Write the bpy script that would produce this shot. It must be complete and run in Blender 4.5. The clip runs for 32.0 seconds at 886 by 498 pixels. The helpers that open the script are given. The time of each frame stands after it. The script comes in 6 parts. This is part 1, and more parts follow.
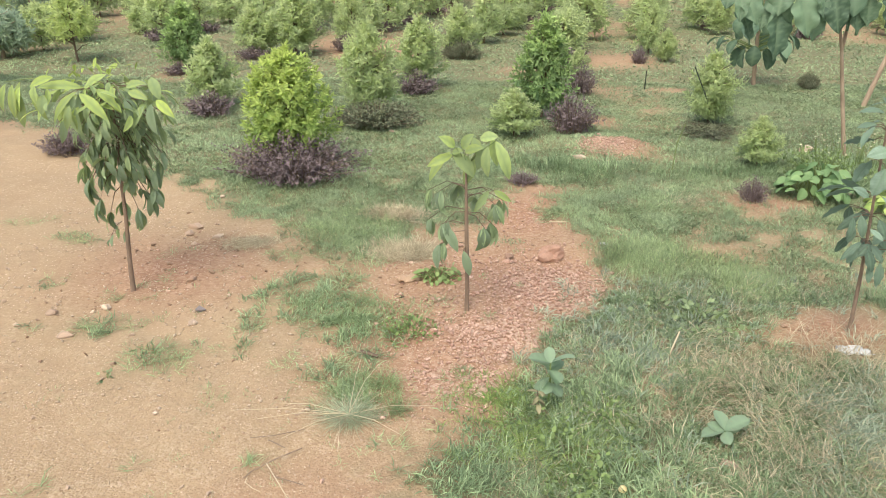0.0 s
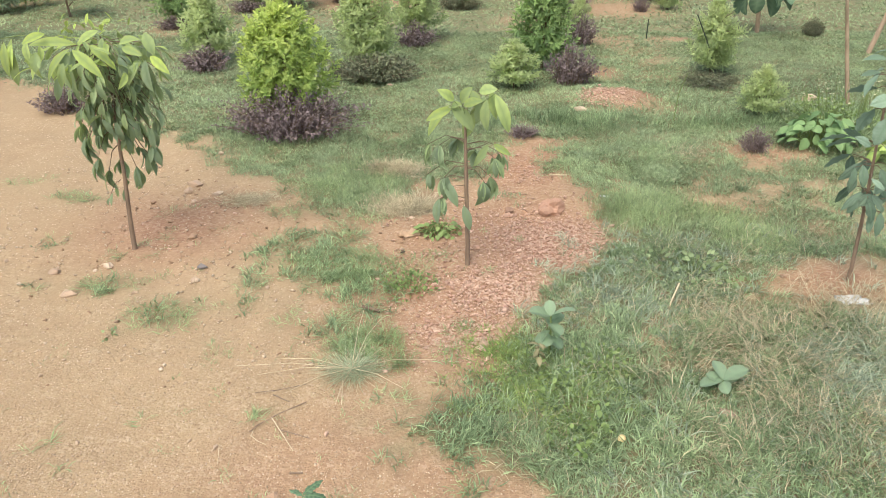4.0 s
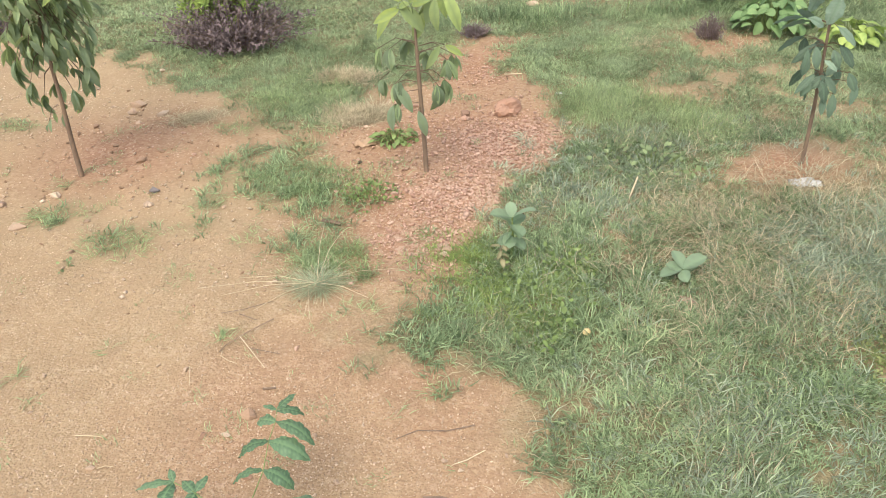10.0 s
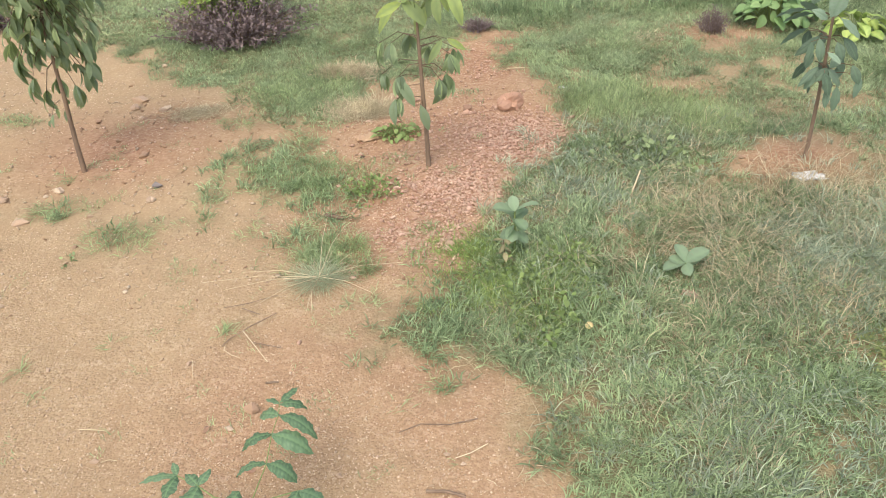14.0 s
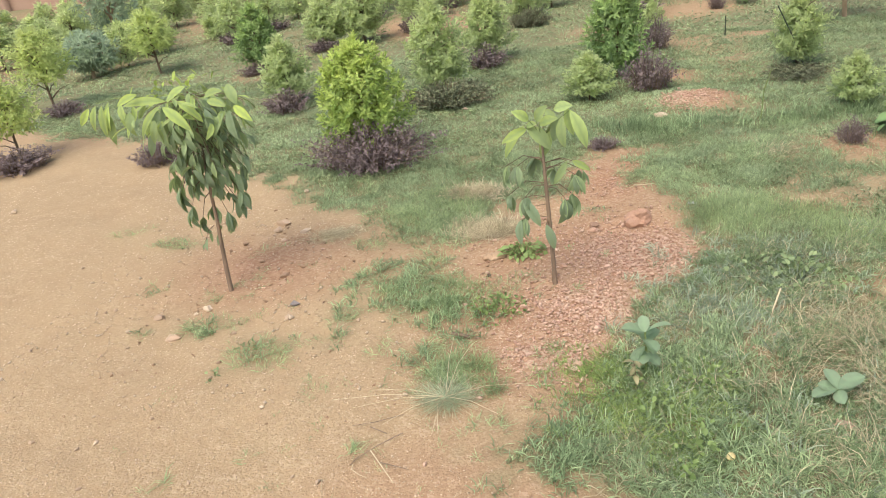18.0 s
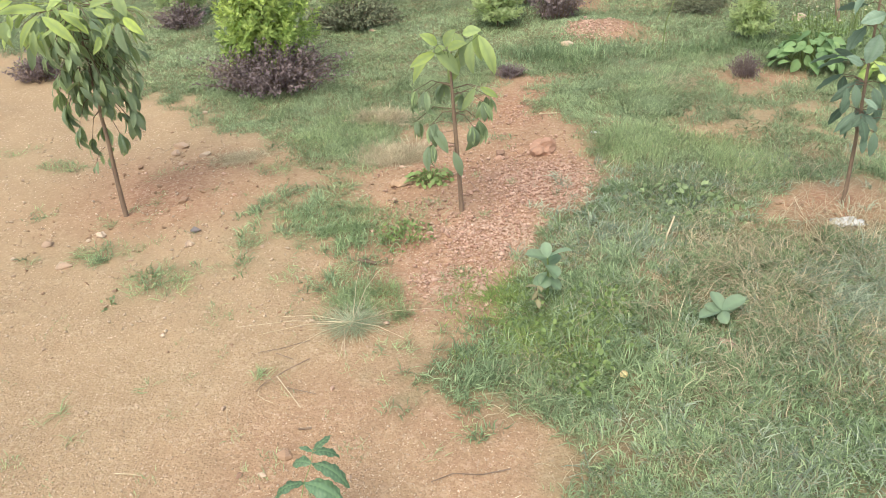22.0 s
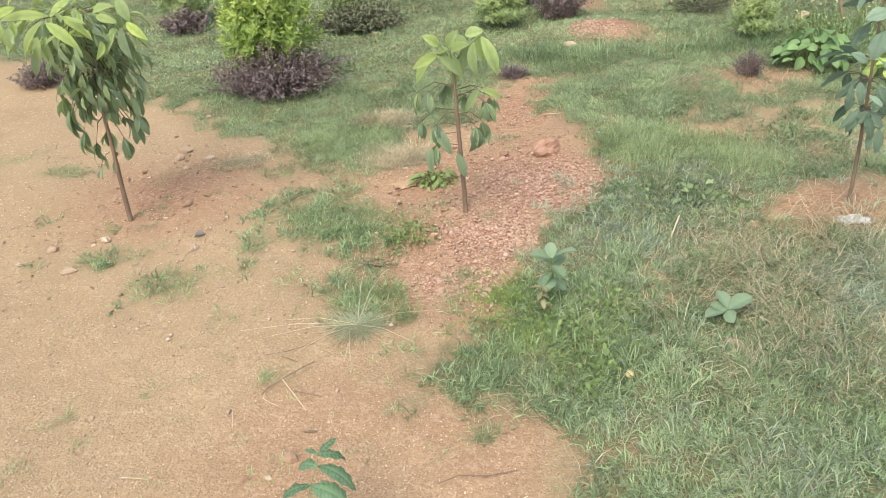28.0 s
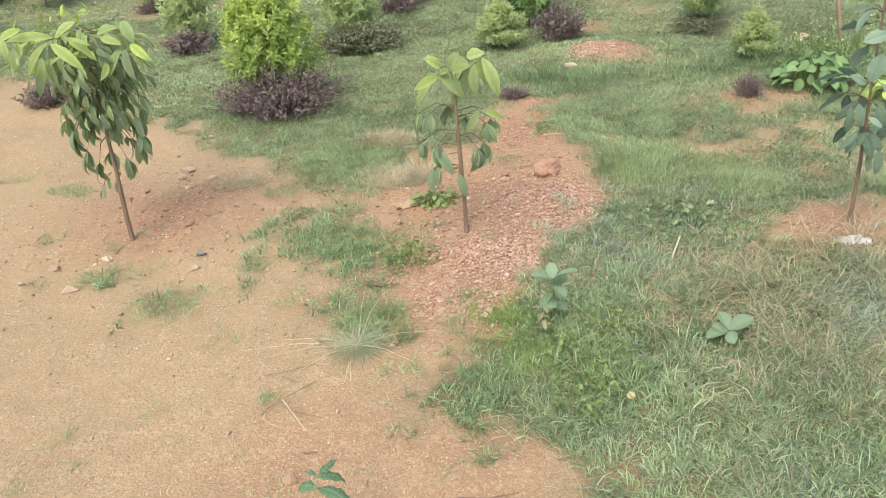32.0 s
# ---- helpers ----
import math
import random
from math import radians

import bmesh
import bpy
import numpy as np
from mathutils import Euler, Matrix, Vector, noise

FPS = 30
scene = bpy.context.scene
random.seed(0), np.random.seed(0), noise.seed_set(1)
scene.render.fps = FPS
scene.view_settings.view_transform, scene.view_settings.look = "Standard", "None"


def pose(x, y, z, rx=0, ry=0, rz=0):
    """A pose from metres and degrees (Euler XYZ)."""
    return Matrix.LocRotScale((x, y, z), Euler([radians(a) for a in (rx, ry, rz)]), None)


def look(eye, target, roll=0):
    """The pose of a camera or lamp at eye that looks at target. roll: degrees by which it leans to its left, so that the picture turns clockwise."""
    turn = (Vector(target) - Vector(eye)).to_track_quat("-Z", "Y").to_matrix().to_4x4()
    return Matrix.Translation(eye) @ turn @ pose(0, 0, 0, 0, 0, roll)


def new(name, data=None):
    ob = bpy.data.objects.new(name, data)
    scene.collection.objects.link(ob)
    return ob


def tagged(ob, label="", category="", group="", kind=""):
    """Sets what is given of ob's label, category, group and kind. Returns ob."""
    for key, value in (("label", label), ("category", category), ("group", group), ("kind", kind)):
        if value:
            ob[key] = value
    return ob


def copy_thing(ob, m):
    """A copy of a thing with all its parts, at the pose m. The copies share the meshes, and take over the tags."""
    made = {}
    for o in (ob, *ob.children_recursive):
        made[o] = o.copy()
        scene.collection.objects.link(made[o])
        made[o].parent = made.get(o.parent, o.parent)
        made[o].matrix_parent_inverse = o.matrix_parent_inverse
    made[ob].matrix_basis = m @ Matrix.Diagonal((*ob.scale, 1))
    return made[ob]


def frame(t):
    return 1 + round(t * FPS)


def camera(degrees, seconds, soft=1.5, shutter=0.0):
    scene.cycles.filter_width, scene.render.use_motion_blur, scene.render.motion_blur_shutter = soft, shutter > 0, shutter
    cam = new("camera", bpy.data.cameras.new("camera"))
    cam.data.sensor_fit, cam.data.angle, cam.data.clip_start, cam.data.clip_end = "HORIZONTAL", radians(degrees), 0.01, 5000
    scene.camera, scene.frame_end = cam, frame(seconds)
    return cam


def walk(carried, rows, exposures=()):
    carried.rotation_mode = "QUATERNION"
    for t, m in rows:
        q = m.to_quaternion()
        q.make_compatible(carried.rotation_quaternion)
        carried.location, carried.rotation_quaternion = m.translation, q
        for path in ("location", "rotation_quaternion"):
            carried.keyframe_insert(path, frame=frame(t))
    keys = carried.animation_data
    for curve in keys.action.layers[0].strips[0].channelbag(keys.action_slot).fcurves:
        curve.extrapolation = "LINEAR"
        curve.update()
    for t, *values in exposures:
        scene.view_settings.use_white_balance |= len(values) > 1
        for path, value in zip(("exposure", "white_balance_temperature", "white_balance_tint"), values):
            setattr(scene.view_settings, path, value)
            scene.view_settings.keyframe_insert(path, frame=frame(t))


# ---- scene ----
EXPO, KELVIN, TINT = 0.72, 6250, 7

cam = camera(61.5, 32.0, soft=0.85)
PATH = [
    (0, (-0.010, -0.014, 1.598), (-0.069, 1.812, 0.784), 0.35),
    (0.5, (-0.005, -0.019, 1.599), (-0.069, 1.799, 0.769), 0.11),
    (1, (-0.009, -0.016, 1.598), (-0.073, 1.784, 0.728), -0.20),
    (1.5, (-0.008, -0.018, 1.603), (-0.096, 1.786, 0.743), -0.79),
    (2, (-0.004, -0.012, 1.597), (-0.095, 1.795, 0.747), -0.84),
    (2.5, (-0.007, -0.015, 1.602), (-0.083, 1.780, 0.723), -0.70),
    (4.5, (-0.006, -0.012, 1.600), (-0.066, 1.756, 0.668), -0.37),
    (5, (-0.008, -0.010, 1.596), (-0.088, 1.745, 0.641), -0.92),
    (5.5, (-0.008, -0.009, 1.594), (-0.087, 1.719, 0.591), -1.17),
    (6, (-0.008, -0.004, 1.593), (-0.093, 1.717, 0.578), -1.34),
    (6.5, (-0.005, -0.009, 1.592), (-0.078, 1.694, 0.547), -1.30),
    (6.8, (0.012, 0.008, 1.597), (0.017, 1.733, 0.584), -0.20),
    (6.9, (0.016, 0.002, 1.591), (0.098, 1.720, 0.634), 0.40),
    (7, (0.019, -0.005, 1.586), (0.178, 1.707, 0.564), 0.95),
    (7.2, (0.016, 0.004, 1.566), (0.280, 1.670, 0.491), 2.50),
    (7.3, (0.016, 0.004, 1.580), (0.297, 1.680, 0.510), 2.00),
    (7.4, (0.015, 0.003, 1.616), (0.313, 1.717, 0.630), 0.81),
    (7.5, (0.014, -0.002, 1.598), (0.342, 1.705, 0.608), 1.31),
    (7.7, (0.049, 0.007, 1.554), (0.372, 1.696, 0.533), 1.90),
    (7.9, (0.000, 0.000, 1.600), (0.303, 1.627, 0.477), 2.41),
    (8, (0.004, 0.005, 1.587), (0.296, 1.616, 0.439), 2.24),
    (8.2, (0.014, 0.013, 1.566), (0.227, 1.651, 0.438), 1.00),
    (8.5, (0.001, 0.009, 1.589), (0.145, 1.647, 0.450), -0.23),
    (9, (-0.000, 0.008, 1.591), (0.075, 1.652, 0.455), -1.76),
    (9.5, (-0.003, 0.003, 1.596), (0.042, 1.648, 0.459), -2.07),
    (10, (0.001, 0.003, 1.589), (0.036, 1.647, 0.450), -2.38),
    (10.5, (0.002, 0.002, 1.589), (0.029, 1.631, 0.429), -2.46),
    (11, (0.001, 0.001, 1.586), (0.019, 1.631, 0.426), -2.71),
    (11.5, (0.003, -0.001, 1.586), (0.038, 1.635, 0.436), -2.23),
    (12, (0.001, 0.006, 1.589), (0.026, 1.629, 0.421), -2.53),
    (12.5, (0.000, 0.003, 1.591), (0.046, 1.651, 0.459), -1.98),
    (13, (0.000, 0.003, 1.587), (0.036, 1.655, 0.460), -2.37),
    (13.5, (0.001, 0.003, 1.591), (0.018, 1.653, 0.461), -2.74),
    (14, (0.003, 0.001, 1.584), (0.029, 1.638, 0.436), -2.70),
    (14.5, (0.002, -0.001, 1.587), (0.009, 1.625, 0.422), -3.32),
    (16.5, (0.006, 0.006, 1.603), (-0.181, 1.579, 0.382), -8.26),
    (17, (0.004, 0.003, 1.609), (-0.192, 1.633, 0.467), -8.12),
    (17.2, (0.008, 0.007, 1.589), (-0.179, 1.688, 0.522), -7.10),
    (17.5, (-0.003, 0.007, 1.619), (-0.188, 1.771, 0.695), -5.45),
    (17.7, (-0.001, -0.008, 1.622), (-0.290, 1.781, 0.775), -6.90),
    (17.8, (0.004, -0.007, 1.614), (-0.302, 1.790, 0.791), -7.30),
    (18, (0.006, 0.003, 1.613), (-0.287, 1.784, 0.750), -7.87),
    (18.2, (0.010, 0.000, 1.607), (-0.222, 1.754, 0.674), -6.90),
    (18.5, (0.003, 0.009, 1.610), (-0.173, 1.727, 0.601), -6.22),
    (19, (-0.003, -0.004, 1.618), (-0.160, 1.692, 0.570), -6.14),
    (19.5, (0.003, 0.008, 1.606), (-0.163, 1.701, 0.555), -6.43),
    (20, (0.005, 0.009, 1.608), (-0.147, 1.702, 0.554), -6.20),
    (20.5, (-0.002, 0.006, 1.613), (-0.126, 1.700, 0.557), -5.85),
    (21, (-0.001, 0.007, 1.611), (-0.081, 1.698, 0.545), -4.93),
    (21.5, (-0.003, 0.008, 1.610), (-0.060, 1.698, 0.542), -4.31),
    (22, (-0.000, 0.005, 1.609), (-0.053, 1.703, 0.553), -3.96),
    (22.5, (-0.001, 0.006, 1.611), (-0.077, 1.706, 0.560), -4.60),
    (23, (-0.003, 0.004, 1.613), (-0.097, 1.705, 0.565), -5.07),
    (23.5, (-0.005, 0.005, 1.613), (-0.088, 1.708, 0.568), -4.90),
    (24, (-0.002, 0.006, 1.610), (-0.076, 1.702, 0.553), -4.44),
    (24.5, (-0.002, 0.006, 1.609), (-0.078, 1.717, 0.576), -4.54),
    (25, (-0.002, 0.005, 1.612), (-0.088, 1.712, 0.572), -4.81),
    (25.5, (-0.002, 0.005, 1.609), (-0.088, 1.722, 0.586), -4.76),
    (27.5, (-0.000, 0.004, 1.607), (-0.071, 1.709, 0.564), -4.80),
    (28, (0.002, 0.007, 1.604), (-0.064, 1.708, 0.554), -4.72),
    (28.5, (0.005, 0.010, 1.606), (-0.056, 1.717, 0.565), -4.50),
    (29, (0.003, 0.007, 1.604), (-0.049, 1.721, 0.574), -4.23),
    (29.5, (0.003, 0.002, 1.608), (-0.052, 1.722, 0.588), -4.24),
    (30, (0.001, 0.004, 1.606), (-0.067, 1.722, 0.584), -4.57),
    (30.5, (0.005, 0.007, 1.610), (-0.056, 1.729, 0.595), -4.43),
    (31, (0.008, 0.005, 1.608), (-0.049, 1.736, 0.607), -4.34),
    (31.5, (0.003, 0.009, 1.614), (-0.051, 1.741, 0.615), -4.30),
    (32, (0.003, 0.007, 1.609), (-0.063, 1.734, 0.603), -4.60),
]
walk(cam, [(t, look(eye, target, roll)) for t, eye, target, roll in PATH],
     exposures=[(t, EXPO + e, KELVIN + k, TINT + g) for t, e, k, g in (
         (0, 0.02, -130, -1.5), (5, 0, -100, -3), (9, 0, 0, -3), (10.5, 0, 0, 0), (12, -0.08, 0, 0), (14.5, -0.06, 0, 0), (16.5, -0.22, 0, 0), (17, -0.22, 0, 0), (17.6, -0.03, 0, -1), (20, -0.07, -120, -3), (21, -0.06, -120, -3), (22.5, 0, -120, -3), (32, 0, -120, -3))])

# ---------------------------------------------------------------- sky and sun
world = bpy.data.worlds.new("sky")
scene.world = world
world.use_nodes = True
wn = world.node_tree.nodes
wn.clear()
w_sky = wn.new("ShaderNodeTexSky")
w_sky.sky_type = "NISHITA"
w_sky.sun_disc = False
w_sky.sun_elevation = radians(58)
w_sky.sun_rotation = radians(200)
w_sky.air_density, w_sky.dust_density, w_sky.ozone_density = 1.0, 6.0, 0.4
w_bg = wn.new("ShaderNodeBackground")
w_bg.inputs["Strength"].default_value = 0.15
w_out = wn.new("ShaderNodeOutputWorld")
world.node_tree.links.new(w_sky.outputs[0], w_bg.inputs[0])
world.node_tree.links.new(w_bg.outputs[0], w_out.inputs[0])

sun = new("sun", bpy.data.lights.new("sun", "SUN"))
sun.data.energy, sun.data.angle, sun.data.color = 1.1, radians(60), (1.0, 0.95, 0.87)
sun.matrix_world = look((-8, -14, 26), (0, 0, 0))


# ---------------------------------------------------------------- materials
def mat(name):
    m = bpy.data.materials.new(name)
    m.use_nodes = True
    nt = m.node_tree
    b = nt.nodes["Principled BSDF"]

    def node(kind, **inputs):
        n = nt.nodes.new(kind)
        for k, v in inputs.items():
            key = int(k[1:]) if k[0] == "i" and k[1:].isdigit() else k
            if hasattr(v, "is_output"):
                nt.links.new(v, n.inputs[key])
            else:
                n.inputs[key].default_value = v
        return n

    return m, nt, b, node


def ramp(node, fac, stops):
    r = node("ShaderNodeValToRGB", i0=fac)
    e = r.color_ramp.elements
    while len(e) < len(stops):
        e.new(0.5)
    for el, (p, c) in zip(e, stops):
        el.position, el.color = p, (*c, 1)
    return r.outputs[0]


def mix(node, fac, a, b, mode="MIX"):
    n = node("ShaderNodeMix")
    n.data_type, n.blend_type = "RGBA", mode
    nt = n.id_data
    for sock, v in ((n.inputs[0], fac), (n.inputs[6], a), (n.inputs[7], b)):
        if hasattr(v, "is_output"):
            nt.links.new(v, sock)
        else:
            sock.default_value = v if isinstance(v, float) else (*v, 1)
    return n.outputs[2]


def maths(node, op, a, b=0.0):
    n = node("ShaderNodeMath", i0=a, i1=b)
    n.operation = op
    return n.outputs[0]


def noise_tex(node, scale, detail=4.0, rough=0.6, coord=None):
    n = node("ShaderNodeTexNoise", Scale=scale, Detail=detail, Roughness=rough)
    if coord is not None:
        n.id_data.links.new(coord, n.inputs["Vector"])
    return n.outputs[0]


def leaf_material(name, old, fresh, glow=0.25, rough=0.5, spread=0.35, vein=None, each=False, vary=0.36, spec=0.3):
    """Leaves: old leaves turn into fresh ones by the mesh's 'young' value, each leaf a little apart."""
    m, nt, b, node = mat(name)
    if each:
        rnd = node("ShaderNodeObjectInfo").outputs["Random"]
    else:
        rnd = node("ShaderNodeNewGeometry").outputs["Random Per Island"]
    att = node("ShaderNodeAttribute")
    att.attribute_name = "young"
    tc = node("ShaderNodeTexCoord").outputs["Object"]
    blotch = noise_tex(node, 9.0 if each else 3.0, 3.0, 0.6, tc)
    f = maths(node, "ADD", att.outputs["Fac"], maths(node, "MULTIPLY", maths(node, "SUBTRACT", rnd, 0.5), spread))
    f = maths(node, "ADD", f, maths(node, "MULTIPLY", maths(node, "SUBTRACT", blotch, 0.5), 0.35))
    f.node.use_clamp = True
    col = mix(node, f, old, fresh)
    hs = node("ShaderNodeHueSaturation", Color=col)
    nt.links.new(maths(node, "ADD", maths(node, "MULTIPLY", rnd, vary), 1.0 - vary * 0.5), hs.inputs["Value"])
    nt.links.new(maths(node, "ADD", maths(node, "MULTIPLY", blotch, 0.3), 0.85), hs.inputs["Saturation"])
    col = hs.outputs[0]
    if vein is not None:
        va = node("ShaderNodeAttribute")
        va.attribute_name = "rib"
        col = mix(node, maths(node, "MULTIPLY", va.outputs["Fac"], 0.55), col, vein)
    nt.links.new(col, b.inputs["Base Color"])
    b.inputs["Roughness"].default_value = rough
    b.inputs["Specular IOR Level"].default_value = spec
    tr = node("ShaderNodeBsdfTranslucent")
    nt.links.new(mix(node, 0.5, col, fresh), tr.inputs[0])
    ms = node("ShaderNodeMixShader", i0=glow)
    nt.links.new(b.outputs[0], ms.inputs[1])
    nt.links.new(tr.outputs[0], ms.inputs[2])
    nt.links.new(ms.outputs[0], nt.nodes["Material Output"].inputs[0])
    return m


def bark_material(name, a, c, scale=30.0):
    m, nt, b, node = mat(name)
    tc = node("ShaderNodeTexCoord").outputs["Object"]
    mp = node("ShaderNodeMapping", Vector=tc, Scale=(1, 1, 0.25))
    n = noise_tex(node, scale, 5.0, 0.65, mp.outputs[0])
    n2 = noise_tex(node, 6.0, 2.0, 0.5, tc)
    nt.links.new(ramp(node, mix(node, 0.5, n, n2), [(0.35, a), (0.62, c)]), b.inputs["Base Color"])
    b.inputs["Roughness"].default_value = 0.85
    bp = node("ShaderNodeBump", Strength=0.5, Distance=0.004, Height=n)
    nt.links.new(bp.outputs[0], b.inputs["Normal"])
    return m


def stone_material(name, a, c):
    m, nt, b, node = mat(name)
    tc = node("ShaderNodeTexCoord").outputs["Object"]
    rnd = node("ShaderNodeObjectInfo").outputs["Random"]
    isl = node("ShaderNodeNewGeometry").outputs["Random Per Island"]
    n = noise_tex(node, 40.0, 6.0, 0.7, tc)
    f = maths(node, "ADD", maths(node, "MULTIPLY", n, 0.5), maths(node, "MULTIPLY", maths(node, "ADD", rnd, isl), 0.3))
    nt.links.new(ramp(node, f, [(0.25, a), (0.85, c)]), b.inputs["Base Color"])
    b.inputs["Roughness"].default_value = 0.9
    bp = node("ShaderNodeBump", Strength=0.6, Distance=0.004, Height=n)
    nt.links.new(bp.outputs[0], b.inputs["Normal"])
    return m


def plain_material(name, a, c, scale=20.0, rough=0.8):
    m, nt, b, node = mat(name)
    tc = node("ShaderNodeTexCoord").outputs["Object"]
    n = noise_tex(node, scale, 5.0, 0.65, tc)
    nt.links.new(ramp(node, n, [(0.3, a), (0.7, c)]), b.inputs["Base Color"])
    b.inputs["Roughness"].default_value = rough
    return m


def ground_material():
    m, nt, b, node = mat("earth")
    att = node("ShaderNodeAttribute")
    att.attribute_name = "cover"
    sep = node("ShaderNodeSeparateColor", i0=att.outputs["Color"])
    grass, red, gravel = sep.outputs
    tc = node("ShaderNodeTexCoord").outputs["Object"]
    big = noise_tex(node, 1.3, 4.0, 0.6, tc)
    mid = noise_tex(node, 9.0, 6.0, 0.65, tc)
    fine = noise_tex(node, 90.0, 5.0, 0.7, tc)
    grit = node("ShaderNodeTexVoronoi", Vector=tc, Scale=130.0, Randomness=1.0)
    grit2 = node("ShaderNodeTexVoronoi", Vector=tc, Scale=85.0, Randomness=1.0)
    sand = ramp(node, mix(node, 0.45, big, mid), [(0.32, SAND_A), (0.55, SAND_B), (0.72, SAND_C)])
    sand = mix(node, 0.35, sand, ramp(node, fine, [(0.3, (0.22, 0.135, 0.08)), (0.7, (0.54, 0.40, 0.265))]))
    # grains and small chips of stone, each with its own tone
    chips = ramp(node, node("ShaderNodeSeparateColor", i0=grit2.outputs["Color"]).outputs[0],
                 [(0.0, (0.19, 0.115, 0.068)), (0.35, SAND_A), (0.75, SAND_C), (1.0, (0.62, 0.48, 0.35))])
    grains = ramp(node, node("ShaderNodeSeparateColor", i0=grit.outputs["Color"]).outputs[0],
                  [(0.0, (0.215, 0.138, 0.08)), (0.5, SAND_B), (1.0, (0.53, 0.405, 0.275))])
    grainy = ramp(node, mid, [(0.42, (0, 0, 0)), (0.62, (1, 1, 1))])
    sand = mix(node, maths(node, "MULTIPLY", grainy, 0.45), sand, grains)
    sand = mix(node, maths(node, "MULTIPLY", grainy, 0.22), sand, chips)
    rust = ramp(node, mix(node, 0.5, mid, fine), [(0.3, (0.21, 0.10, 0.06)), (0.55, (0.36, 0.197, 0.122)), (0.75, (0.47, 0.285, 0.187))])
    rust = mix(node, 0.3, rust, chips)
    bits = ramp(node, node("ShaderNodeSeparateColor", i0=grit2.outputs["Color"]).outputs[1],
                [(0.0, (0.2, 0.095, 0.06)), (0.5, (0.42, 0.25, 0.18)), (1.0, (0.66, 0.50, 0.41))])
    col = mix(node, red, sand, rust)
    col = mix(node, maths(node, "MULTIPLY", gravel, 0.55), col, bits)
    thatch = ramp(node, mix(node, 0.5, fine, mid), [(0.3, (0.115, 0.118, 0.06)), (0.52, (0.185, 0.185, 0.098)), (0.8, (0.32, 0.265, 0.165))])
    tf = maths(node, "ADD", grass, maths(node, "MULTIPLY", maths(node, "SUBTRACT", mid, 0.5), 0.9))
    tf.node.use_clamp = True
    tf = maths(node, "MULTIPLY", tf, grass)
    col = mix(node, tf, col, thatch)
    nt.links.new(col, b.inputs["Base Color"])
    b.inputs["Roughness"].default_value = 0.95
    b.inputs["Specular IOR Level"].default_value = 0.15
    h = maths(node, "ADD", maths(node, "MULTIPLY", fine, 0.6), maths(node, "MULTIPLY", grit.outputs["Distance"], -0.5))
    h = maths(node, "ADD", h, maths(node, "MULTIPLY", mid, 1.6))
    bp = node("ShaderNodeBump", Strength=0.55, Distance=0.01, Height=h)
    nt.links.new(bp.outputs[0], b.inputs["Normal"])
    return m


SAND_A, SAND_B, SAND_C = (0.275, 0.191, 0.105), (0.35, 0.253, 0.142), (0.42, 0.319, 0.19)
M_GROUND = ground_material()
M_GRASS = leaf_material("grass_blade", (0.142, 0.2, 0.1), (0.375, 0.465, 0.25), 0.32, 0.66, 0.75, vary=0.52, spec=0.25)
M_FIELD = leaf_material("field_grass_blade", (0.18, 0.228, 0.122), (0.365, 0.44, 0.235), 0.3, 0.62, 0.75, vary=0.5, spec=0.25)
M_GRASS_SOFT = leaf_material("soft_grass_blade", (0.21, 0.275, 0.13), (0.39, 0.465, 0.23), 0.3, 0.62, 0.6, vary=0.45, spec=0.25)
M_GRASS_BLUE = leaf_material("grass_blade_bluish", (0.21, 0.26, 0.185), (0.42, 0.48, 0.335), 0.3, 0.62, 0.75, vary=0.52, spec=0.25)
M_YELLOW = leaf_material("yellowish_grass", (0.17, 0.245, 0.075), (0.33, 0.41, 0.13), 0.3, 0.6, 0.7, vary=0.45)
M_PALE_GRASS = leaf_material("pale_grass", (0.26, 0.32, 0.185), (0.45, 0.49, 0.32), 0.25, 0.6, 0.6, vary=0.5)
M_STRAW = leaf_material("dry_grass", (0.32, 0.27, 0.165), (0.56, 0.485, 0.33), 0.25, 0.7, 0.8, vary=0.6, spec=0.15)
M_SHRUB = leaf_material("shrub_leaf", (0.38, 0.47, 0.24), (0.62, 0.68, 0.33), 0.6, 0.6, 0.35, vary=0.35, spec=0.2)
M_SHRUB_LOOSE = leaf_material("loose_shrub_leaf", (0.43, 0.52, 0.20), (0.62, 0.68, 0.27), 0.6, 0.6, 0.35, vary=0.35, spec=0.2)
M_SHRUB_LIME = leaf_material("lime_shrub_leaf", (0.24, 0.36, 0.10), (0.58, 0.66, 0.20), 0.45, 0.6, 0.4, vary=0.4, spec=0.2)
M_SHRUB_DARK = leaf_material("dark_shrub_leaf", (0.13, 0.22, 0.085), (0.44, 0.56, 0.20), 0.4, 0.5, 0.4, vary=0.5)
M_PURPLE = leaf_material("purple_leaf", (0.195, 0.15, 0.148), (0.26, 0.205, 0.198), 0.2, 0.75, 0.45, vary=0.35, spec=0.08)
M_BROWNISH = leaf_material("brown_hedge_leaf", (0.135, 0.145, 0.09), (0.225, 0.24, 0.14), 0.15, 0.65, 0.5, vary=0.5, spec=0.15)
M_DARK_LEAF = leaf_material("sapling_leaf", (0.25, 0.32, 0.215), (0.43, 0.525, 0.105), 0.35, 0.6, 0.3, (0.19, 0.26, 0.14), True, 0.5, 0.22)
M_BROAD_LEAF = leaf_material("broad_leaf", (0.13, 0.185, 0.125), (0.27, 0.355, 0.26), 0.3, 0.55, 0.3, (0.18, 0.28, 0.17), True, 0.6, 0.28)
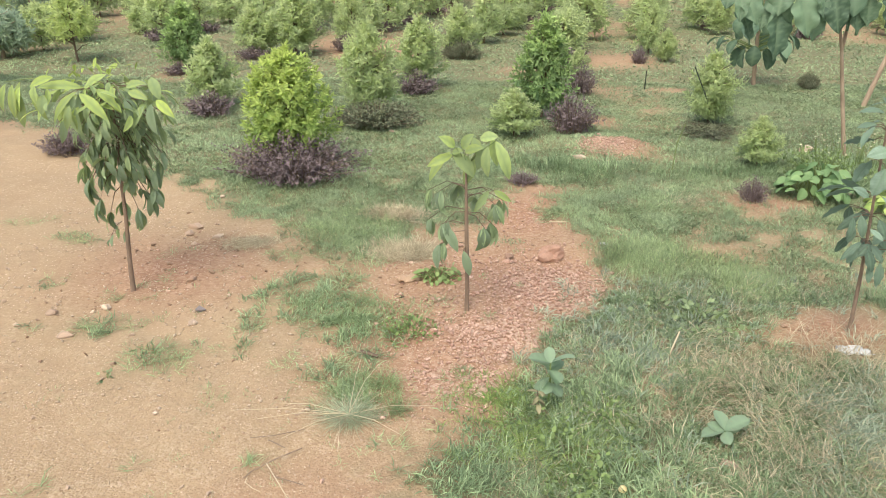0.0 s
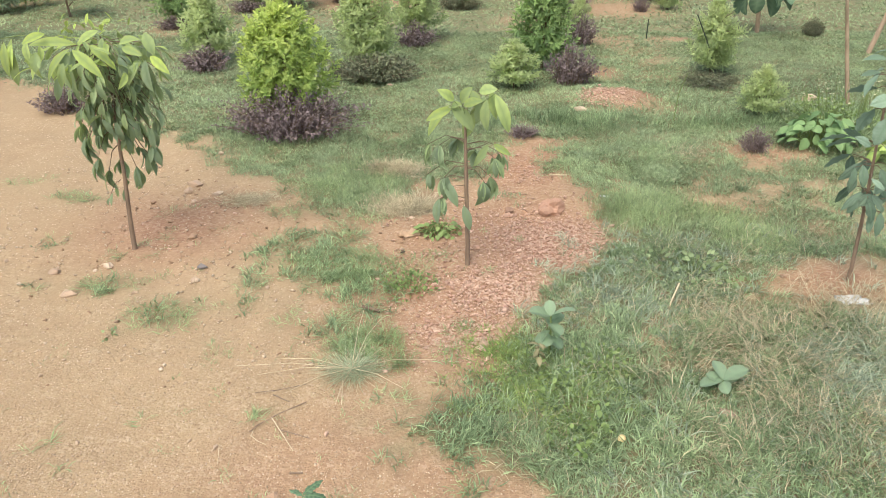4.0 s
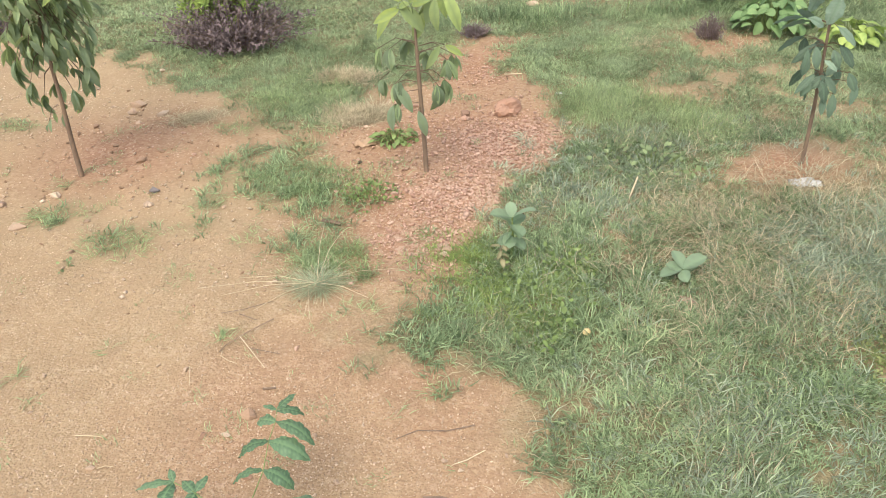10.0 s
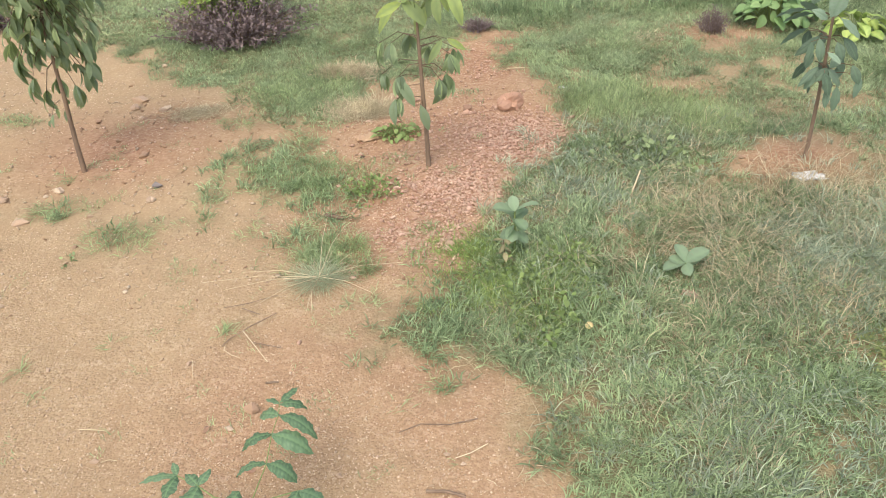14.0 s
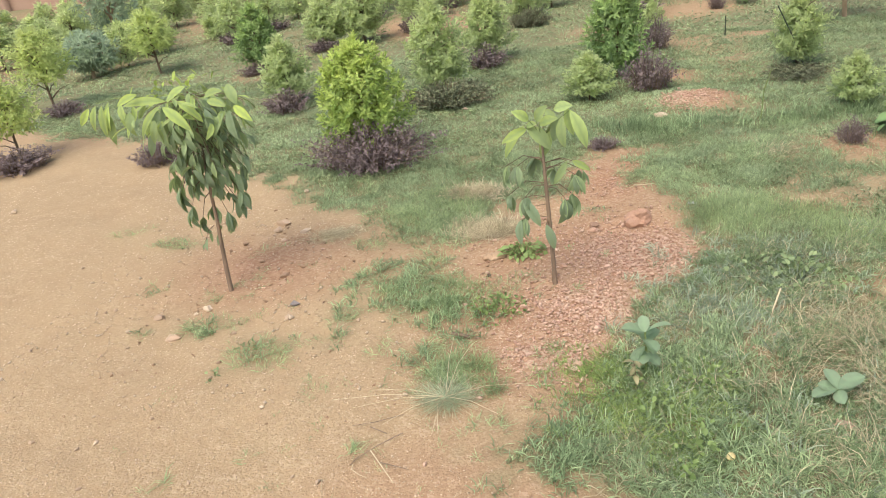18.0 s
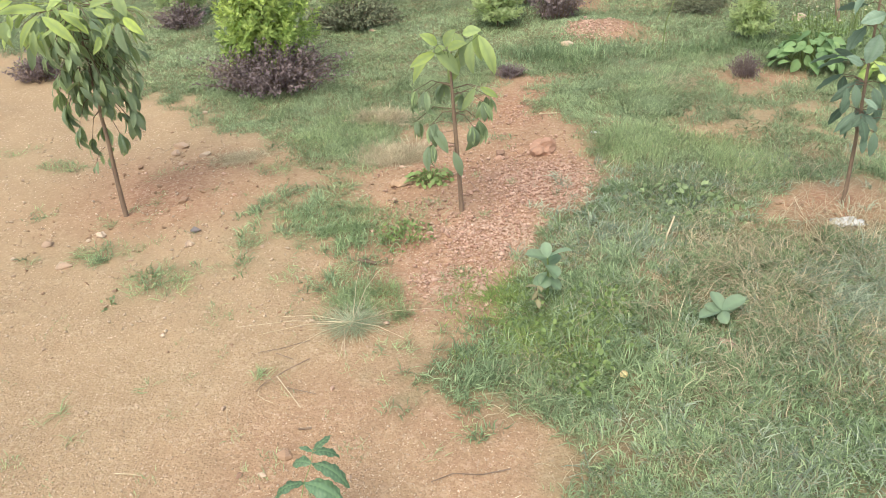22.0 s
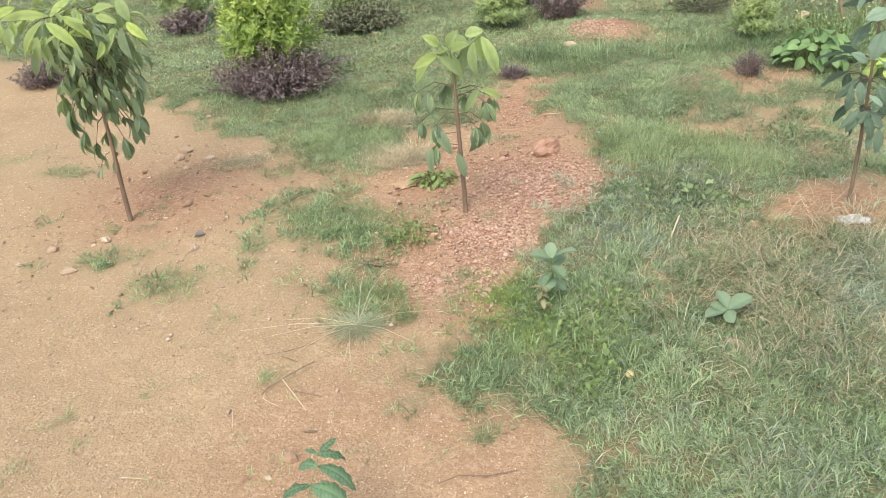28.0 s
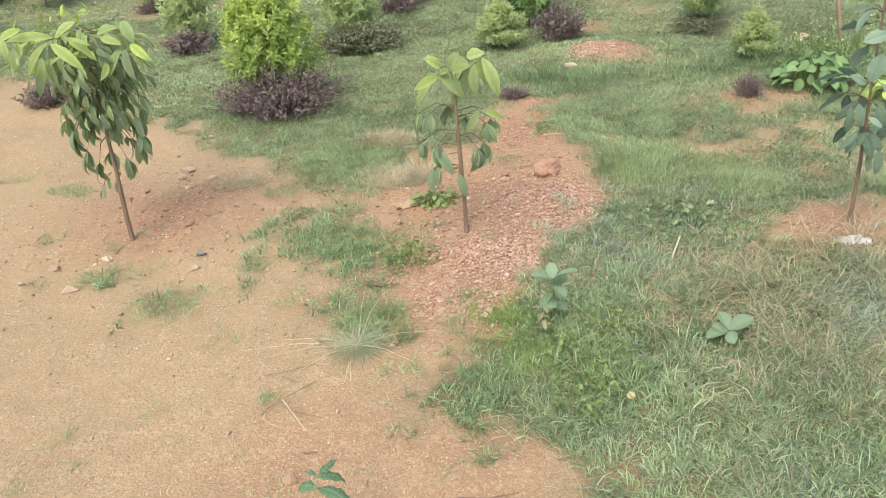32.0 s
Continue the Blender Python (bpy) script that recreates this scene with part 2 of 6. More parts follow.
M_NEAR_LEAF = leaf_material("ribbed_leaf", (0.08, 0.145, 0.078), (0.155, 0.235, 0.13), 0.2, 0.42, 0.3, (0.24, 0.38, 0.18), True)
M_MILK_LEAF = leaf_material("grey_green_leaf", (0.20, 0.275, 0.17), (0.34, 0.43, 0.28), 0.45, 0.6, 0.3, (0.34, 0.48, 0.28), True)
M_CREEP_LEAF = leaf_material("creeper_leaf", (0.15, 0.25, 0.10), (0.29, 0.41, 0.16), 0.3, 0.55, 0.4, (0.23, 0.35, 0.14), True)
M_LIME_LEAF = leaf_material("lime_leaf", (0.22, 0.33, 0.075), (0.40, 0.49, 0.14), 0.3, 0.45, 0.4, (0.6, 0.68, 0.2), True)
M_TEAK_LEAF = leaf_material("teak_leaf", (0.075, 0.125, 0.075), (0.185, 0.27, 0.155), 0.3, 0.6, 0.4, (0.25, 0.34, 0.20), True)
M_WEED = leaf_material("weed_leaf", (0.175, 0.25, 0.085), (0.31, 0.395, 0.135), 0.3, 0.6, 0.5, vary=0.5)
M_BLUE_LEAF = leaf_material("bluish_leaf", (0.30, 0.38, 0.26), (0.46, 0.55, 0.37), 0.45, 0.5, 0.7)
M_MOSS = leaf_material("moss_leaf", (0.19, 0.22, 0.08), (0.33, 0.36, 0.14), 0.2, 0.6, 0.8)
M_BARK = bark_material("brown_bark", (0.125, 0.085, 0.058), (0.27, 0.19, 0.13))
M_BARK_GREY = bark_material("grey_bark", (0.24, 0.17, 0.11), (0.42, 0.31, 0.21))
M_TWIG = bark_material("twig_bark", (0.09, 0.062, 0.042), (0.20, 0.14, 0.088))
M_DRY_STALK = bark_material("dry_stalk", (0.45, 0.36, 0.22), (0.68, 0.58, 0.40))
M_STEM = plain_material("green_stem", (0.12, 0.18, 0.05), (0.24, 0.28, 0.10), 30)
M_STONE = stone_material("tan_stone", (0.24, 0.155, 0.10), (0.52, 0.38, 0.265))
M_STONE_RED = stone_material("red_stone", (0.20, 0.11, 0.07), (0.38, 0.24, 0.16))
M_STONE_DARK = stone_material("dark_stone", (0.09, 0.077, 0.078), (0.22, 0.19, 0.18))
M_GRIT = stone_material("grit", (0.33, 0.225, 0.138), (0.68, 0.53, 0.385))
M_CHIP = stone_material("pink_gravel", (0.36, 0.205, 0.14), (0.74, 0.53, 0.40))
M_BOULDER = stone_material("boulder", (0.30, 0.165, 0.105), (0.52, 0.33, 0.23))
M_FLAKE = stone_material("pale_flake", (0.38, 0.27, 0.175), (0.74, 0.58, 0.42))
M_CLOD_DARK = stone_material("dark_clod", (0.05, 0.036, 0.024), (0.16, 0.11, 0.07))
M_CLOD = stone_material("soil_clod", (0.25, 0.15, 0.09), (0.40, 0.262, 0.165))
M_STONE_PALE = stone_material("pale_stone", (0.34, 0.24, 0.16), (0.62, 0.48, 0.35))
M_PLASTER = plain_material("brown_plaster", (0.30, 0.19, 0.14), (0.40, 0.27, 0.20), 1.5, 0.9)
M_WHITE = plain_material("white_plastic", (0.34, 0.33, 0.30), (0.66, 0.65, 0.62), 60, 0.45)
M_FRUIT = plain_material("yellow_fruit_skin", (0.52, 0.40, 0.17), (0.70, 0.57, 0.31), 25, 0.5)
M_BUD = plain_material("cream_bud", (0.42, 0.40, 0.24), (0.60, 0.56, 0.36), 60, 0.7)
M_DEADLEAF = plain_material("dead_leaf", (0.30, 0.19, 0.11), (0.48, 0.34, 0.22), 25, 0.8)
M_STICK_DARK = plain_material("dark_stick", (0.02, 0.03, 0.02), (0.06, 0.08, 0.045), 20, 0.7)


# ---------------------------------------------------------------- mesh helpers


def mesh(name, V, F, material, **values):
    """One mesh from an array of places and an array of faces; values: float attributes per point."""
    V, F = np.asarray(V, np.float32), np.asarray(F, np.int32)
    me = bpy.data.meshes.new(name)
    n, k = F.shape
    me.vertices.add(len(V))
    me.vertices.foreach_set("co", V.ravel())
    me.loops.add(n * k)
    me.loops.foreach_set("vertex_index", F.ravel())
    me.polygons.add(n)
    me.polygons.foreach_set("loop_start", np.arange(n, dtype=np.int32) * k)
    me.polygons.foreach_set("loop_total", np.full(n, k, np.int32))
    for key, val in values.items():
        a = me.attributes.new(key, "FLOAT", "POINT")
        a.data.foreach_set("value", np.asarray(val, np.float32).ravel())
    me.update(calc_edges=True)
    me.materials.append(material)
    return me


def smooth(me):
    me.polygons.foreach_set("use_smooth", np.ones(len(me.polygons), bool))
    return me


def part(name, me, parent, label="", m=None):
    ob = new(name, me)
    ob.parent = parent
    if m is not None:
        ob.matrix_basis = m
    if name in ("flower_cluster", "stem_mass", "foliage", "crown", "tuft", "dry_tuft"):
        tagged(ob, kind="stuff")
    return tagged(ob, label) if label else ob


def thing(name, x, y, z=0.0, turn=0.0, label="", category="", group="", kind=""):
    ob = new(name)
    ob.empty_display_size = 0.05
    ob.matrix_basis = pose(x, y, z, 0, 0, turn)
    return tagged(ob, label, category, group, kind)


def tube(points, radii, sides=7):
    """Places and quads of a bent tapering tube, closed at its end."""
    P = np.asarray(points, float)
    n = len(P)
    T = np.gradient(P, axis=0)
    T /= np.linalg.norm(T, axis=1)[:, None] + 1e-9
    ref = np.where(np.abs(T[:, 2:3]) > 0.9, [[1.0, 0, 0]], [[0, 0, 1.0]])
    X = np.cross(T, ref)
    X /= np.linalg.norm(X, axis=1)[:, None] + 1e-9
    Y = np.cross(T, X)
    a = np.linspace(0, 2 * np.pi, sides, endpoint=False)
    R = np.asarray(radii, float)[:, None, None]
    V = (P[:, None] + R * (np.cos(a)[None, :, None] * X[:, None] + np.sin(a)[None, :, None] * Y[:, None])).reshape(-1, 3)
    F = [(i * sides + j, i * sides + (j + 1) % sides, (i + 1) * sides + (j + 1) % sides, (i + 1) * sides + j) for i in range(n - 1) for j in range(sides)]
    return V, np.array(F)


def join(pieces):
    Vs, Fs, o = [], [], 0
    for V, F in pieces:
        Vs.append(V)
        Fs.append(np.asarray(F) + o)
        o += len(V)
    return np.concatenate(Vs), np.concatenate(Fs)


def frames(D, up=None, roll=0.0):
    """Turns (columns x, y, z) whose y runs along the ways D."""
    D = D / (np.linalg.norm(D, axis=1)[:, None] + 1e-9)
    U = np.tile([0.0, 0, 1], (len(D), 1)) if up is None else up
    X = np.cross(D, U)
    X += 1e-4
    X /= np.linalg.norm(X, axis=1)[:, None]
    Z = np.cross(X, D)
    c, s = np.cos(roll), np.sin(roll)
    c, s = np.reshape(c, (-1, 1)), np.reshape(s, (-1, 1))
    return np.stack([c * X + s * Z, D, c * Z - s * X], -1)


def scatter(V, F, turns, places, sizes):
    """The piece V, F at every place."""
    N = len(places)
    sizes = np.asarray(sizes, float).reshape(N, -1)
    W = np.einsum("nij,nvj->nvi", turns, V[None] * sizes[:, None, :]) + places[:, None]
    return W.reshape(-1, 3), (F[None] + (np.arange(N) * len(V))[:, None, None]).reshape(-1, F.shape[1])


LEAFLET_V = np.array([(0, 0, 0), (-0.5, 0.45, 0.06), (0, 0.5, -0.06), (0.5, 0.45, 0.06), (0, 1, -0.12)], float)
LEAFLET_F = np.array([(0, 2, 1), (0, 3, 2), (1, 2, 4), (2, 3, 4)])
ROUND_V = np.array([(0, 0, 0), (-0.42, 0.28, 0.03), (-0.46, 0.62, 0.03), (0, 1, -0.05), (0.46, 0.62, 0.03), (0.42, 0.28, 0.03), (0, 0.5, -0.06)], float)
ROUND_F = np.array([(0, 6, 1), (1, 6, 2), (2, 6, 3), (3, 6, 4), (4, 6, 5), (5, 6, 0)])


def leaf_mesh(name, length, width, droop, fold, material, young, widest=0.45, wave=0.0, n=7, hollow=0.0, tip=1.0):
    """A single bent leaf along +y, with a raised or sunken midrib and a little thickness in its folds."""
    V, rib = [], []
    ang, y, z = 0.0, 0.0, 0.0
    for i in range(n + 1):
        s = i / n
        if s < widest:
            w = math.sin(0.5 * math.pi * s / widest) ** 0.8
        else:
            w = math.cos(0.5 * math.pi * (s - widest) / (1 - widest)) ** (0.75 * tip)
        w = max(w, 0.03) * width / 2
        wv = wave * width * (1 if i % 2 else -1)
        for k in (-1, -0.55, 0, 0.55, 1):
            lift = fold * abs(k) * w + (wv if abs(k) == 1 else -wv * 0.4 if abs(k) > 0 else 0) + hollow * (k * k) * w
            V.append((k * w, y + lift * math.sin(ang), z + lift * math.cos(ang)))
            rib.append(1.0 if k == 0 else (0.5 if i % 2 and abs(k) < 0.6 else 0.0))
        step = length / n
        ang += droop / n
        y += step * math.cos(ang)
        z -= step * math.sin(ang)
    F = [(5 * i + j, 5 * i + j + 1, 5 * i + j + 6, 5 * i + j + 5) for i in range(n) for j in range(4)]
    return smooth(mesh(name, V, F, material, young=np.full(len(V), young), rib=rib))


def leaf_pose(place, azimuth, pitch, size=1.0, roll=0.0):
    """The pose of a leaf whose base lies at place, that points to azimuth (degrees from +x) and up by pitch."""
    return pose(*place, 0, 0, azimuth - 90) @ pose(0, 0, 0, pitch, 0, 0) @ pose(0, 0, 0, 0, roll, 0) @ Matrix.Scale(size, 4)


def ribbed_leaf(name, length, width, droop, material, young, ribs=9, depth=0.05, wave=0.05, fold=-0.15, widest=0.48, n=20):
    """A broad leaf along +y, quilted between slanting side ribs, with a wavy edge."""
    V, rib = [], []
    ang, y, z = 0.0, 0.0, 0.0
    across = (-1, -0.75, -0.5, -0.25, 0, 0.25, 0.5, 0.75, 1)
    for i in range(n + 1):
        q = i / n
        w = math.sin(0.5 * math.pi * q / widest) ** 0.75 if q < widest else math.cos(0.5 * math.pi * (q - widest) / (1 - widest)) ** 0.85
        w = max(w, 0.03) * width / 2
        for k in across:
            ph = (q - 0.10 * abs(k)) * ribs * 2 * math.pi
            lift = fold * abs(k) * w + depth * width * math.cos(ph) * min(1, 4 * abs(k)) * 0.5 - 0.10 * width * (k == 0) + wave * width * k * k * math.sin(ph * 0.37 + 2 * k)
            V.append((k * w, y + lift * math.sin(ang), z + lift * math.cos(ang)))
            rib.append(1.0 if k == 0 else 0.85 * max(0.0, -math.cos(ph)) ** 2)
        ang += droop / n
        y += length / n * math.cos(ang)
        z -= length / n * math.sin(ang)
    F = [(9 * i + j, 9 * i + j + 1, 9 * i + j + 10, 9 * i + j + 9) for i in range(n) for j in range(8)]
    return smooth(mesh(name, V, F, material, young=np.full(len(V), young), rib=rib))


def span_pose(start, end, facing, droop):
    """The turn of a drooping leaf that reaches from start to end with its upper side towards facing; also its length."""
    a, d = Vector(start), Vector(end) - Vector(start)
    chord = d.length
    d.normalize()
    f = Vector(facing)
    z = (f - d * f.dot(d)).normalized()
    x = d.cross(z)
    turn = Matrix((x, d, z)).transposed().to_4x4()
    return Matrix.Translation(a) @ turn @ pose(0, 0, 0, math.degrees(droop / 2)), chord * (droop / 2) / math.sin(droop / 2)


def span_leaf(parent, start, end, width, material, young, facing=(0, -0.6, 0.7), droop=0.9, ribbed=False, ribs=8):
    m, length = span_pose(start, end, facing, droop)
    if ribbed:
        me = ribbed_leaf("leaf", length, width, droop, material, young, ribs)
    else:
        me = leaf_mesh("leaf", length, width, droop, 0.22, material, young, widest=0.45, n=8, tip=1.2, wave=0.012)
    return part("leaf", me, parent, m=m)


def hash2(i, j, seed):
    v = np.sin(i * 127.1 + j * 311.7 + seed * 74.7) * 43758.5453
    return v - np.floor(v)


def vnoise(x, y, scale, seed):
    """Smooth noise from 0 to 1."""
    x, y = np.asarray(x) / scale, np.asarray(y) / scale
    i, j = np.floor(x), np.floor(y)
    u, v = x - i, y - j
    u, v = u * u * (3 - 2 * u), v * v * (3 - 2 * v)
    return (hash2(i, j, seed) * (1 - u) * (1 - v) + hash2(i + 1, j, seed) * u * (1 - v)
            + hash2(i, j + 1, seed) * (1 - u) * v + hash2(i + 1, j + 1, seed) * u * v)


def inside(x, y, poly):
    out = np.zeros(np.shape(x), bool)
    for (x0, y0), (x1, y1) in zip(poly, poly[1:] + poly[:1]):
        out ^= ((y0 > y) != (y1 > y)) & (x < (x1 - x0) * (y - y0) / (y1 - y0 + 1e-12) + x0)
    return out


# ---------------------------------------------------------------- what covers the ground
# the bare soil: the edge of the near turf, the red corridor between the saplings, then the far edge of the sand
SAND = [(0.34, 0.3), (0.35, 1.08), (0.31, 1.18), (0.28, 1.24), (0.23, 1.33), (0.18, 1.42), (0.26, 1.47), (0.2, 1.54), (0.14, 1.58), (0.03, 1.56), (-0.02, 1.64),
        (-0.18, 1.69), (-0.21, 1.79), (-0.14, 1.89), (-0.02, 1.92), (0.06, 2.04), (0.1, 2.24), (0.13, 2.33), (0.25, 2.53), (0.32, 2.81), (0.54, 2.88),
        (0.71, 3.15), (0.72, 3.55), (0.71, 3.81), (0.5, 3.92), (0.48, 4.3), (0.57, 4.63), (0.3, 4.66)]
SAND += [(0.22, 4.45), (0.17, 4.16), (0.09, 3.94), (-0.17, 3.86), (-0.29, 3.77), (-0.3, 3.48), (-0.4, 3.34), (-0.54, 3.34), (-0.66, 3.36), (-0.82, 3.56),
         (-1.01, 3.8), (-1.33, 3.94), (-1.55, 4.3), (-1.86, 4.54), (-2.88, 5.22), (-3.33, 5.75), (-4.06, 6.11), (-4.9, 6.5), (-9, 7.0), (-30, 5), (-30, -30), (-3, -30), (-1.2, -8), (0.7, -4.6), (-0.2, -2.4), (0.4, -0.8)]
GRASS_MID = [(-0.98, 3.16), (-0.88, 3.19), (-0.64, 3.07), (-0.46, 2.91), (-0.35, 2.8), (-0.24, 2.78), (-0.2, 2.64), (-0.28, 2.53), (-0.37, 2.55), (-0.47, 2.59),
             (-0.59, 2.61), (-0.69, 2.76), (-0.86, 2.87)]
# small tufts on the bare soil: x, y, half width, half depth
TUFTS = [(-1.63, 3.0, .06, .06), (-1.45, 3.08, .08, .1), (-1.55, 2.68, .17, .08), (-1.2, 2.44, .11, .1), (-1.16, 2.53, .15, .06), (-.95, 2.28, .045, .045),
         (-.9, 2.71, .09, .07), (-.67, 2.44, .12, .07), (-.42, 2.32, .15, .17), (-.54, 2.42, .1, .08), (-.27, 1.96, .07, .07), (-.33, 1.84, .085, .045),
         (-.67, 1.88, .06, .05), (-.74, 1.48, .045, .04), (-.05, 2.39, .06, .06), (-1.48, 3.41, .13, .07)]
THIN_TUFTS = [(-2.47, 3.85, .15, .1), (-2.11, 3.63, .2, .09), (-1.97, 3.1, .08, .06), (-1.85, 2.68, .06, .05), (-1.3, 2.32, .05, .06), (-1.65, 2.33, .035, .035),
              (-.9, 2.54, .13, .05), (-.93, 3.41, .17, .09), (-.55, 3.16, .08, .22), (.09, 2.81, .04, .07), (.23, 3.66, .08, .08), (-1.06, 1.86, .05, .035),
              (-1.3, 1.75, .045, .035), (-.09, 2.24, .05, .11), (-.07, 2.04, .06, .11), (-.65, 2.22, .035, .03), (-.93, 2.14, .035, .03), (-.11, 1.5, .035, .03),
              (-.24, 1.41, .025, .02), (-.11, 1.43, .025, .03), (-1.22, 1.61, .03, .02), (.01, 1.55, .05, .07), (-.21, 2.03, .05, .05), (.22, 1.33, .07, .09)]
# bare spots in the turf, near and far
BARE = [(.71, 2.31, .05, .04), (.84, 1.89, .05, .03), (.44, 1.93, .09, .04), (.42, 1.48, .08, .04), (.81, 1.34, .045, .03), (1.02, 1.23, .1, .03), (1.13, 1.67, .08, .04),
        (1.35, 1.67, .1, .04), (.16, 1.34, .05, .05), (.16, 1.57, .05, .05), (.26, 1.24, .04, .04), (.91, 1.96, .06, .03), (.03, 1.7, .05, .02), (1.5, 1.0, .24, .1),
        (.75, 2.24, .06, .03), (1.4, 1.53, .13, .13), (2.24, 2.44, .2, .09), (2.06, 2.24, .1, .08), (1.8, 2.92, .16, .07)]
BARE += [(1.41, 3.58, .27, .14), (1.26, 3.88, .08, .09), (1.46, 2.72, .26, .17), (1.62, 2.78, .28, .19), (1.69, 3.8, .1, .07), (1.99, 3.8, .14, .07), (2.04, 3.32, .1, .09),
         (1.80, 4.36, .36, .2), (1.09, 5.42, .29, .20), (1.32, 5.46, .16, .09), (1.07, 6.34, .18, .2), (1.75, 9.35, .6, .5), (2.02, 7.66, .22, .10),
         (2.35, 2.75, .3, .1), (3.12, 4.40, .26, .14), (.7, 8.5, .3, .5), (5.05, 6.5, .6, .3)]


def blob(x, y, row, power=1.0):
    cx, cy, rx, ry = row
    return np.exp(-(((x - cx) / rx) ** 2 + ((y - cy) / ry) ** 2) ** power)


def cover_at(x, y):
    """How grassy, how red and how stony the ground is, from 0 to 1."""
    x, y = np.asarray(x, float), np.asarray(y, float)
    grass = np.zeros(x.shape)
    steps = 6
    grow = np.clip(0.4 * y, 0.9, 2.2)
    wx = grow * ((vnoise(x, y, 0.24, 1) - 0.5) * 0.11 + (vnoise(x, y, 0.07, 2) - 0.5) * 0.10 + (vnoise(x, y, 0.025, 61) - 0.5) * 0.04)
    wy = grow * ((vnoise(x, y, 0.24, 3) - 0.5) * 0.11 + (vnoise(x, y, 0.07, 4) - 0.5) * 0.10 + (vnoise(x, y, 0.025, 62) - 0.5) * 0.04)
    for k in range(steps):
        a = k * 2 * np.pi / steps
        soft = (0.04, 0.14)[k % 2] * np.clip(grow, 0.6, 1.2)
        px, py = x + soft * np.cos(a) + wx, y + soft * np.sin(a) + wy
        bare = inside(px, py, SAND)
        hole = np.zeros(x.shape)
        for row in BARE:
            hole = np.maximum(hole, blob(x + 0.6 * (px - x), y + 0.6 * (py - y), row, 1.5))
        g = np.where(bare, 0.0, 1.0 - 0.9 * hole)
        g = np.maximum(g, 0.8 * inside(px, py, GRASS_MID))
        px, py = x + 0.5 * (px - x), y + 0.5 * (py - y)
        for row in TUFTS:
            g = np.maximum(g, (0.3 + 0.5 * vnoise(x, y, 0.05, 65)) * blob(px, py, (row[0], row[1], 1.4 * row[2], 1.35 * row[3]), 1.0))
        for row in THIN_TUFTS:
            g = np.maximum(g, 0.62 * blob(px, py, (row[0], row[1], 1.25 * row[2], 1.25 * row[3]), 1.0))
        grass += g / steps
    far = np.clip((y - 5.6) / 2.4, 0, 1)
    thin = np.clip((vnoise(x + 0.25 * y, y * 0.45, 1.1, 5) - 0.45) * 3.2, 0, 1) * np.clip(vnoise(x, y, 0.4, 6) * 1.7, 0, 1)
    grass = grass * (1 - 0.85 * far * thin)
    dense = np.maximum.reduce([blob(x, y, r) for r in ((1.3, 1.6, 1.3, .9), (1.1, 2.9, .7, .5), (1.0, 3.45, .5, .3), (.35, 2.0, .3, .3))])
    frag = np.clip((0.55 * vnoise(x, y, 0.17, 8) + 0.45 * vnoise(x, y, 0.055, 14) - 0.30) * 3.6, 0, 1)
    wide = np.clip((vnoise(x, y, 0.7, 15) - 0.25) * 2.6, 0, 1)
    rag = (0.5 - 0.15 * np.clip(y - 3.2, 0, 1)) * (1 - 0.75 * dense) * np.clip(1.5 - 0.13 * y, 0.4, 1) * (1 - 0.35 * wide)
    grass = grass * (1 - rag + rag * frag)
    sparse = np.maximum.reduce([blob(x, y, r, 1.4) for r in ((.1, 1.53, .14, .10), (.24, 1.33, .12, .16), (.1, 2.2, .12, .16))])
    grass = grass * (1 - sparse * (0.5 - 0.35 * vnoise(x, y, 0.06, 41)))
    # the last spot is reddish soil plus shade painted round the left sapling
    red = np.maximum.reduce([blob(x, y, r, 1.2) for r in ((0.15, 3.2, .7, .65), (.35, 4.2, .4, .6), (-.1, 2.6, .4, .5), (1.12, 5.46, .38, .30),
                                                         (1.80, 4.38, .4, .28), (1.58, 2.74, .3, .2), (1.07, 6.34, .3, .3), (-1.4, 3.3, .5, .4))])
    red = np.maximum(red, 0.6 * np.maximum.reduce([blob(x, y, (0.0, 1.6, .35, .5)), blob(x, y, (0.1, 1.15, .3, .3)), 0.8 * blob(x, y, (-.4, 1.5, .4, .4))]))
    red = np.maximum(red * 0.95, 0.5 * np.clip((y - 5.5) / 2, 0, 1))
    red = np.clip(red + (vnoise(x, y, 0.3, 9) - 0.5) * 0.4 * (red > 0.05), 0, 1)
    gravel = np.maximum.reduce([blob(x, y, r, 1.2) for r in ((.42, 3.12, .28, .3), (.15, 2.7, .25, .22), (-.02, 2.35, .18, .14), (1.0, 5.38, .20, .16))])
    return np.clip(grass, 0, 1), red, gravel


def height_at(x, y):
    """Gentle unevenness, raised beds of soil and the low heap of earth."""
    x, y = np.asarray(x, float), np.asarray(y, float)
    z = 0.02 * (vnoise(x, y, 0.9, 11) - 0.5) + 0.022 * (vnoise(x, y, 0.28, 12) - 0.5) + 0.008 * (vnoise(x, y, 0.09, 13) - 0.5)
    z += 0.085 * blob(x, y, (1.10, 5.5, .36, .28), 1.2) + 0.03 * blob(x, y, (1.58, 2.78, .34, .26)) + 0.02 * blob(x, y, (0.05, 2.9, .4, .35))
    return z * np.clip(1.5 - 0.03 * np.hypot(x, y), 0, 1)


# ---------------------------------------------------------------- the ground
def graded(lo, hi, step, out_lo, out_hi, grow=1.28):
    mid = list(np.arange(lo, hi + 1e-6, step))
    s, v = step, mid[-1]
    while v < out_hi:
        s *= grow
        v += s
        mid.append(v)
    s, v = step, mid[0]
    while v > out_lo:
        s *= grow
        v -= s
        mid.insert(0, v)
    return np.array(mid)


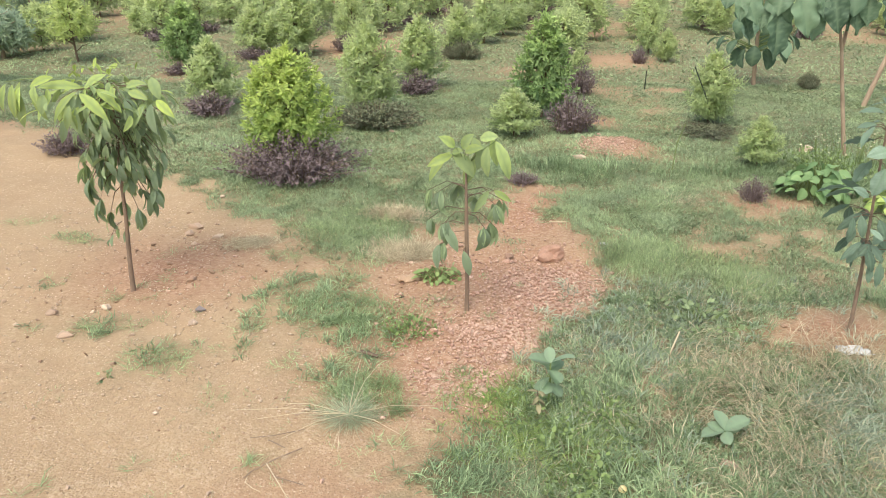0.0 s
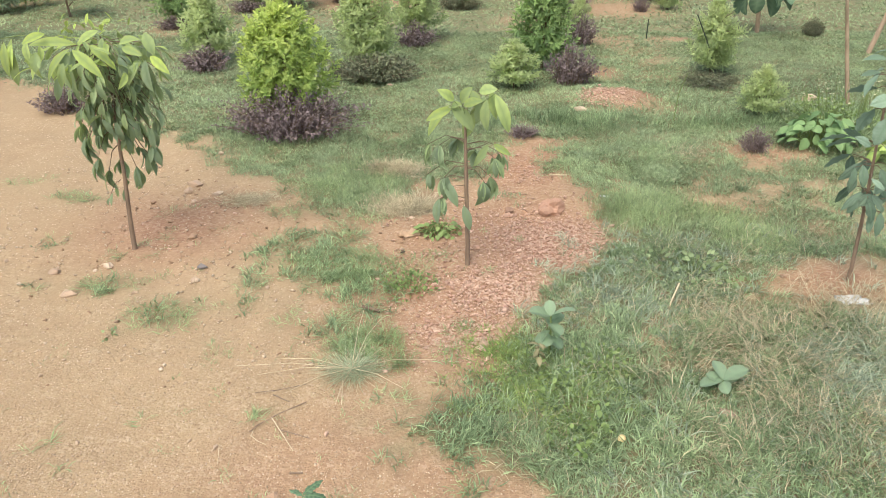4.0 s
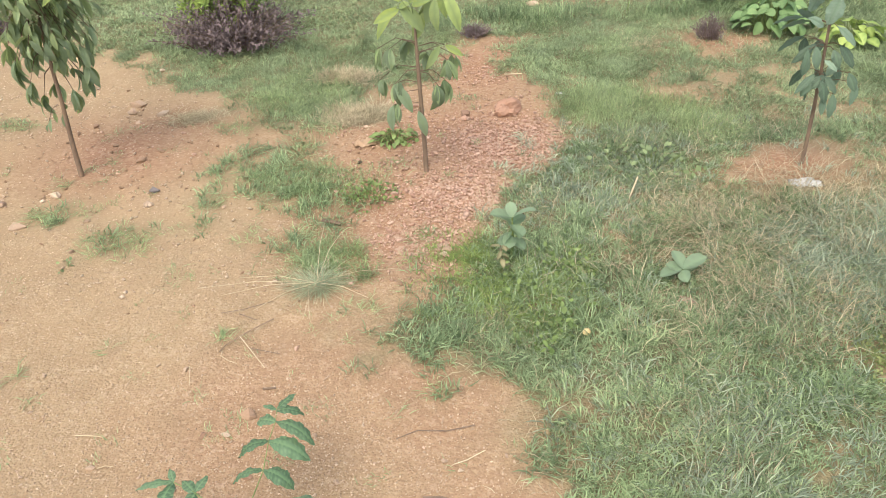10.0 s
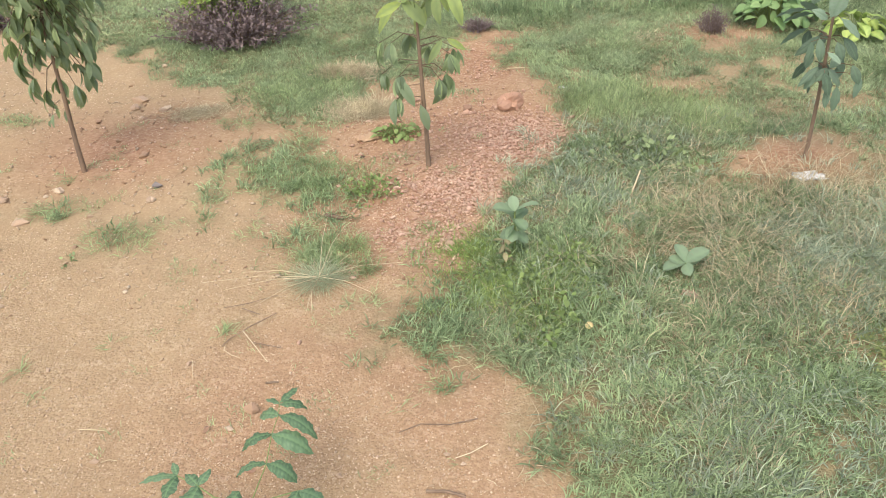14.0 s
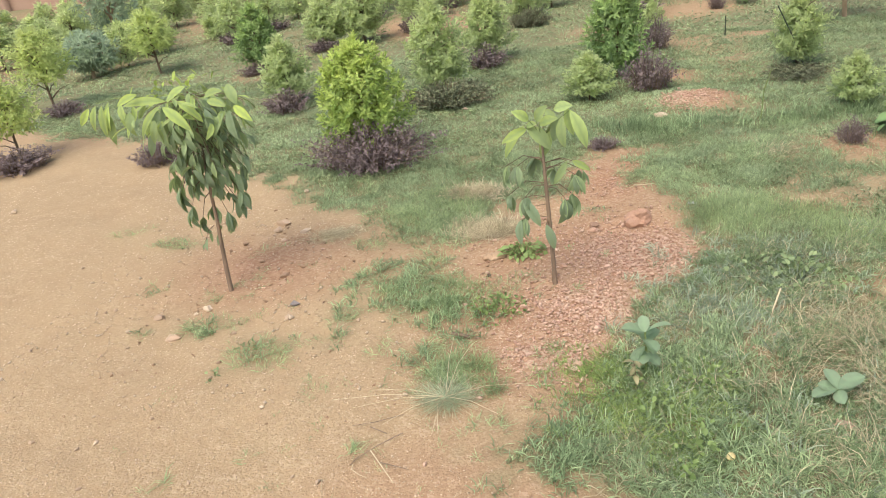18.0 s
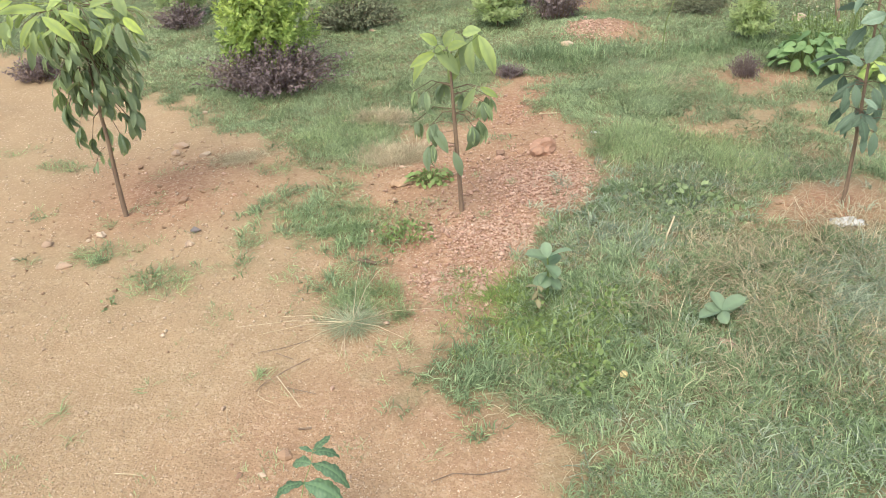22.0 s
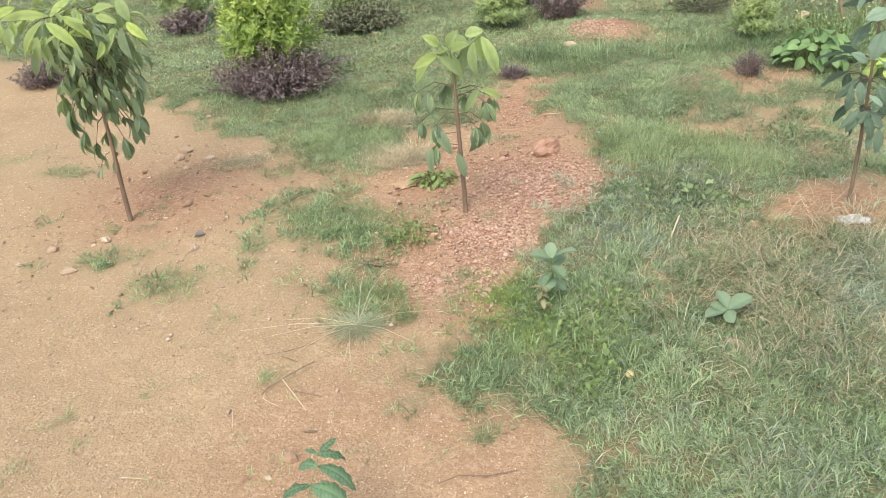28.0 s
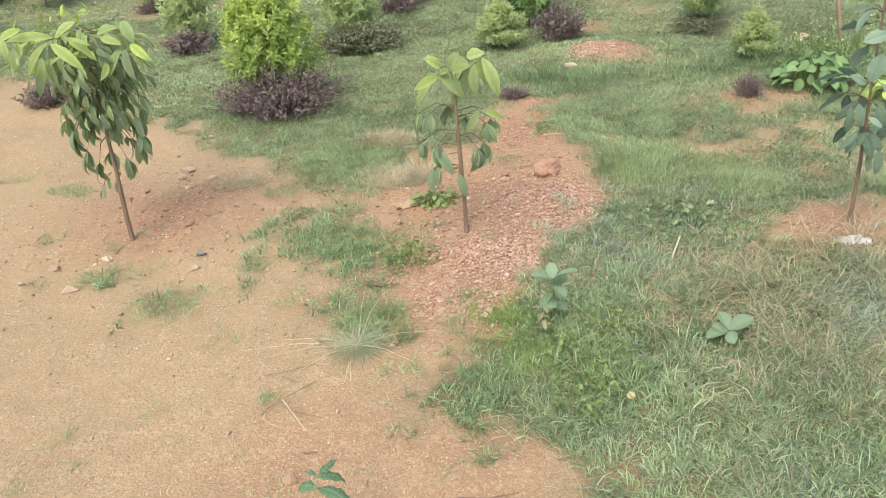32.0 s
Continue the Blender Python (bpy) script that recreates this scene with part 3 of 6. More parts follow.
gx = graded(-4.5, 5.0, 0.035, -900, 900)
gy = np.concatenate([[-900, -300, -100, -40, -15, -8, -6], np.arange(-5, 0.46, 0.08), graded(0.5, 8.5, 0.035, 0.5, 1500)])
GX, GY = np.meshgrid(gx, gy)
g_grass, g_red, g_gravel = cover_at(GX, GY)
GZ = height_at(GX, GY)
nxv = len(gx)
quad = (np.arange(len(gy) - 1)[:, None] * nxv + np.arange(nxv - 1)[None]).ravel()
g_me = smooth(mesh("ground", np.stack([GX, GY, GZ], -1).reshape(-1, 3), np.stack([quad, quad + 1, quad + nxv + 1, quad + nxv], 1), M_GROUND))
g_col = g_me.attributes.new("cover", "FLOAT_COLOR", "POINT")
g_col.data.foreach_set("color", np.stack([g_grass, g_red, g_gravel, np.ones_like(g_red)], -1).astype(np.float32).ravel())
tagged(new("ground", g_me), "sandy reddish soil with gravel and patches of grass", "ground", kind="structure")


# ---------------------------------------------------------------- grass
def blades(name, count, box, length, width, lean, material, dry_label, keep, young=0.4, per_tuft=9, spread=0.035, seed=1, curl=(15, 75), comb=0.6, joints=2):
    """Grass as stuff: tufts of curved blades wherever keep(x, y) lets them grow, combed one way patch by patch."""
    r = np.random.default_rng(seed)
    x0, y0, x1, y1 = box
    n = count // per_tuft
    cx, cy = r.uniform(x0, x1, n), r.uniform(y0, y1, n)
    ok = r.random(n) < keep(cx, cy)
    cx, cy = np.repeat(cx[ok], per_tuft), np.repeat(cy[ok], per_tuft)
    N = len(cx)
    if not N:
        return
    x, y = cx + r.normal(0, spread, N), cy + r.normal(0, spread, N)
    tuft_size = np.repeat(r.uniform(0.65, 1.25, ok.sum()), per_tuft)
    L = r.uniform(*length, N) * tuft_size * (0.6 + 0.8 * vnoise(cx, cy, 0.16, 16))
    out = np.arctan2(y - cy, x - cx) + r.normal(0, 0.7, N)
    way = 6.28 * vnoise(cx, cy, 0.22, seed + 100) * 1.5 + r.normal(0, 0.9, N)
    az = np.where(r.random(N) < comb, way, out)
    start, turn = np.radians(r.uniform(*lean, N)), np.radians(r.uniform(*curl, N)) / joints
    w = r.uniform(*width, N) / 2
    h = np.stack([np.cos(az), np.sin(az), np.zeros(N)], -1)
    bow = r.normal(0, 0.35, N)
    side = np.stack([-np.sin(az), np.cos(az), np.zeros(N)], -1)
    up = np.array([0, 0, 1.0])
    tw = r.uniform(-0.7, 0.7, N)
    flat = (side * np.cos(tw)[:, None] + up * np.sin(tw)[:, None]) * w[:, None]
    p = np.stack([x, y, height_at(x, y) - 0.003], -1)
    floor_z = p[:, 2] + r.uniform(0.004, 0.016, N)
    rows = [p - flat * 0.7, p + flat * 0.7]
    for k in range(joints):
        a = start + turn * k
        p = p + (L / joints)[:, None] * ((h + side * (bow * k)[:, None]) * np.sin(a)[:, None] + up * np.cos(a)[:, None])
        p[:, 2] = np.maximum(p[:, 2], floor_z)
        rows += [p] if k == joints - 1 else [p - flat, p + flat]
    V = np.stack(rows, 1).reshape(-1, 3)
    m = 2 * joints + 1
    tri = [f for k in range(joints - 1) for f in ((2 * k, 2 * k + 1, 2 * k + 3), (2 * k, 2 * k + 3, 2 * k + 2))] + [(m - 3, m - 2, m - 1)]
    F = (np.array(tri)[None] + (np.arange(N) * m)[:, None, None]).reshape(-1, 3)
    yv = np.repeat(young + (vnoise(x, y, 0.5, seed) - 0.5) * 0.6 + (vnoise(x, y, 0.12, seed + 50) - 0.5) * 0.4 + np.repeat(r.normal(0, 0.2, ok.sum()), per_tuft), m)
    tagged(new(name, mesh(name, V, F, material, young=yv)), dry_label, "grass", kind="stuff")


def k_grass(x, y):
    patchy = 0.55 * vnoise(x, y, 0.09, 42) + 0.45 * vnoise(x, y, 0.035, 63)
    return np.clip(1.75 * cover_at(x, y)[0] - 1.25 * patchy, 0, 1) * (0.55 + 0.45 * vnoise(x, y, 0.3, 64))


def k_dry(x, y):
    d = np.maximum.reduce([blob(x, y, r) for r in ((1.08, 2.2, .35, .35), (1.6, 2.3, .5, .35), (1.35, 1.95, .35, .15), (1.3, 1.75, .5, .15), (1.0, 2.55, .15, .15), (1.9, 2.2, .5, .5))])
    return np.maximum(d, 0.06) * cover_at(x, y)[0]


def k_blue(x, y):
    d = np.maximum.reduce([blob(x, y, r) for r in ((.9, 1.3, .5, .35), (1.5, 1.9, .6, .4), (.75, 2.75, .4, .4), (2.2, 1.6, .8, .6))])
    return np.clip(d, 0.08, 1) * cover_at(x, y)[0]


def spot(*rows):
    return lambda x, y: np.maximum.reduce([blob(x, y, r, 2.0) for r in rows])


GRASS_LABEL = "matted green grass growing in patches on sandy soil"
NEAR_TURF = dict(lean=(10, 70), curl=(20, 95), joints=3)
blades("grass", 215000, (-1.9, 0.95, 2.4, 3.1), (0.022, 0.052), (0.0021, 0.0038), material=M_GRASS, dry_label=GRASS_LABEL, keep=k_grass, young=0.38, per_tuft=15, spread=0.012, seed=21, **NEAR_TURF)
blades("grass", 60000, (0.2, 0.95, 2.4, 2.5), (0.03, 0.064), (0.0024, 0.0042), material=M_GRASS, dry_label=GRASS_LABEL, keep=k_grass, young=0.46, per_tuft=18, spread=0.012, seed=71, **NEAR_TURF)
blades("grass", 34000, (-2.2, 2.2, 0.1, 3.3), (0.022, 0.05), (0.003, 0.0048), material=M_FIELD, dry_label=GRASS_LABEL, keep=k_grass, young=0.38, per_tuft=12, spread=0.016, seed=75, **NEAR_TURF)
blades("grass", 290000, (-2.2, 3.0, 3.0, 4.9), (0.02, 0.05), (0.0026, 0.0046), (25, 80), M_FIELD, GRASS_LABEL, k_grass, 0.4, 12, 0.022, 72, (20, 80))
blades("grass", 380000, (-5.2, 4.9, 5.5, 8.0), (0.018, 0.045), (0.004, 0.0075), (35, 85), M_FIELD, GRASS_LABEL, k_grass, 0.42, 10, 0.045, 22, (20, 80))
blades("grass", 220000, (-12, 8.0, 9, 17), (0.025, 0.06), (0.009, 0.015), (40, 85), M_FIELD, GRASS_LABEL, k_grass, 0.45, 8, 0.1, 23)
blades("grass", 90000, (2.4, 0.9, 5.0, 4.9), (0.025, 0.06), (0.004, 0.006), (20, 75), M_FIELD, GRASS_LABEL, k_grass, 0.42, 10, 0.03, 31, (20, 80))
blades("grass", 90000, (-0.4, -4.0, 5.0, 0.95), (0.03, 0.065), (0.005, 0.008), (15, 78), M_GRASS, GRASS_LABEL, k_grass, 0.38, 10, 0.03, 51)
blades("grass", 60000, (0.2, 0.9, 2.8, 3.3), (0.034, 0.072), (0.0021, 0.0038), material=M_GRASS_BLUE, dry_label="bluish green grass blades lying over the turf", keep=k_blue, young=0.42, per_tuft=16, spread=0.013, seed=24, **NEAR_TURF)
blades("dry_grass", 64000, (0.3, 1.2, 2.8, 3.2), (0.05, 0.13), (0.0014, 0.0026), (30, 82), M_STRAW, "dry straw-coloured grass among the green turf", k_dry, 0.4, 7, 0.03, 25)
blades("tall_grass", 26000, (0.55, 3.0, 1.6, 3.95), (0.03, 0.065), (0.0015, 0.003), (5, 60), M_GRASS_SOFT, "soft fresh green grass standing upright",
       spot((.93, 3.46, .24, .22), (1.2, 3.4, .22, .17), (1.38, 3.2, .2, .15)), 0.6, 9, 0.03, 26)
blades("dry_grass", 70000, (-.75, 3.2, .1, 4.25), (0.05, 0.10), (0.002, 0.0034), (35, 88), M_STRAW, "tuft of dry straw-coloured grass on red soil",
       spot((-0.335, 3.524, .14, .10), (-0.413, 4.052, .15, .09)), 0.7, 9, 0.03, 27)
blades("tall_grass", 36000, (-1.1, 2.4, -.1, 4.3), (0.025, 0.06), (0.0016, 0.003), (20, 75), M_GRASS_SOFT, "long green grass at the edge of bare soil",
       spot((-.65, 3.85, .25, .35), (-.5, 2.85, .3, .16)), 0.4, 9, 0.03, 28)
blades("dry_grass", 80000, (0.1, 0.9, 2.8, 3.4), (0.03, 0.08), (0.0012, 0.0024), (25, 85), M_STRAW, "short dead blades mixed into the green turf",
       lambda x, y: cover_at(x, y)[0] * np.clip(1.2 * vnoise(x, y, 0.25, 43) - 0.35, 0.03, 0.6), 0.25, 6, 0.03, 44)
blades("dry_grass", 5600, (0.8, 1.6, 2.5, 3.0), (0.12, 0.27), (0.0009, 0.0016), (45, 86), M_STRAW, "long bleached grass stalks lying over the turf",
       lambda x, y: np.maximum.reduce([blob(x, y, r) for r in ((1.05, 2.2, .3, .3), (1.65, 2.15, .45, .25), (1.5, 2.5, .3, .25), (2.1, 2.4, .3, .4))]), 0.35, 6, 0.04, 45)
blades("tall_grass", 44000, (-0.1, 1.75, 0.6, 2.45), (0.02, 0.055), (0.0018, 0.0032), (20, 80), M_YELLOW, "yellow-green grass mixed with small weeds",
       lambda x, y: np.maximum.reduce([blob(x, y, r) for r in ((.17, 2.25, .14, .10), (.28, 2.03, .20, .15), (.40, 2.0, .10, .10), (.33, 1.78, .1, .12))]) * 0.75 * (0.2 + vnoise(x, y, 0.07, 47)), 0.4, 12, 0.012, 46)
blades("dry_grass", 16000, (-1.46, 3.38, -0.86, 3.78), (0.05, 0.13), (0.0014, 0.0026), (60, 90), M_STRAW, "dried grass roots lying on bare soil",
       spot((-1.161, 3.575, .13, .05)), 0.6, 6, 0.03, 48)
blades("dry_grass", 16000, (0.8, 3.2, 3.4, 4.8), (0.03, 0.07), (0.0018, 0.0032), (40, 88), M_STRAW, "dead grass thinly covering bare spots",
       lambda x, y: 0.55 * np.maximum.reduce([blob(x, y, (r[0], r[1], 1.3 * r[2], 1.4 * r[3])) for r in BARE]) + 0.05, 0.3, 6, 0.03, 49)
blades("grass", 22000, (0.8, 3.2, 3.4, 4.8), (0.02, 0.045), (0.002, 0.0036), (25, 80), M_GRASS, "thin green grass over bare spots",
       lambda x, y: 0.4 * np.maximum.reduce([blob(x, y, (r[0], r[1], 1.3 * r[2], 1.4 * r[3])) for r in BARE]), 0.3, 10, 0.02, 50)
blades("grass", 60000, (-1.6, 1.25, 0.3, 3.6), (0.010, 0.030), (0.0013, 0.0024), (20, 80), M_GRASS_SOFT, "tiny grass sprouts scattered over bare soil",
       lambda x, y: (1 - cover_at(x, y)[0]) * np.clip((vnoise(x, y, 0.085, 55) - 0.74) * 6, 0, 1) * np.clip(1.25 * vnoise(x + 3, y, 0.5, 56) - 0.1, 0, 1) * np.clip(1.1 + 0.45 * x, 0.25, 1), 0.35, 8, 0.012, 54)
blades("tall_grass", 14000, (-0.6, 2.1, -0.1, 2.5), (0.025, 0.06), (0.0016, 0.0028), (15, 75), M_GRASS_SOFT, "green grass growing behind a pale tussock",
       lambda x, y: spot((-.36, 2.27, .12, .09), (-.27, 2.17, .06, .05))(x, y) * (0.3 + vnoise(x, y, 0.05, 58)), 0.45, 10, 0.012, 57)
ALL_TUFTS = spot(*TUFTS, *((x, y, 0.8 * a, 0.8 * b) for x, y, a, b in THIN_TUFTS))
blades("tall_grass", 60000, (-2.7, 1.4, 0.1, 3.9), (0.025, 0.062), (0.0015, 0.0028), (50, 86), M_GRASS_SOFT, "small grass tufts scattered over bare sand",
       lambda x, y: ALL_TUFTS(x, y) * (0.15 + 0.85 * vnoise(x, y, 0.05, 33)), 0.45, 12, 0.012, 29)
blades("tall_grass", 30000, (1.2, 1.7, 2.3, 2.5), (0.07, 0.17), (0.0018, 0.0034), (30, 75), M_GRASS_BLUE, "long bluish grass fanning out over the turf",
       lambda x, y: np.maximum(blob(x, y, (1.5, 2.1, .3, .2)), blob(x, y, (1.85, 2.0, .3, .2))) * vnoise(x, y, 0.12, 36), 0.45, 12, 0.02, 30)
blades("tall_grass", 40000, (0.1, 4.5, 3.6, 5.6), (0.05, 0.11), (0.0028, 0.005), (10, 60), M_GRASS, "longer green grass round the soil heap",
       lambda x, y: spot((.55, 4.95, .4, .22), (1.9, 5.0, .5, .16), (2.6, 5.0, .5, .3), (1.0, 4.95, .4, .12))(x, y) * (0.3 + 0.7 * vnoise(x, y, 0.12, 34)), 0.4, 9, 0.03, 35)


# ---------------------------------------------------------------- shrubs with small leaves
def crown_mesh(name, shoots, leaves, leaf_len, leaf_wide, rx, z0, z1, material, seed, taper=1.3, lift=0.35, reach=0.07, full=0.45, lean=0.0):
    """A crown of shoots, each with leaves set round it; narrower towards its top, with an uneven outline."""
    r = np.random.default_rng(seed)
    az = r.uniform(0, 2 * np.pi, shoots)
    s = r.beta(1.15, 1.2, shoots)
    prof = (1 - np.abs(2 * (0.1 + 0.86 * s) - 0.9) ** 2.4).clip(0.02, 1) ** 0.5 * (1 - taper * 0.22 * s)
    lump = 0.48 + 0.98 * vnoise(np.cos(az) * 2 + 5, s * 3 + np.sin(az) * 2, 0.55, seed)
    rad = rx * prof * lump * np.maximum(full, r.random(shoots) ** 0.4)
    tips = np.stack([rad * np.cos(az), rad * np.sin(az), z0 + (z1 - z0) * s + r.normal(0, 0.045 * (z1 - z0), shoots)], -1)
    out = np.stack([np.cos(az) * (0.55 + 0.4 * (1 - s)), np.sin(az) * (0.55 + 0.4 * (1 - s)), lift + 0.7 * s + 0 * az], -1) + r.normal(0, 0.2, (shoots, 3))
    out /= np.linalg.norm(out, axis=1)[:, None]
    k = np.tile(np.arange(leaves), shoots)
    T, O = np.repeat(tips, leaves, 0), np.repeat(out, leaves, 0)
    ang = k * 2.4 + np.repeat(r.uniform(0, 6.28, shoots), leaves)
    back = (k / leaves)
    B = frames(O, roll=ang)
    open_ = 0.35 + 1.0 * back + r.normal(0, 0.15, len(k))
    ways = O * np.cos(open_)[:, None] + B[:, :, 0] * np.sin(open_)[:, None]
    ways[:, 2] -= 0.18 * back
    places = T - O * (back * reach)[:, None]
    size = leaf_len * r.uniform(0.65, 1.2, len(k)) * (0.7 + 0.5 * back)
    V, F = scatter(LEAFLET_V, LEAFLET_F, frames(ways, O), places, np.stack([size * leaf_wide, size, size], -1))
    young = np.repeat(np.clip(0.26 + 0.68 * np.repeat(s, leaves) - 0.28 * back + r.normal(0, 0.1, len(k)), 0, 1), 5)
    V[:, 0] += lean * np.clip(V[:, 2], 0, None)
    return mesh(name, V, F, material, young=young)


def stems_mesh(name, count, rx, z1, radius, material, seed, low=0.0):
    r = np.random.default_rng(seed)
    pieces = [tube([(0, 0, -0.03), (0.01, 0, z1 * 0.4), (0.0, 0.01, z1 * 0.85)], [radius, radius * 0.8, radius * 0.35], 6)]
    for i in range(count):
        a, b = r.uniform(0, 6.28), r.uniform(0.15, 0.7) * z1 + low
        R = rx * r.uniform(0.4, 0.85)
        up = r.uniform(0.12, 0.3) * z1
        pieces.append(tube([(0, 0, b), (R * 0.5 * math.cos(a), R * 0.5 * math.sin(a), b + up * 0.7), (R * math.cos(a), R * math.sin(a), b + up)],
                           [radius * 0.5, radius * 0.35, radius * 0.15], 4))
    return smooth(mesh(name, *join(pieces), material))


def make_shrub(name, height, half, shoots, leaves, leaf_len, material, seed, label, group="young shrubs in rows", bare=0.16, wide=0.38):
    ob = thing(name, 0, 0, label=label, category="shrub", group=group)
    part("stem", stems_mesh("stem", 14, half * 0.8, height * 0.9, 0.012, M_TWIG, seed), ob, "thin brown stem with side branches")
    part("crown", crown_mesh("crown", shoots, leaves, leaf_len, wide, half, height * bare, height * 0.96, material, seed), ob)
    return ob


def put(ob, x, y, turn=0.0, sx=1.0, sz=1.0, z=None):
    zz = float(height_at(x, y)) if z is None else z
    ob.matrix_basis = pose(x, y, zz, 0, 0, turn) @ Matrix.Diagonal((sx, sx, sz, 1))
    return ob


def again(ob, x, y, turn=0.0, sx=1.0, sz=1.0, label=""):
    was = ob.scale.copy()
    ob.scale = (1, 1, 1)
    c = copy_thing(ob, pose(x, y, float(height_at(x, y)), 0, 0, turn) @ Matrix.Diagonal((sx, sx, sz, 1)))
    ob.scale = was
    return tagged(c, label) if label else c


put(make_shrub("shrub", 0.80, 0.29, 640, 10, 0.05, M_SHRUB_LIME, 3, "bright lime-green bushy shrub rising from purple border plants", bare=0.13, wide=0.42), -1.24, 4.95, 0, 1.1, 1.04)
green_a = make_shrub("shrub", 0.76, 0.27, 480, 9, 0.054, M_SHRUB, 4, "bushy light green shrub with narrow leaves in a planted row")
green_b = make_shrub("shrub", 0.78, 0.27, 520, 9, 0.052, M_SHRUB_DARK, 5, "dense dark green shrub with paler tips beside purple plants")
green_c = make_shrub("shrub", 0.57, 0.24, 320, 9, 0.056, M_SHRUB, 6, "small rounded light green shrub in a planted row")
green_d = make_shrub("shrub", 0.72, 0.29, 250, 8, 0.056, M_SHRUB_LOOSE, 7, "loose yellow-green shrub on a thin stem above purple plants", bare=0.36)
put(green_a, -0.88, 6.42, 0, 1.06, 1.08)
put(green_b, 0.63, 6.4, 0, 1.08, 1.14)
put(green_c, 0.356, 5.80, 40, 0.86, 0.66)
tagged(green_c, "low bright green shrub standing in the grass")
again(green_c, -2.32, 6.65, 70, 1.03, 1.10, "small rounded light green shrub above dark border plants")
again(green_a, -0.52, 7.6, 100, 1.00, 0.95)
again(green_b, -3.16, 8.37, 30, 1.10, 0.99, "dense dark green shrub standing on bare sandy soil")
again(green_d, -4.66, 8.85, 200, 1.25, 1.12, "tall light green shrub behind a sapling")
again(green_c, -2.67, 9.46, 10, 1.19, 1.10)
again(green_a, -2.18, 9.5, 140, 1.35, 1.07)
again(green_a, -1.55, 10.1, 220, 0.97, 0.94)
again(green_c, -0.14, 9.55, 300, 1.17, 1.12)
again(green_c, 1.2, 8.35, 60, 0.54, 0.55)
again(green_c, 2.31, 9.9, 95, 0.86, 1.08, "light green shrub on a thin bare stem")
again(green_c, 2.38, 9.3, 240, 0.67, 0.68, "small yellowish green shrub on bare soil")
again(green_c, 2.02, 6.25, 310, 0.92, 1.07, "loose light green shrub beside a dark leaning stick")
again(green_c, 2.04, 5.12, 20, 0.67, 0.64, "small yellow-green shrub above a purple border plant")
again(green_a, 3.73, 11.7, 75, 0.92, 0.72)
again(green_d, -5.2, 7.4, 250, 1.2, 1.25, "tall light green shrub at the edge of bare soil")
put(green_d, -4.38, 5.58, 120, 1.05, 1.0)
again(green_c, -4.84, 11.2, 180, 0.92, 0.88)
again(green_c, 5.05, 6.75, 200, 1.08, 0.94, "sparse green shrub on a bare bed")
again(green_c, 4.04, 5.95, 0, 0.43, 0.46, "small yellow-green shrub in the grass")
# the rows go on into the distance
far_a = make_shrub("shrub", 0.78, 0.29, 150, 8, 0.095, M_SHRUB, 8, "light green shrub in a far planted row", wide=0.3)
far_b = make_shrub("shrub", 0.70, 0.27, 130, 8, 0.095, M_SHRUB, 9, "rounded green shrub in a far planted row", wide=0.3)
row_rng = np.random.default_rng(12)
far_spots = []
stood = [o.matrix_basis.translation.copy() for o in scene.objects if o.name.startswith("shrub")]
# each row: x and y where it begins, its drift to the side, how full it is
for x0, y0, drift, full in ((-9.4, 9.2, 0.12, 0.9), (-8.2, 9.0, 0.14, 0.95), (-7.0, 9.3, 0.16, 0.95), (-5.6, 9.6, 0.18, 0.95), (-4.3, 10.65, 0.2, 0.95), (-2.75, 10.6, 0.22, 0.97), (-1.45, 11.0, 0.24, 0.97),
                            (0.13, 9.9, 0.26, 1.0), (1.18, 9.3, 0.17, 1.0), (2.45, 11.2, 0.25, 0.95), (3.70, 12.3, 0.3, 0.9), (4.9, 11.5, 0.3, 0.75), (6.2, 11.0, 0.3, 0.7), (7.6, 11.5, 0.3, 0.7)):
    fy = y0
    while fy < 18.5:
        fx = x0 + (fy - y0) * drift + row_rng.normal(0, 0.06)
        clear = all((p.x - fx) ** 2 + (p.y - fy) ** 2 > 0.3 for p in stood)
        if row_rng.random() < full and clear and abs(fx) < 0.72 * fy + 2.5:
            far_spots.append((fx, fy))
        fy += row_rng.uniform(0.68, 0.92)
used = [False, False]
for fx, fy in far_spots:
    k = int(row_rng.random() < 0.5)
    src, s, h, a = (far_a, far_b)[k], row_rng.uniform(0.95, 1.25), row_rng.uniform(0.78, 1.1), row_rng.uniform(0, 360)
    if used[k]:
        again(src, fx, fy, a, s, h)
    else:
        put(src, fx, fy, a, s, h)
        used[k] = True


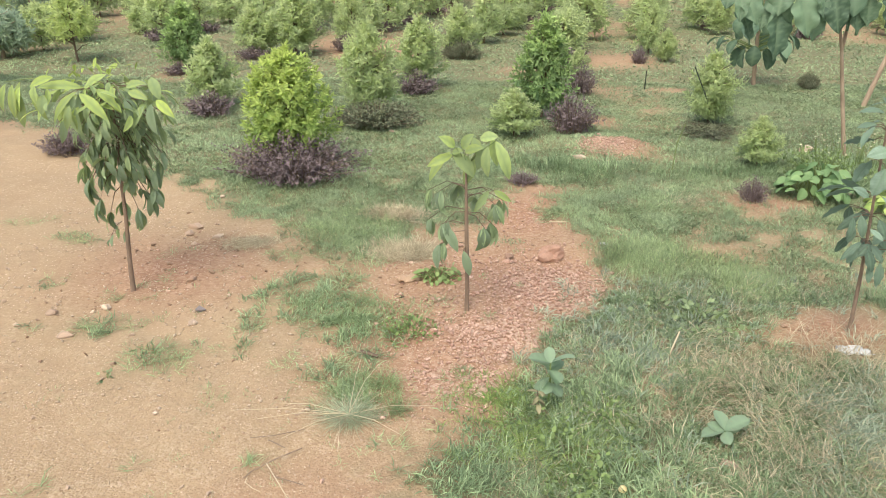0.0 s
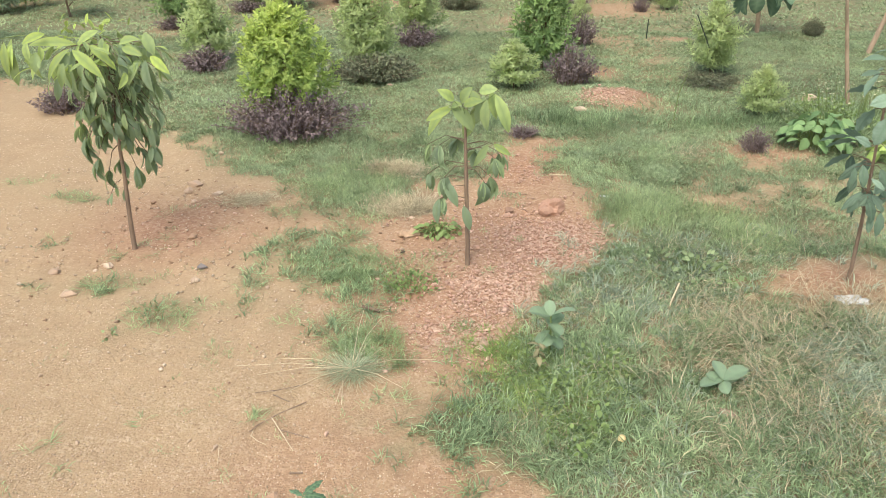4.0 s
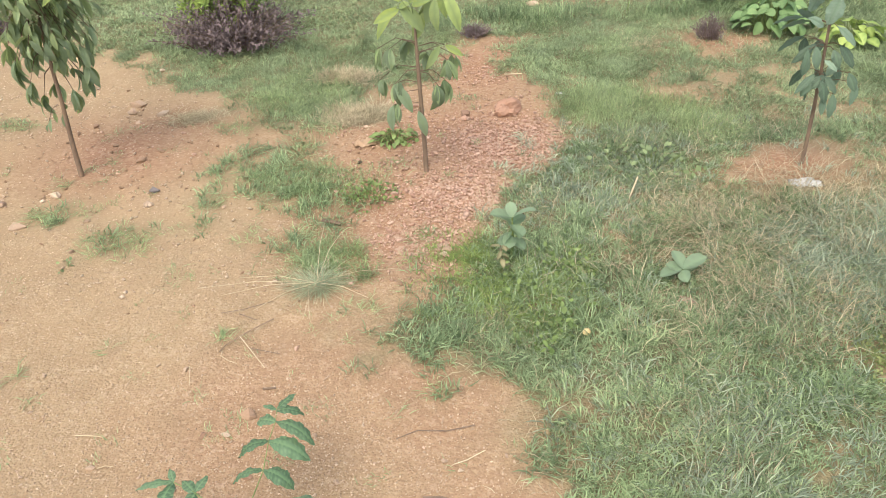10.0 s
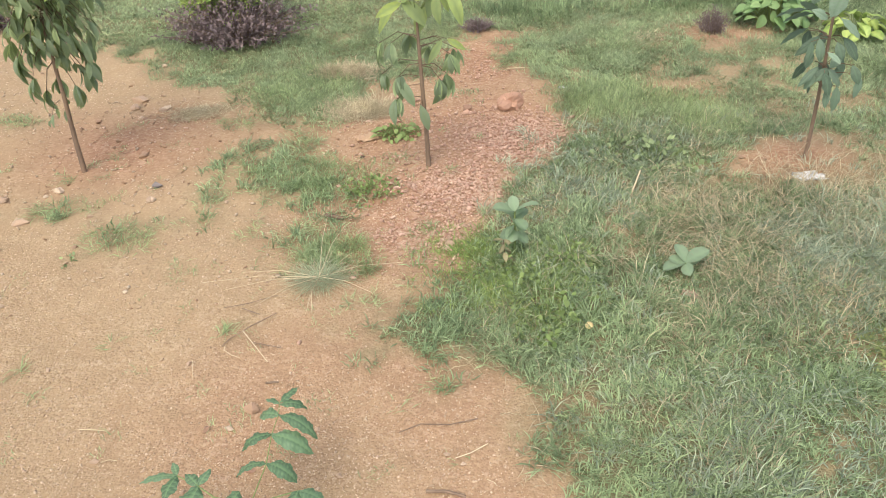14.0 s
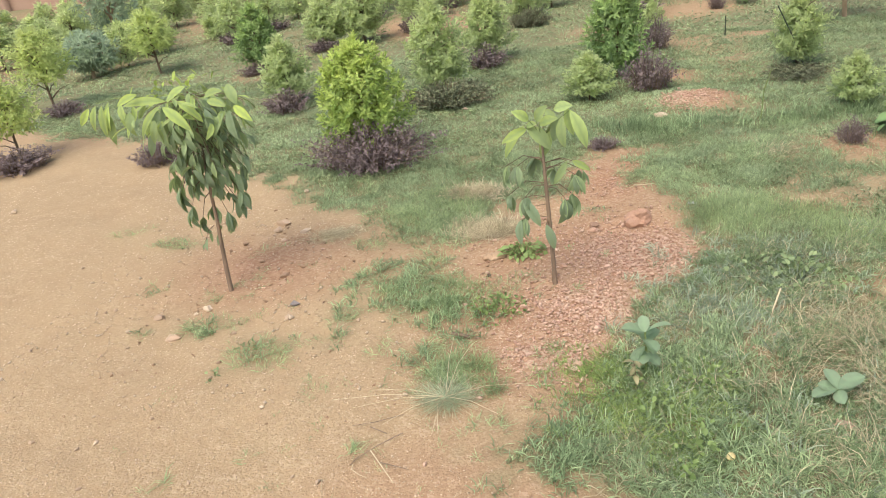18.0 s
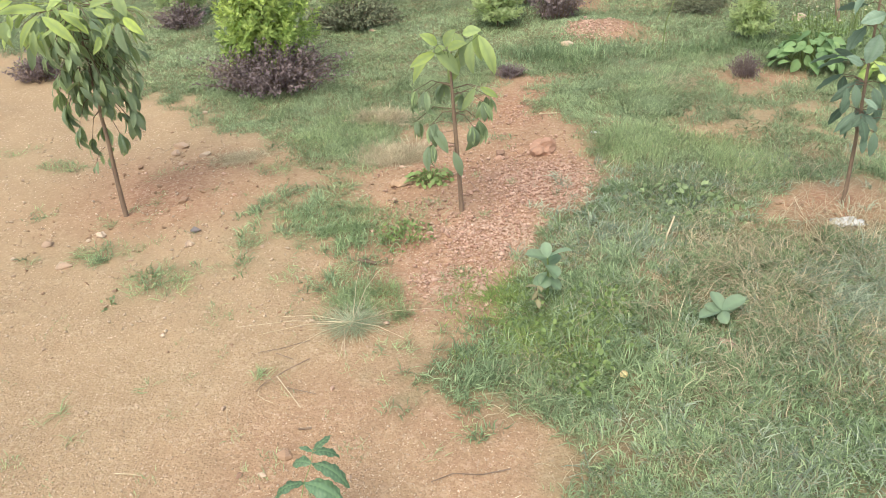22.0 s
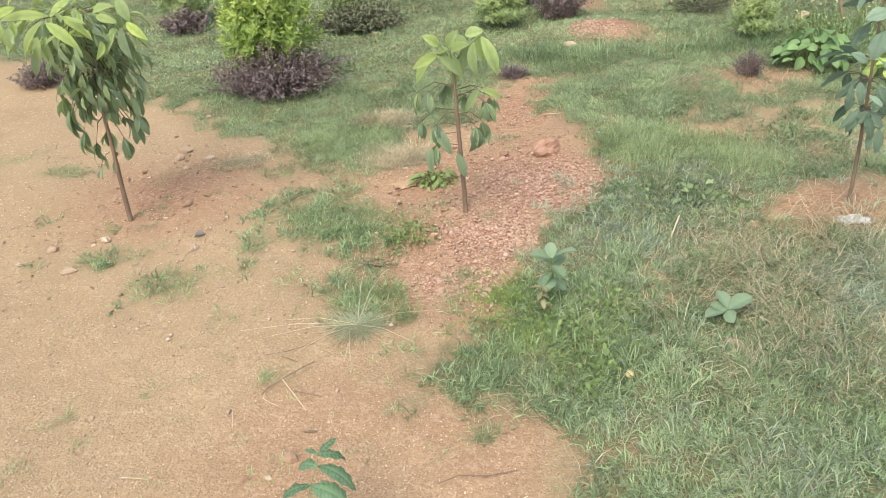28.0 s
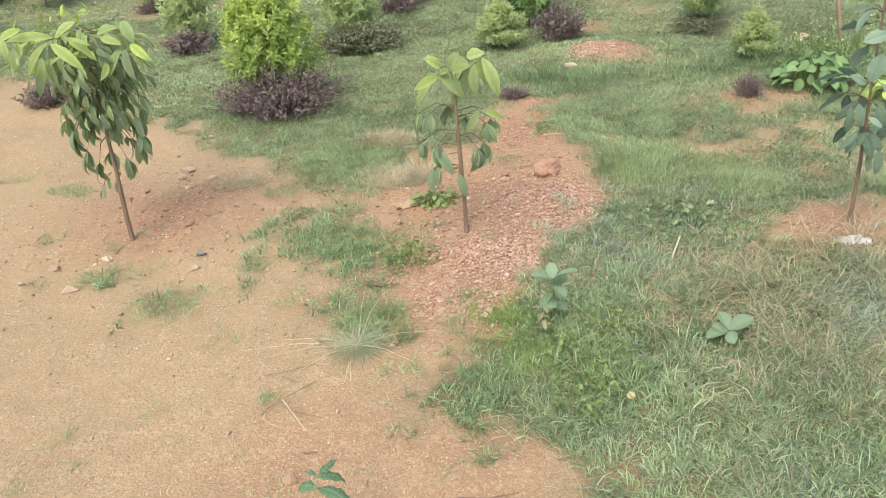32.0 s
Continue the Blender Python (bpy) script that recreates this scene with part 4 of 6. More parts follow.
# ---------------------------------------------------------------- low border plants round the shrubs
def make_border(rx, ry, high, sprigs, each, material, seed, label, leaf_len=0.022, tight=0.2):
    """A low plant of many bent sprigs, each set with small leaves."""
    r = np.random.default_rng(seed)
    ob = thing("border_plant", 0, 0, label=label, category="shrub", group="low plants round the shrubs")
    a, q = r.uniform(0, 6.28, sprigs), r.random(sprigs) ** 0.55
    jag = 1 + tight * r.normal(0, 1, sprigs)
    tip = np.stack([rx * q * jag * np.cos(a), ry * q * jag * np.sin(a), high * (1.05 - 0.62 * q ** 2) * r.uniform(0.65, 1.2, sprigs)], -1)
    root = tip * [0.45, 0.45, 0] + r.normal(0, 0.02, (sprigs, 3)) * [1, 1, 0]
    bend = tip * [0.72, 0.72, 0.72]
    part("stem_mass", smooth(mesh("stem_mass", *join([tube([root[k] - [0, 0, 0.02], bend[k], tip[k]], [0.0035, 0.0028, 0.0012], 4) for k in range(0, sprigs, 2)]), M_TWIG)), ob)
    s = np.tile(np.linspace(0.12, 1.0, each), sprigs) + r.normal(0, 0.03, sprigs * each)
    R, B, T = (np.repeat(v, each, 0) for v in (root, bend, tip))
    s = s[:, None]
    P = (1 - s) ** 2 * R + 2 * s * (1 - s) * B + s * s * T
    D = (T - R) / (np.linalg.norm(T - R, axis=1)[:, None] + 1e-6) * 0.6 + r.normal(0, 0.75, P.shape)
    size = leaf_len * r.uniform(0.6, 1.4, len(P))
    V, F = scatter(LEAFLET_V, LEAFLET_F, frames(D, roll=r.uniform(-1, 1, len(P))), P + r.normal(0, 0.008, P.shape), np.stack([size * 0.55, size, size], -1))
    V[:, 2] = np.maximum(V[:, 2], 0.002)
    part("foliage", mesh("foliage", V, F, material, young=np.repeat(np.clip(0.7 * s[:, 0] * np.clip(P[:, 2] / high, 0, 1) + r.normal(0, 0.15, len(P)), 0, 1), 5)), ob)
    return ob


put(make_border(0.47, 0.36, 0.25, 300, 26, M_PURPLE, 41, "dark purple-leaved border plant spreading under a lime-green shrub"), -1.17, 4.72)
flat = put(make_border(0.40, 0.32, 0.17, 320, 18, M_BROWNISH, 42, "clipped low brownish green hedge round a shrub", 0.024, 0.06), -0.77, 6.1)
purple = make_border(0.24, 0.21, 0.22, 120, 18, M_PURPLE, 43, "dark purple-leaved border plant beside a green shrub")
put(purple, 0.83, 5.95, 0, 0.95, 1.25)
again(purple, 1.10, 7.4, 40, 0.75, 1.2)
again(purple, -2.28, 6.38, 90, 1.15, 0.75, "low dark purple border plants below a small shrub")
again(purple, -0.53, 7.35, 130, 1.1, 0.85)
again(flat, -0.1, 9.35, 20, 0.65, 1.2)
again(purple, -2.93, 5.15, 200, 0.85, 0.75, "sparse purple border plant on bare soil")
again(purple, -4.2, 5.3, 70, 1.35, 0.75, "purple border plants at the foot of a pale shrub")
again(purple, -4.9, 7.1, 110, 1.1, 0.6)
again(purple, 1.76, 4.38, 160, 0.42, 0.62, "small tuft of purple plant on red soil")
again(flat, 1.95, 6.05, 250, 0.8, 0.32, "low grey-brown plants in the grass at the foot of a shrub")
again(purple, 2.05, 9.2, 300, 0.5, 0.8, "dark rounded tuft on bare soil")
again(purple, 3.06, 4.3, 10, 0.45, 0.5, "small tuft of purple plant on a bare bed")
again(purple, 5.05, 6.55, 60, 1.2, 0.6)
again(purple, 0.36, 4.66, 30, 0.5, 0.3, "thin purple seedling at the edge of the grass")
again(purple, -1.6, 9.85, 90, 1.0, 0.9)
again(purple, -3.2, 8.2, 0, 0.9, 0.5)
again(purple, -2.65, 9.2, 0, 1.0, 0.6)
far_purple = make_border(0.26, 0.23, 0.2, 50, 12, M_PURPLE, 44, "purple border plants in a far row", 0.045)
for n, (fx, fy) in enumerate(far_spots):
    if fy > 17 or (n and row_rng.random() < 0.7):
        continue
    if n == 0:
        put(far_purple, fx, fy - 0.18)
    else:
        again(far_purple, fx + row_rng.normal(0, 0.05), fy - 0.18, row_rng.uniform(0, 360), row_rng.uniform(0.6, 1.1), row_rng.uniform(0.6, 1.1))


# ---------------------------------------------------------------- saplings with large single leaves
def set_leaf(parent, meshes, r, place, azimuth, pitch, size=1.0, roll=0.0):
    return part("leaf", meshes[int(r.integers(len(meshes)))], parent, m=leaf_pose(place, azimuth, pitch, size, roll))


def along(points, s):
    P = np.asarray(points, float)
    f = s * (len(P) - 1)
    i = min(int(f), len(P) - 2)
    return P[i] + (P[i + 1] - P[i]) * (f - i)


def spray(parent, meshes, r, start, end, leaves, size, hang=-55, twig=0.0035, fan=150):
    """A thin twig with a hand of hanging leaves at its end."""
    s, e = np.array(start, float), np.array(end, float)
    mid = (s + e) / 2 + np.array([0, 0, 0.02])
    parent = part("twig", smooth(mesh("twig", *tube([s, mid, e], [twig * 0.7, twig * 0.55, twig * 0.4], 5), M_TWIG)), parent)
    az0 = math.degrees(math.atan2(e[1] - s[1], e[0] - s[0]))
    for k in range(leaves):
        q = k / max(1, leaves - 1)
        side = (0 if k == 0 else 1 if k % 2 else -1) * fan * (0.35 + 0.25 * q)
        set_leaf(parent, meshes, r, e - (e - s) * 0.55 * q, az0 + side + r.normal(0, 14), hang + r.normal(0, 16) - 12 * q, size * r.uniform(0.7, 1.15), r.normal(0, 28))


def hand_of_leaves(parent, meshes, r, start, end, leaves, size, hang=-58, twig=0.0026, fan=75):
    """A twig whose leaves hang fanned out from its tip, the middle ones steepest."""
    s, e = np.array(start, float), np.array(end, float)
    mid = (s + e) / 2 + [0, 0, 0.22 * np.linalg.norm(e - s)]
    part("twig", smooth(mesh("twig", *tube([s, mid, e], [twig, twig * 0.8, twig * 0.6], 5), M_TWIG)), parent)
    az0 = math.degrees(math.atan2(e[1] - s[1], e[0] - s[0]))
    for k in range(leaves):
        q = 2 * (k + 0.5) / leaves - 1
        back = r.uniform(0, 0.25)
        set_leaf(parent, meshes, r, e + (s - e) * back * 0.5, az0 + fan * q + r.normal(0, 12), hang + 22 * abs(q) + r.normal(0, 9), size * r.uniform(0.75, 1.1) * (1.05 - 0.2 * abs(q)), r.normal(0, 18))


def dark_leaves(length, wide, tone=0.1, droop=0.7, material=None, widest=0.58, wave=0.0, n=7):
    return [leaf_mesh("leaf", length * s, wide * s, droop * d, f, material or M_DARK_LEAF, tone + t, widest=widest, tip=1.35, wave=wave, n=n)
            for s, d, f, t in ((1.0, 1.0, 0.25, 0.0), (0.9, 0.6, 0.35, 0.05), (1.1, 1.3, 0.2, -0.04))]


def sapling_left():
    r = np.random.default_rng(51)
    bx, by = -1.561, 3.042
    ob = put(thing("sapling", bx, by, label="young tree with drooping dark leaves and yellow-green top", category="sapling", group="young trees"), bx, by)
    stem = [(0, 0, -0.05), (0.010, 0, 0.14), (0.028, 0, 0.36), (0.038, 0.0, 0.55), (0.050, 0.0, 0.74), (0.055, 0.01, 0.9), (0.055, 0.0, 0.98)]
    part("trunk", smooth(mesh("trunk", *tube(stem, [0.013, 0.0105, 0.0088, 0.0075, 0.006, 0.0045, 0.003], 9), M_BARK)), ob, "slender brown trunk")
    low = dark_leaves(0.088, 0.0265, 0.12, 1.1, widest=0.5)
    big = dark_leaves(0.09, 0.0275, 0.16, 1.2, widest=0.48, wave=0.03)
    pale = dark_leaves(0.10, 0.029, 0.68, 0.8, widest=0.45)
    light = dark_leaves(0.10, 0.029, 0.42, 0.8)

    def hang(e, leaves, kinds, size=1.0, droop=-38, back=0.6):
        e = np.array(e, float)
        c = along(stem, min(0.98, (e[2] + 0.09) / 1.03))
        spray(ob, kinds, r, c + (e - c) * back * 0.4, e, leaves, size, droop, 0.0026)

    # the dark body of the crown, closed above and loose below
    for k in range(80):
        a, q, h = k * 2.4 + r.normal(0, 0.25), math.sqrt((k % 11 + 1) / 11), 0.60 + 0.34 * (k / 80)
        wide = 0.11 + 0.13 * min(1, (h - 0.55) / 0.3)
        hang((0.055 + wide * q * math.cos(a), 0.85 * wide * q * math.sin(a), h + r.normal(0, 0.02)), 5, big, 0.95, -42)
    # single hands of leaves lower down
    for x, y, z in ((-0.10, -0.02, 0.52), (-0.06, -0.04, 0.45), (-0.02, -0.06, 0.58), (0.10, -0.06, 0.57), (0.04, 0.07, 0.52), (0.10, 0.06, 0.47), (0.18, 0.0, 0.51), (0.11, -0.03, 0.41), (-0.13, 0.02, 0.59), (0.24, 0.0, 0.67),
                    (0.20, -0.02, 0.59), (0.13, 0.05, 0.56), (0.0, 0.05, 0.42), (0.16, -0.04, 0.63), (-0.05, 0.06, 0.56),
                    (-0.09, -0.03, 0.55), (0.15, 0.02, 0.46), (0.21, 0.02, 0.63), (-0.04, 0.0, 0.38)):
        c = along(stem, (z + 0.11) / 1.03)
        hand_of_leaves(ob, low, r, c, (x, y, z), 6, 1.2)
    hang((-0.05, -0.02, 0.27), 3, low, 0.8, -50)
    hang((0.01, 0.03, 0.30), 3, low, 0.7, -40)
    # pale young leaves spread out over the top
    for k in range(84):
        a = k * 137.5 + r.normal(0, 8)
        rad = 0.24 * math.sqrt((k + 0.5) / 84)
        c = np.array([0.04 + 1.1 * rad * math.cos(math.radians(a)), rad * math.sin(math.radians(a)), 0.96 - 0.25 * rad + r.normal(0, 0.025)])
        set_leaf(ob, pale if k % 3 else light, r, c, a + r.normal(0, 50), r.uniform(-50, 15), r.uniform(0.6, 1.05), r.normal(0, 32))
    # the largest single leaves: x, z at both ends, width, youth
    for x0, z0, x1, z1, w, y_ in ((0.01, 0.96, 0.13, 0.86, 0.044, 0.8), (0.01, 0.97, -0.09, 0.85, 0.040, 0.9), (0.0, 0.97, -0.17, 0.98, 0.042, 0.75), (-0.09, 1.02, -0.17, 0.99, 0.035, 0.95),
                                  (0.09, 1.02, 0.01, 0.97, 0.035, 0.6), (0.06, 0.97, 0.16, 0.90, 0.037, 0.9), (0.17, 0.97, 0.27, 1.0, 0.037, 0.7), (0.27, 1.01, 0.31, 0.93, 0.046, 0.5),
                                  (0.30, 0.93, 0.38, 0.87, 0.037, 0.9), (0.21, 0.97, 0.30, 0.95, 0.033, 0.75), (0.27, 0.91, 0.29, 0.79, 0.051, 0.1), (0.24, 0.90, 0.20, 0.82, 0.044, 0.2),
                                  (-0.04, 0.90, -0.01, 0.79, 0.051, 0.2), (-0.14, 0.95, -0.14, 0.88, 0.040, 0.5)):
        y = -0.12 + r.normal(0, 0.04)
        span_leaf(ob, (x0, y + 0.02, z0), (x1, y - 0.02, z1), w, M_DARK_LEAF, y_, (r.normal(0, 0.3), -0.7, 0.7))
    # a long side shoot hung with pale leaves
    part("twig", smooth(mesh("twig", *tube([(0.02, -0.02, 0.93), (-0.12, -0.06, 0.99), (-0.23, -0.08, 1.0), (-0.33, -0.08, 0.985)], [0.003, 0.0026, 0.002, 0.0014], 5), M_STEM)), ob, "thin green side shoot")
    for x0, z0, x1, z1, w, y_ in ((-0.26, 0.97, -0.28, 0.87, 0.034, 0.7), (-0.20, 0.98, -0.20, 0.90, 0.036, 0.5), (-0.29, 0.98, -0.32, 0.83, 0.032, 0.8), (-0.32, 0.98, -0.35, 0.87, 0.036, 0.65),
                                  (-0.28, 0.95, -0.28, 0.80, 0.040, 0.6), (-0.24, 0.96, -0.20, 0.82, 0.038, 0.65), (-0.29, 0.98, -0.30, 0.84, 0.032, 0.7), (-0.33, 0.98, -0.38, 0.91, 0.03, 0.8)):
        y = -0.08 + r.normal(0, 0.03)
        span_leaf(ob, (x0, y, z0), (x1, y - 0.015, z1), w, M_DARK_LEAF, y_ + 0.05, (r.normal(0, 0.4), -0.8, 0.5))
    for fx, fy, fz in ((0.018, -0.13, 0.79), (0.086, -0.12, 0.76)):
        pts = r.normal(0, 1, (70, 3)) * [0.016, 0.012, 0.02]
        V, F = scatter(ROUND_V, ROUND_F, frames(r.normal(0, 1, (70, 3))), pts + [fx, fy, fz], np.full((70, 3), 0.007))
        part("flower_cluster", mesh("flower_cluster", V, F, M_BUD), ob, "cluster of tiny cream-coloured buds")
    tips = dark_leaves(0.05, 0.016, 1.0, 0.3)
    for k in range(34):
        set_leaf(ob, tips, r, (0.02 + r.normal(0, 0.09), r.normal(0, 0.07), 0.985 + r.uniform(-0.01, 0.05)), r.uniform(0, 360), r.uniform(10, 75), r.uniform(0.7, 1.2))
    return ob


def sapling_center():
    r = np.random.default_rng(52)
    bx, by = 0.003, 2.877
    ob = put(thing("sapling", bx, by, label="thin young tree, dark drooping leaves, pale green top", category="sapling", group="young trees"), bx, by)
    stem = [(0, 0, -0.05), (0.0, 0, 0.1), (-0.006, 0, 0.3), (-0.01, 0, 0.45), (-0.013, 0, 0.57), (-0.015, 0, 0.7)]
    part("trunk", smooth(mesh("trunk", *tube(stem, [0.0115, 0.010, 0.009, 0.008, 0.006, 0.003], 9), M_BARK)), ob, "slender brown trunk")
    dark = dark_leaves(0.09, 0.0265, 0.14, 1.2, widest=0.47)
    for h, e, n, s in ((0.58, (-0.12, -0.03, 0.565), 6, 1.0), (0.57, (-0.17, 0.02, 0.55), 5, 0.95), (0.44, (-0.10, -0.03, 0.425), 6, 1.0), (0.45, (-0.17, 0.02, 0.42), 5, 0.9),
                       (0.35, (-0.11, -0.03, 0.33), 5, 1.0), (0.53, (0.11, -0.02, 0.505), 6, 0.95), (0.52, (0.145, 0.03, 0.505), 4, 0.85), (0.43, (0.07, -0.03, 0.40), 7, 1.0),
                       (0.43, (0.10, 0.03, 0.40), 4, 0.9), (0.55, (-0.05, 0.07, 0.56), 5, 0.9), (0.50, (0.03, 0.09, 0.50), 4, 0.9)):
        hand_of_leaves(ob, dark, r, along(stem, (h + 0.03) / 0.75), e, n + 2, 1.22 * s, -60, 0.0022, 100)
    top = np.array([-0.013, 0, 0.66])
    # the broad pale leaves of the top: x, z at both ends, width, youth
    for x0, z0, x1, z1, w, y_ in ((-0.07, 0.72, -0.17, 0.68, 0.034, 0.9), (-0.08, 0.71, -0.17, 0.59, 0.036, 0.8), (-0.07, 0.72, 0.02, 0.63, 0.054, 0.5), (0.07, 0.76, 0.07, 0.64, 0.04, 0.5),
                                  (0.10, 0.78, 0.16, 0.63, 0.044, 0.5), (0.02, 0.68, -0.02, 0.58, 0.044, 0.5), (-0.02, 0.73, 0.05, 0.76, 0.036, 0.75), (-0.03, 0.76, 0.01, 0.83, 0.040, 0.6),
                                  (-0.06, 0.76, -0.12, 0.81, 0.036, 0.6), (0.04, 0.77, 0.11, 0.79, 0.040, 0.45), (0.01, 0.78, 0.04, 0.71, 0.036, 0.65), (-0.07, 0.72, -0.03, 0.74, 0.026, 0.6),
                                  (0.06, 0.76, 0.03, 0.66, 0.044, 0.4), (0.09, 0.77, 0.11, 0.66, 0.034, 0.55)):
        y = r.normal(-0.01, 0.035)
        tw = part("twig", smooth(mesh("twig", *tube([top, ((top[0] + x0) / 2, y / 2, (top[2] + z0) / 2 + 0.012), (x0, y, z0)], [0.0018, 0.0015, 0.0012], 5), M_STEM)), ob)
        span_leaf(tw, (x0, y, z0), (x1, y - 0.03, z1), w * 1.12, M_DARK_LEAF, y_, (r.normal(0, 0.3), -0.75, 0.65), 1.0)
    for x0, z0, x1, z1, w, y_ in ((0.08, 0.57, 0.02, 0.48, 0.031, 0.55), (0.10, 0.57, 0.17, 0.53, 0.028, 0.85), (-0.11, 0.42, -0.04, 0.30, 0.046, 0.05), (-0.02, 0.30, 0.01, 0.19, 0.040, 0.15), (-0.12, 0.33, -0.13, 0.22, 0.044, 0.05)):
        tw = part("twig", smooth(mesh("twig", *tube([(-0.008, 0, z0 - 0.01), (x0 * 0.6, -0.015, z0 + 0.01), (x0, -0.03, z0)], [0.002, 0.0017, 0.0014], 5), M_TWIG)), ob)
        span_leaf(tw, (x0, -0.03, z0), (x1, -0.05, z1), w, M_DARK_LEAF, y_, (r.normal(0, 0.3), -0.8, 0.5), 0.8)
    return ob


def sapling_right():
    r = np.random.default_rng(53)
    bx, by = 1.600, 2.746
    ob = put(thing("sapling", bx, by, label="leaning young tree with broad dark ribbed leaves on a bare bed", category="sapling", group="young trees"), bx, by)
    stem = [(0, 0, -0.05), (-0.004, 0, 0.1), (-0.012, 0, 0.26), (-0.024, 0, 0.43), (-0.038, 0, 0.6), (-0.05, 0, 0.8), (-0.058, 0, 0.95)]
    part("trunk", smooth(mesh("trunk", *tube(stem, [0.0092, 0.0082, 0.0072, 0.0062, 0.0052, 0.0042, 0.003], 9), M_BARK)), ob, "slender leaning brown trunk")
    blue = dark_leaves(0.084, 0.034, 0.32, 0.8, M_BROAD_LEAF, 0.5, 0.035, 12)
    # broad leaves hung one by one: x, z at both ends, width, tone
    low = ((-0.07, 0.42, -0.15, 0.34, 0.032, 0.05), (-0.06, 0.41, -0.11, 0.32, 0.046, 0.1), (-0.05, 0.40, -0.02, 0.30, 0.056, 0.1), (-0.02, 0.40, 0.05, 0.32, 0.052, 0.45), (0.02, 0.46, -0.02, 0.40, 0.046, 0.45),
           (0.10, 0.38, 0.09, 0.28, 0.042, 0.1), (0.03, 0.33, 0.03, 0.22, 0.046, 0.05), (-0.02, 0.33, -0.02, 0.25, 0.034, 0.05), (-0.03, 0.41, -0.08, 0.36, 0.050, 0.15), (0.06, 0.42, 0.10, 0.34, 0.042, 0.2))
    # the upper leaves run higher in tone: haze painted as paler leaf colour
    high = ((-0.08, 0.53, -0.17, 0.45, 0.041, 0.35), (-0.12, 0.52, -0.13, 0.43, 0.041, 0.1), (-0.09, 0.53, -0.07, 0.43, 0.041, 0.25), (0.0, 0.53, 0.08, 0.43, 0.048, 0.4), (-0.11, 0.61, -0.23, 0.58, 0.045, 0.5),
            (-0.07, 0.49, -0.02, 0.45, 0.030, 0.7), (-0.03, 0.52, 0.0, 0.45, 0.041, 0.35), (-0.10, 0.48, -0.11, 0.40, 0.040, 0.15), (-0.09, 0.61, -0.18, 0.66, 0.042, 0.5), (-0.04, 0.61, 0.05, 0.53, 0.043, 0.5),
            (-0.05, 0.72, -0.09, 0.61, 0.078, 0.55), (-0.03, 0.74, 0.07, 0.70, 0.05, 0.55), (-0.06, 0.80, -0.17, 0.78, 0.06, 0.6))
    for rows, depth in ((low, -0.045), (high, -0.04), (low[1::2], 0.05), (high[::2], 0.05)):
        for x0, z0, x1, z1, w, y_ in rows:
            y = depth + r.normal(0, 0.015)
            c = along(stem, min(0.95, (z0 + 0.07) / 1.02))
            tw = part("twig", smooth(mesh("twig", *tube([c, ((c[0] + x0) / 2, y / 2, (c[2] + z0) / 2 + 0.008), (x0, y, z0)], [0.002, 0.0016, 0.0013], 5), M_TWIG)), ob)
            span_leaf(tw, (x0, y, z0), (x0 + 0.9 * (x1 - x0), y * 1.4, z0 + 0.92 * (z1 - z0)), 0.86 * w, M_BROAD_LEAF, y_, (r.normal(0, 0.35), -0.8 if y < 0 else 0.8, 0.6), 0.8, True, 9)
    for h, n, kinds, low_, high_, size, out in ((.87, 8, blue, -40, 5, 1.1, .06), (.95, 6, blue, -15, 40, 1.0, .03)):
        for k in range(n):
            a, c = 360 * k / n + 70 * h * 10 + r.normal(0, 14), along(stem, (h + r.normal(0, 0.012) + 0.05) / 1.02)
            q = np.array([out * math.cos(math.radians(a)), out * math.sin(math.radians(a)), 0.25 * out]) * r.uniform(0.6, 1.2)
            tw = part("twig", smooth(mesh("twig", *tube([c, c + q * 0.6 + [0, 0, 0.006], c + q], [0.002, 0.0016, 0.0013], 5), M_TWIG)), ob)
            set_leaf(tw, kinds, r, c + q, a, r.uniform(low_, high_), size * r.uniform(0.75, 1.15), r.normal(0, 22))
    part("twig", smooth(mesh("twig", *tube([along(stem, 0.9), (0.12, 0, 0.96), (0.2, 0, 0.97)], [0.004, 0.003, 0.002], 5), M_TWIG)), ob)
    for a, p in ((0, -10), (320, -30), (40, -30), (270, -50)):
        set_leaf(ob, blue, r, (0.2, 0, 0.97), a, p, 0.8)
    return ob


sapling_left()
sapling_center()
sapling_right()


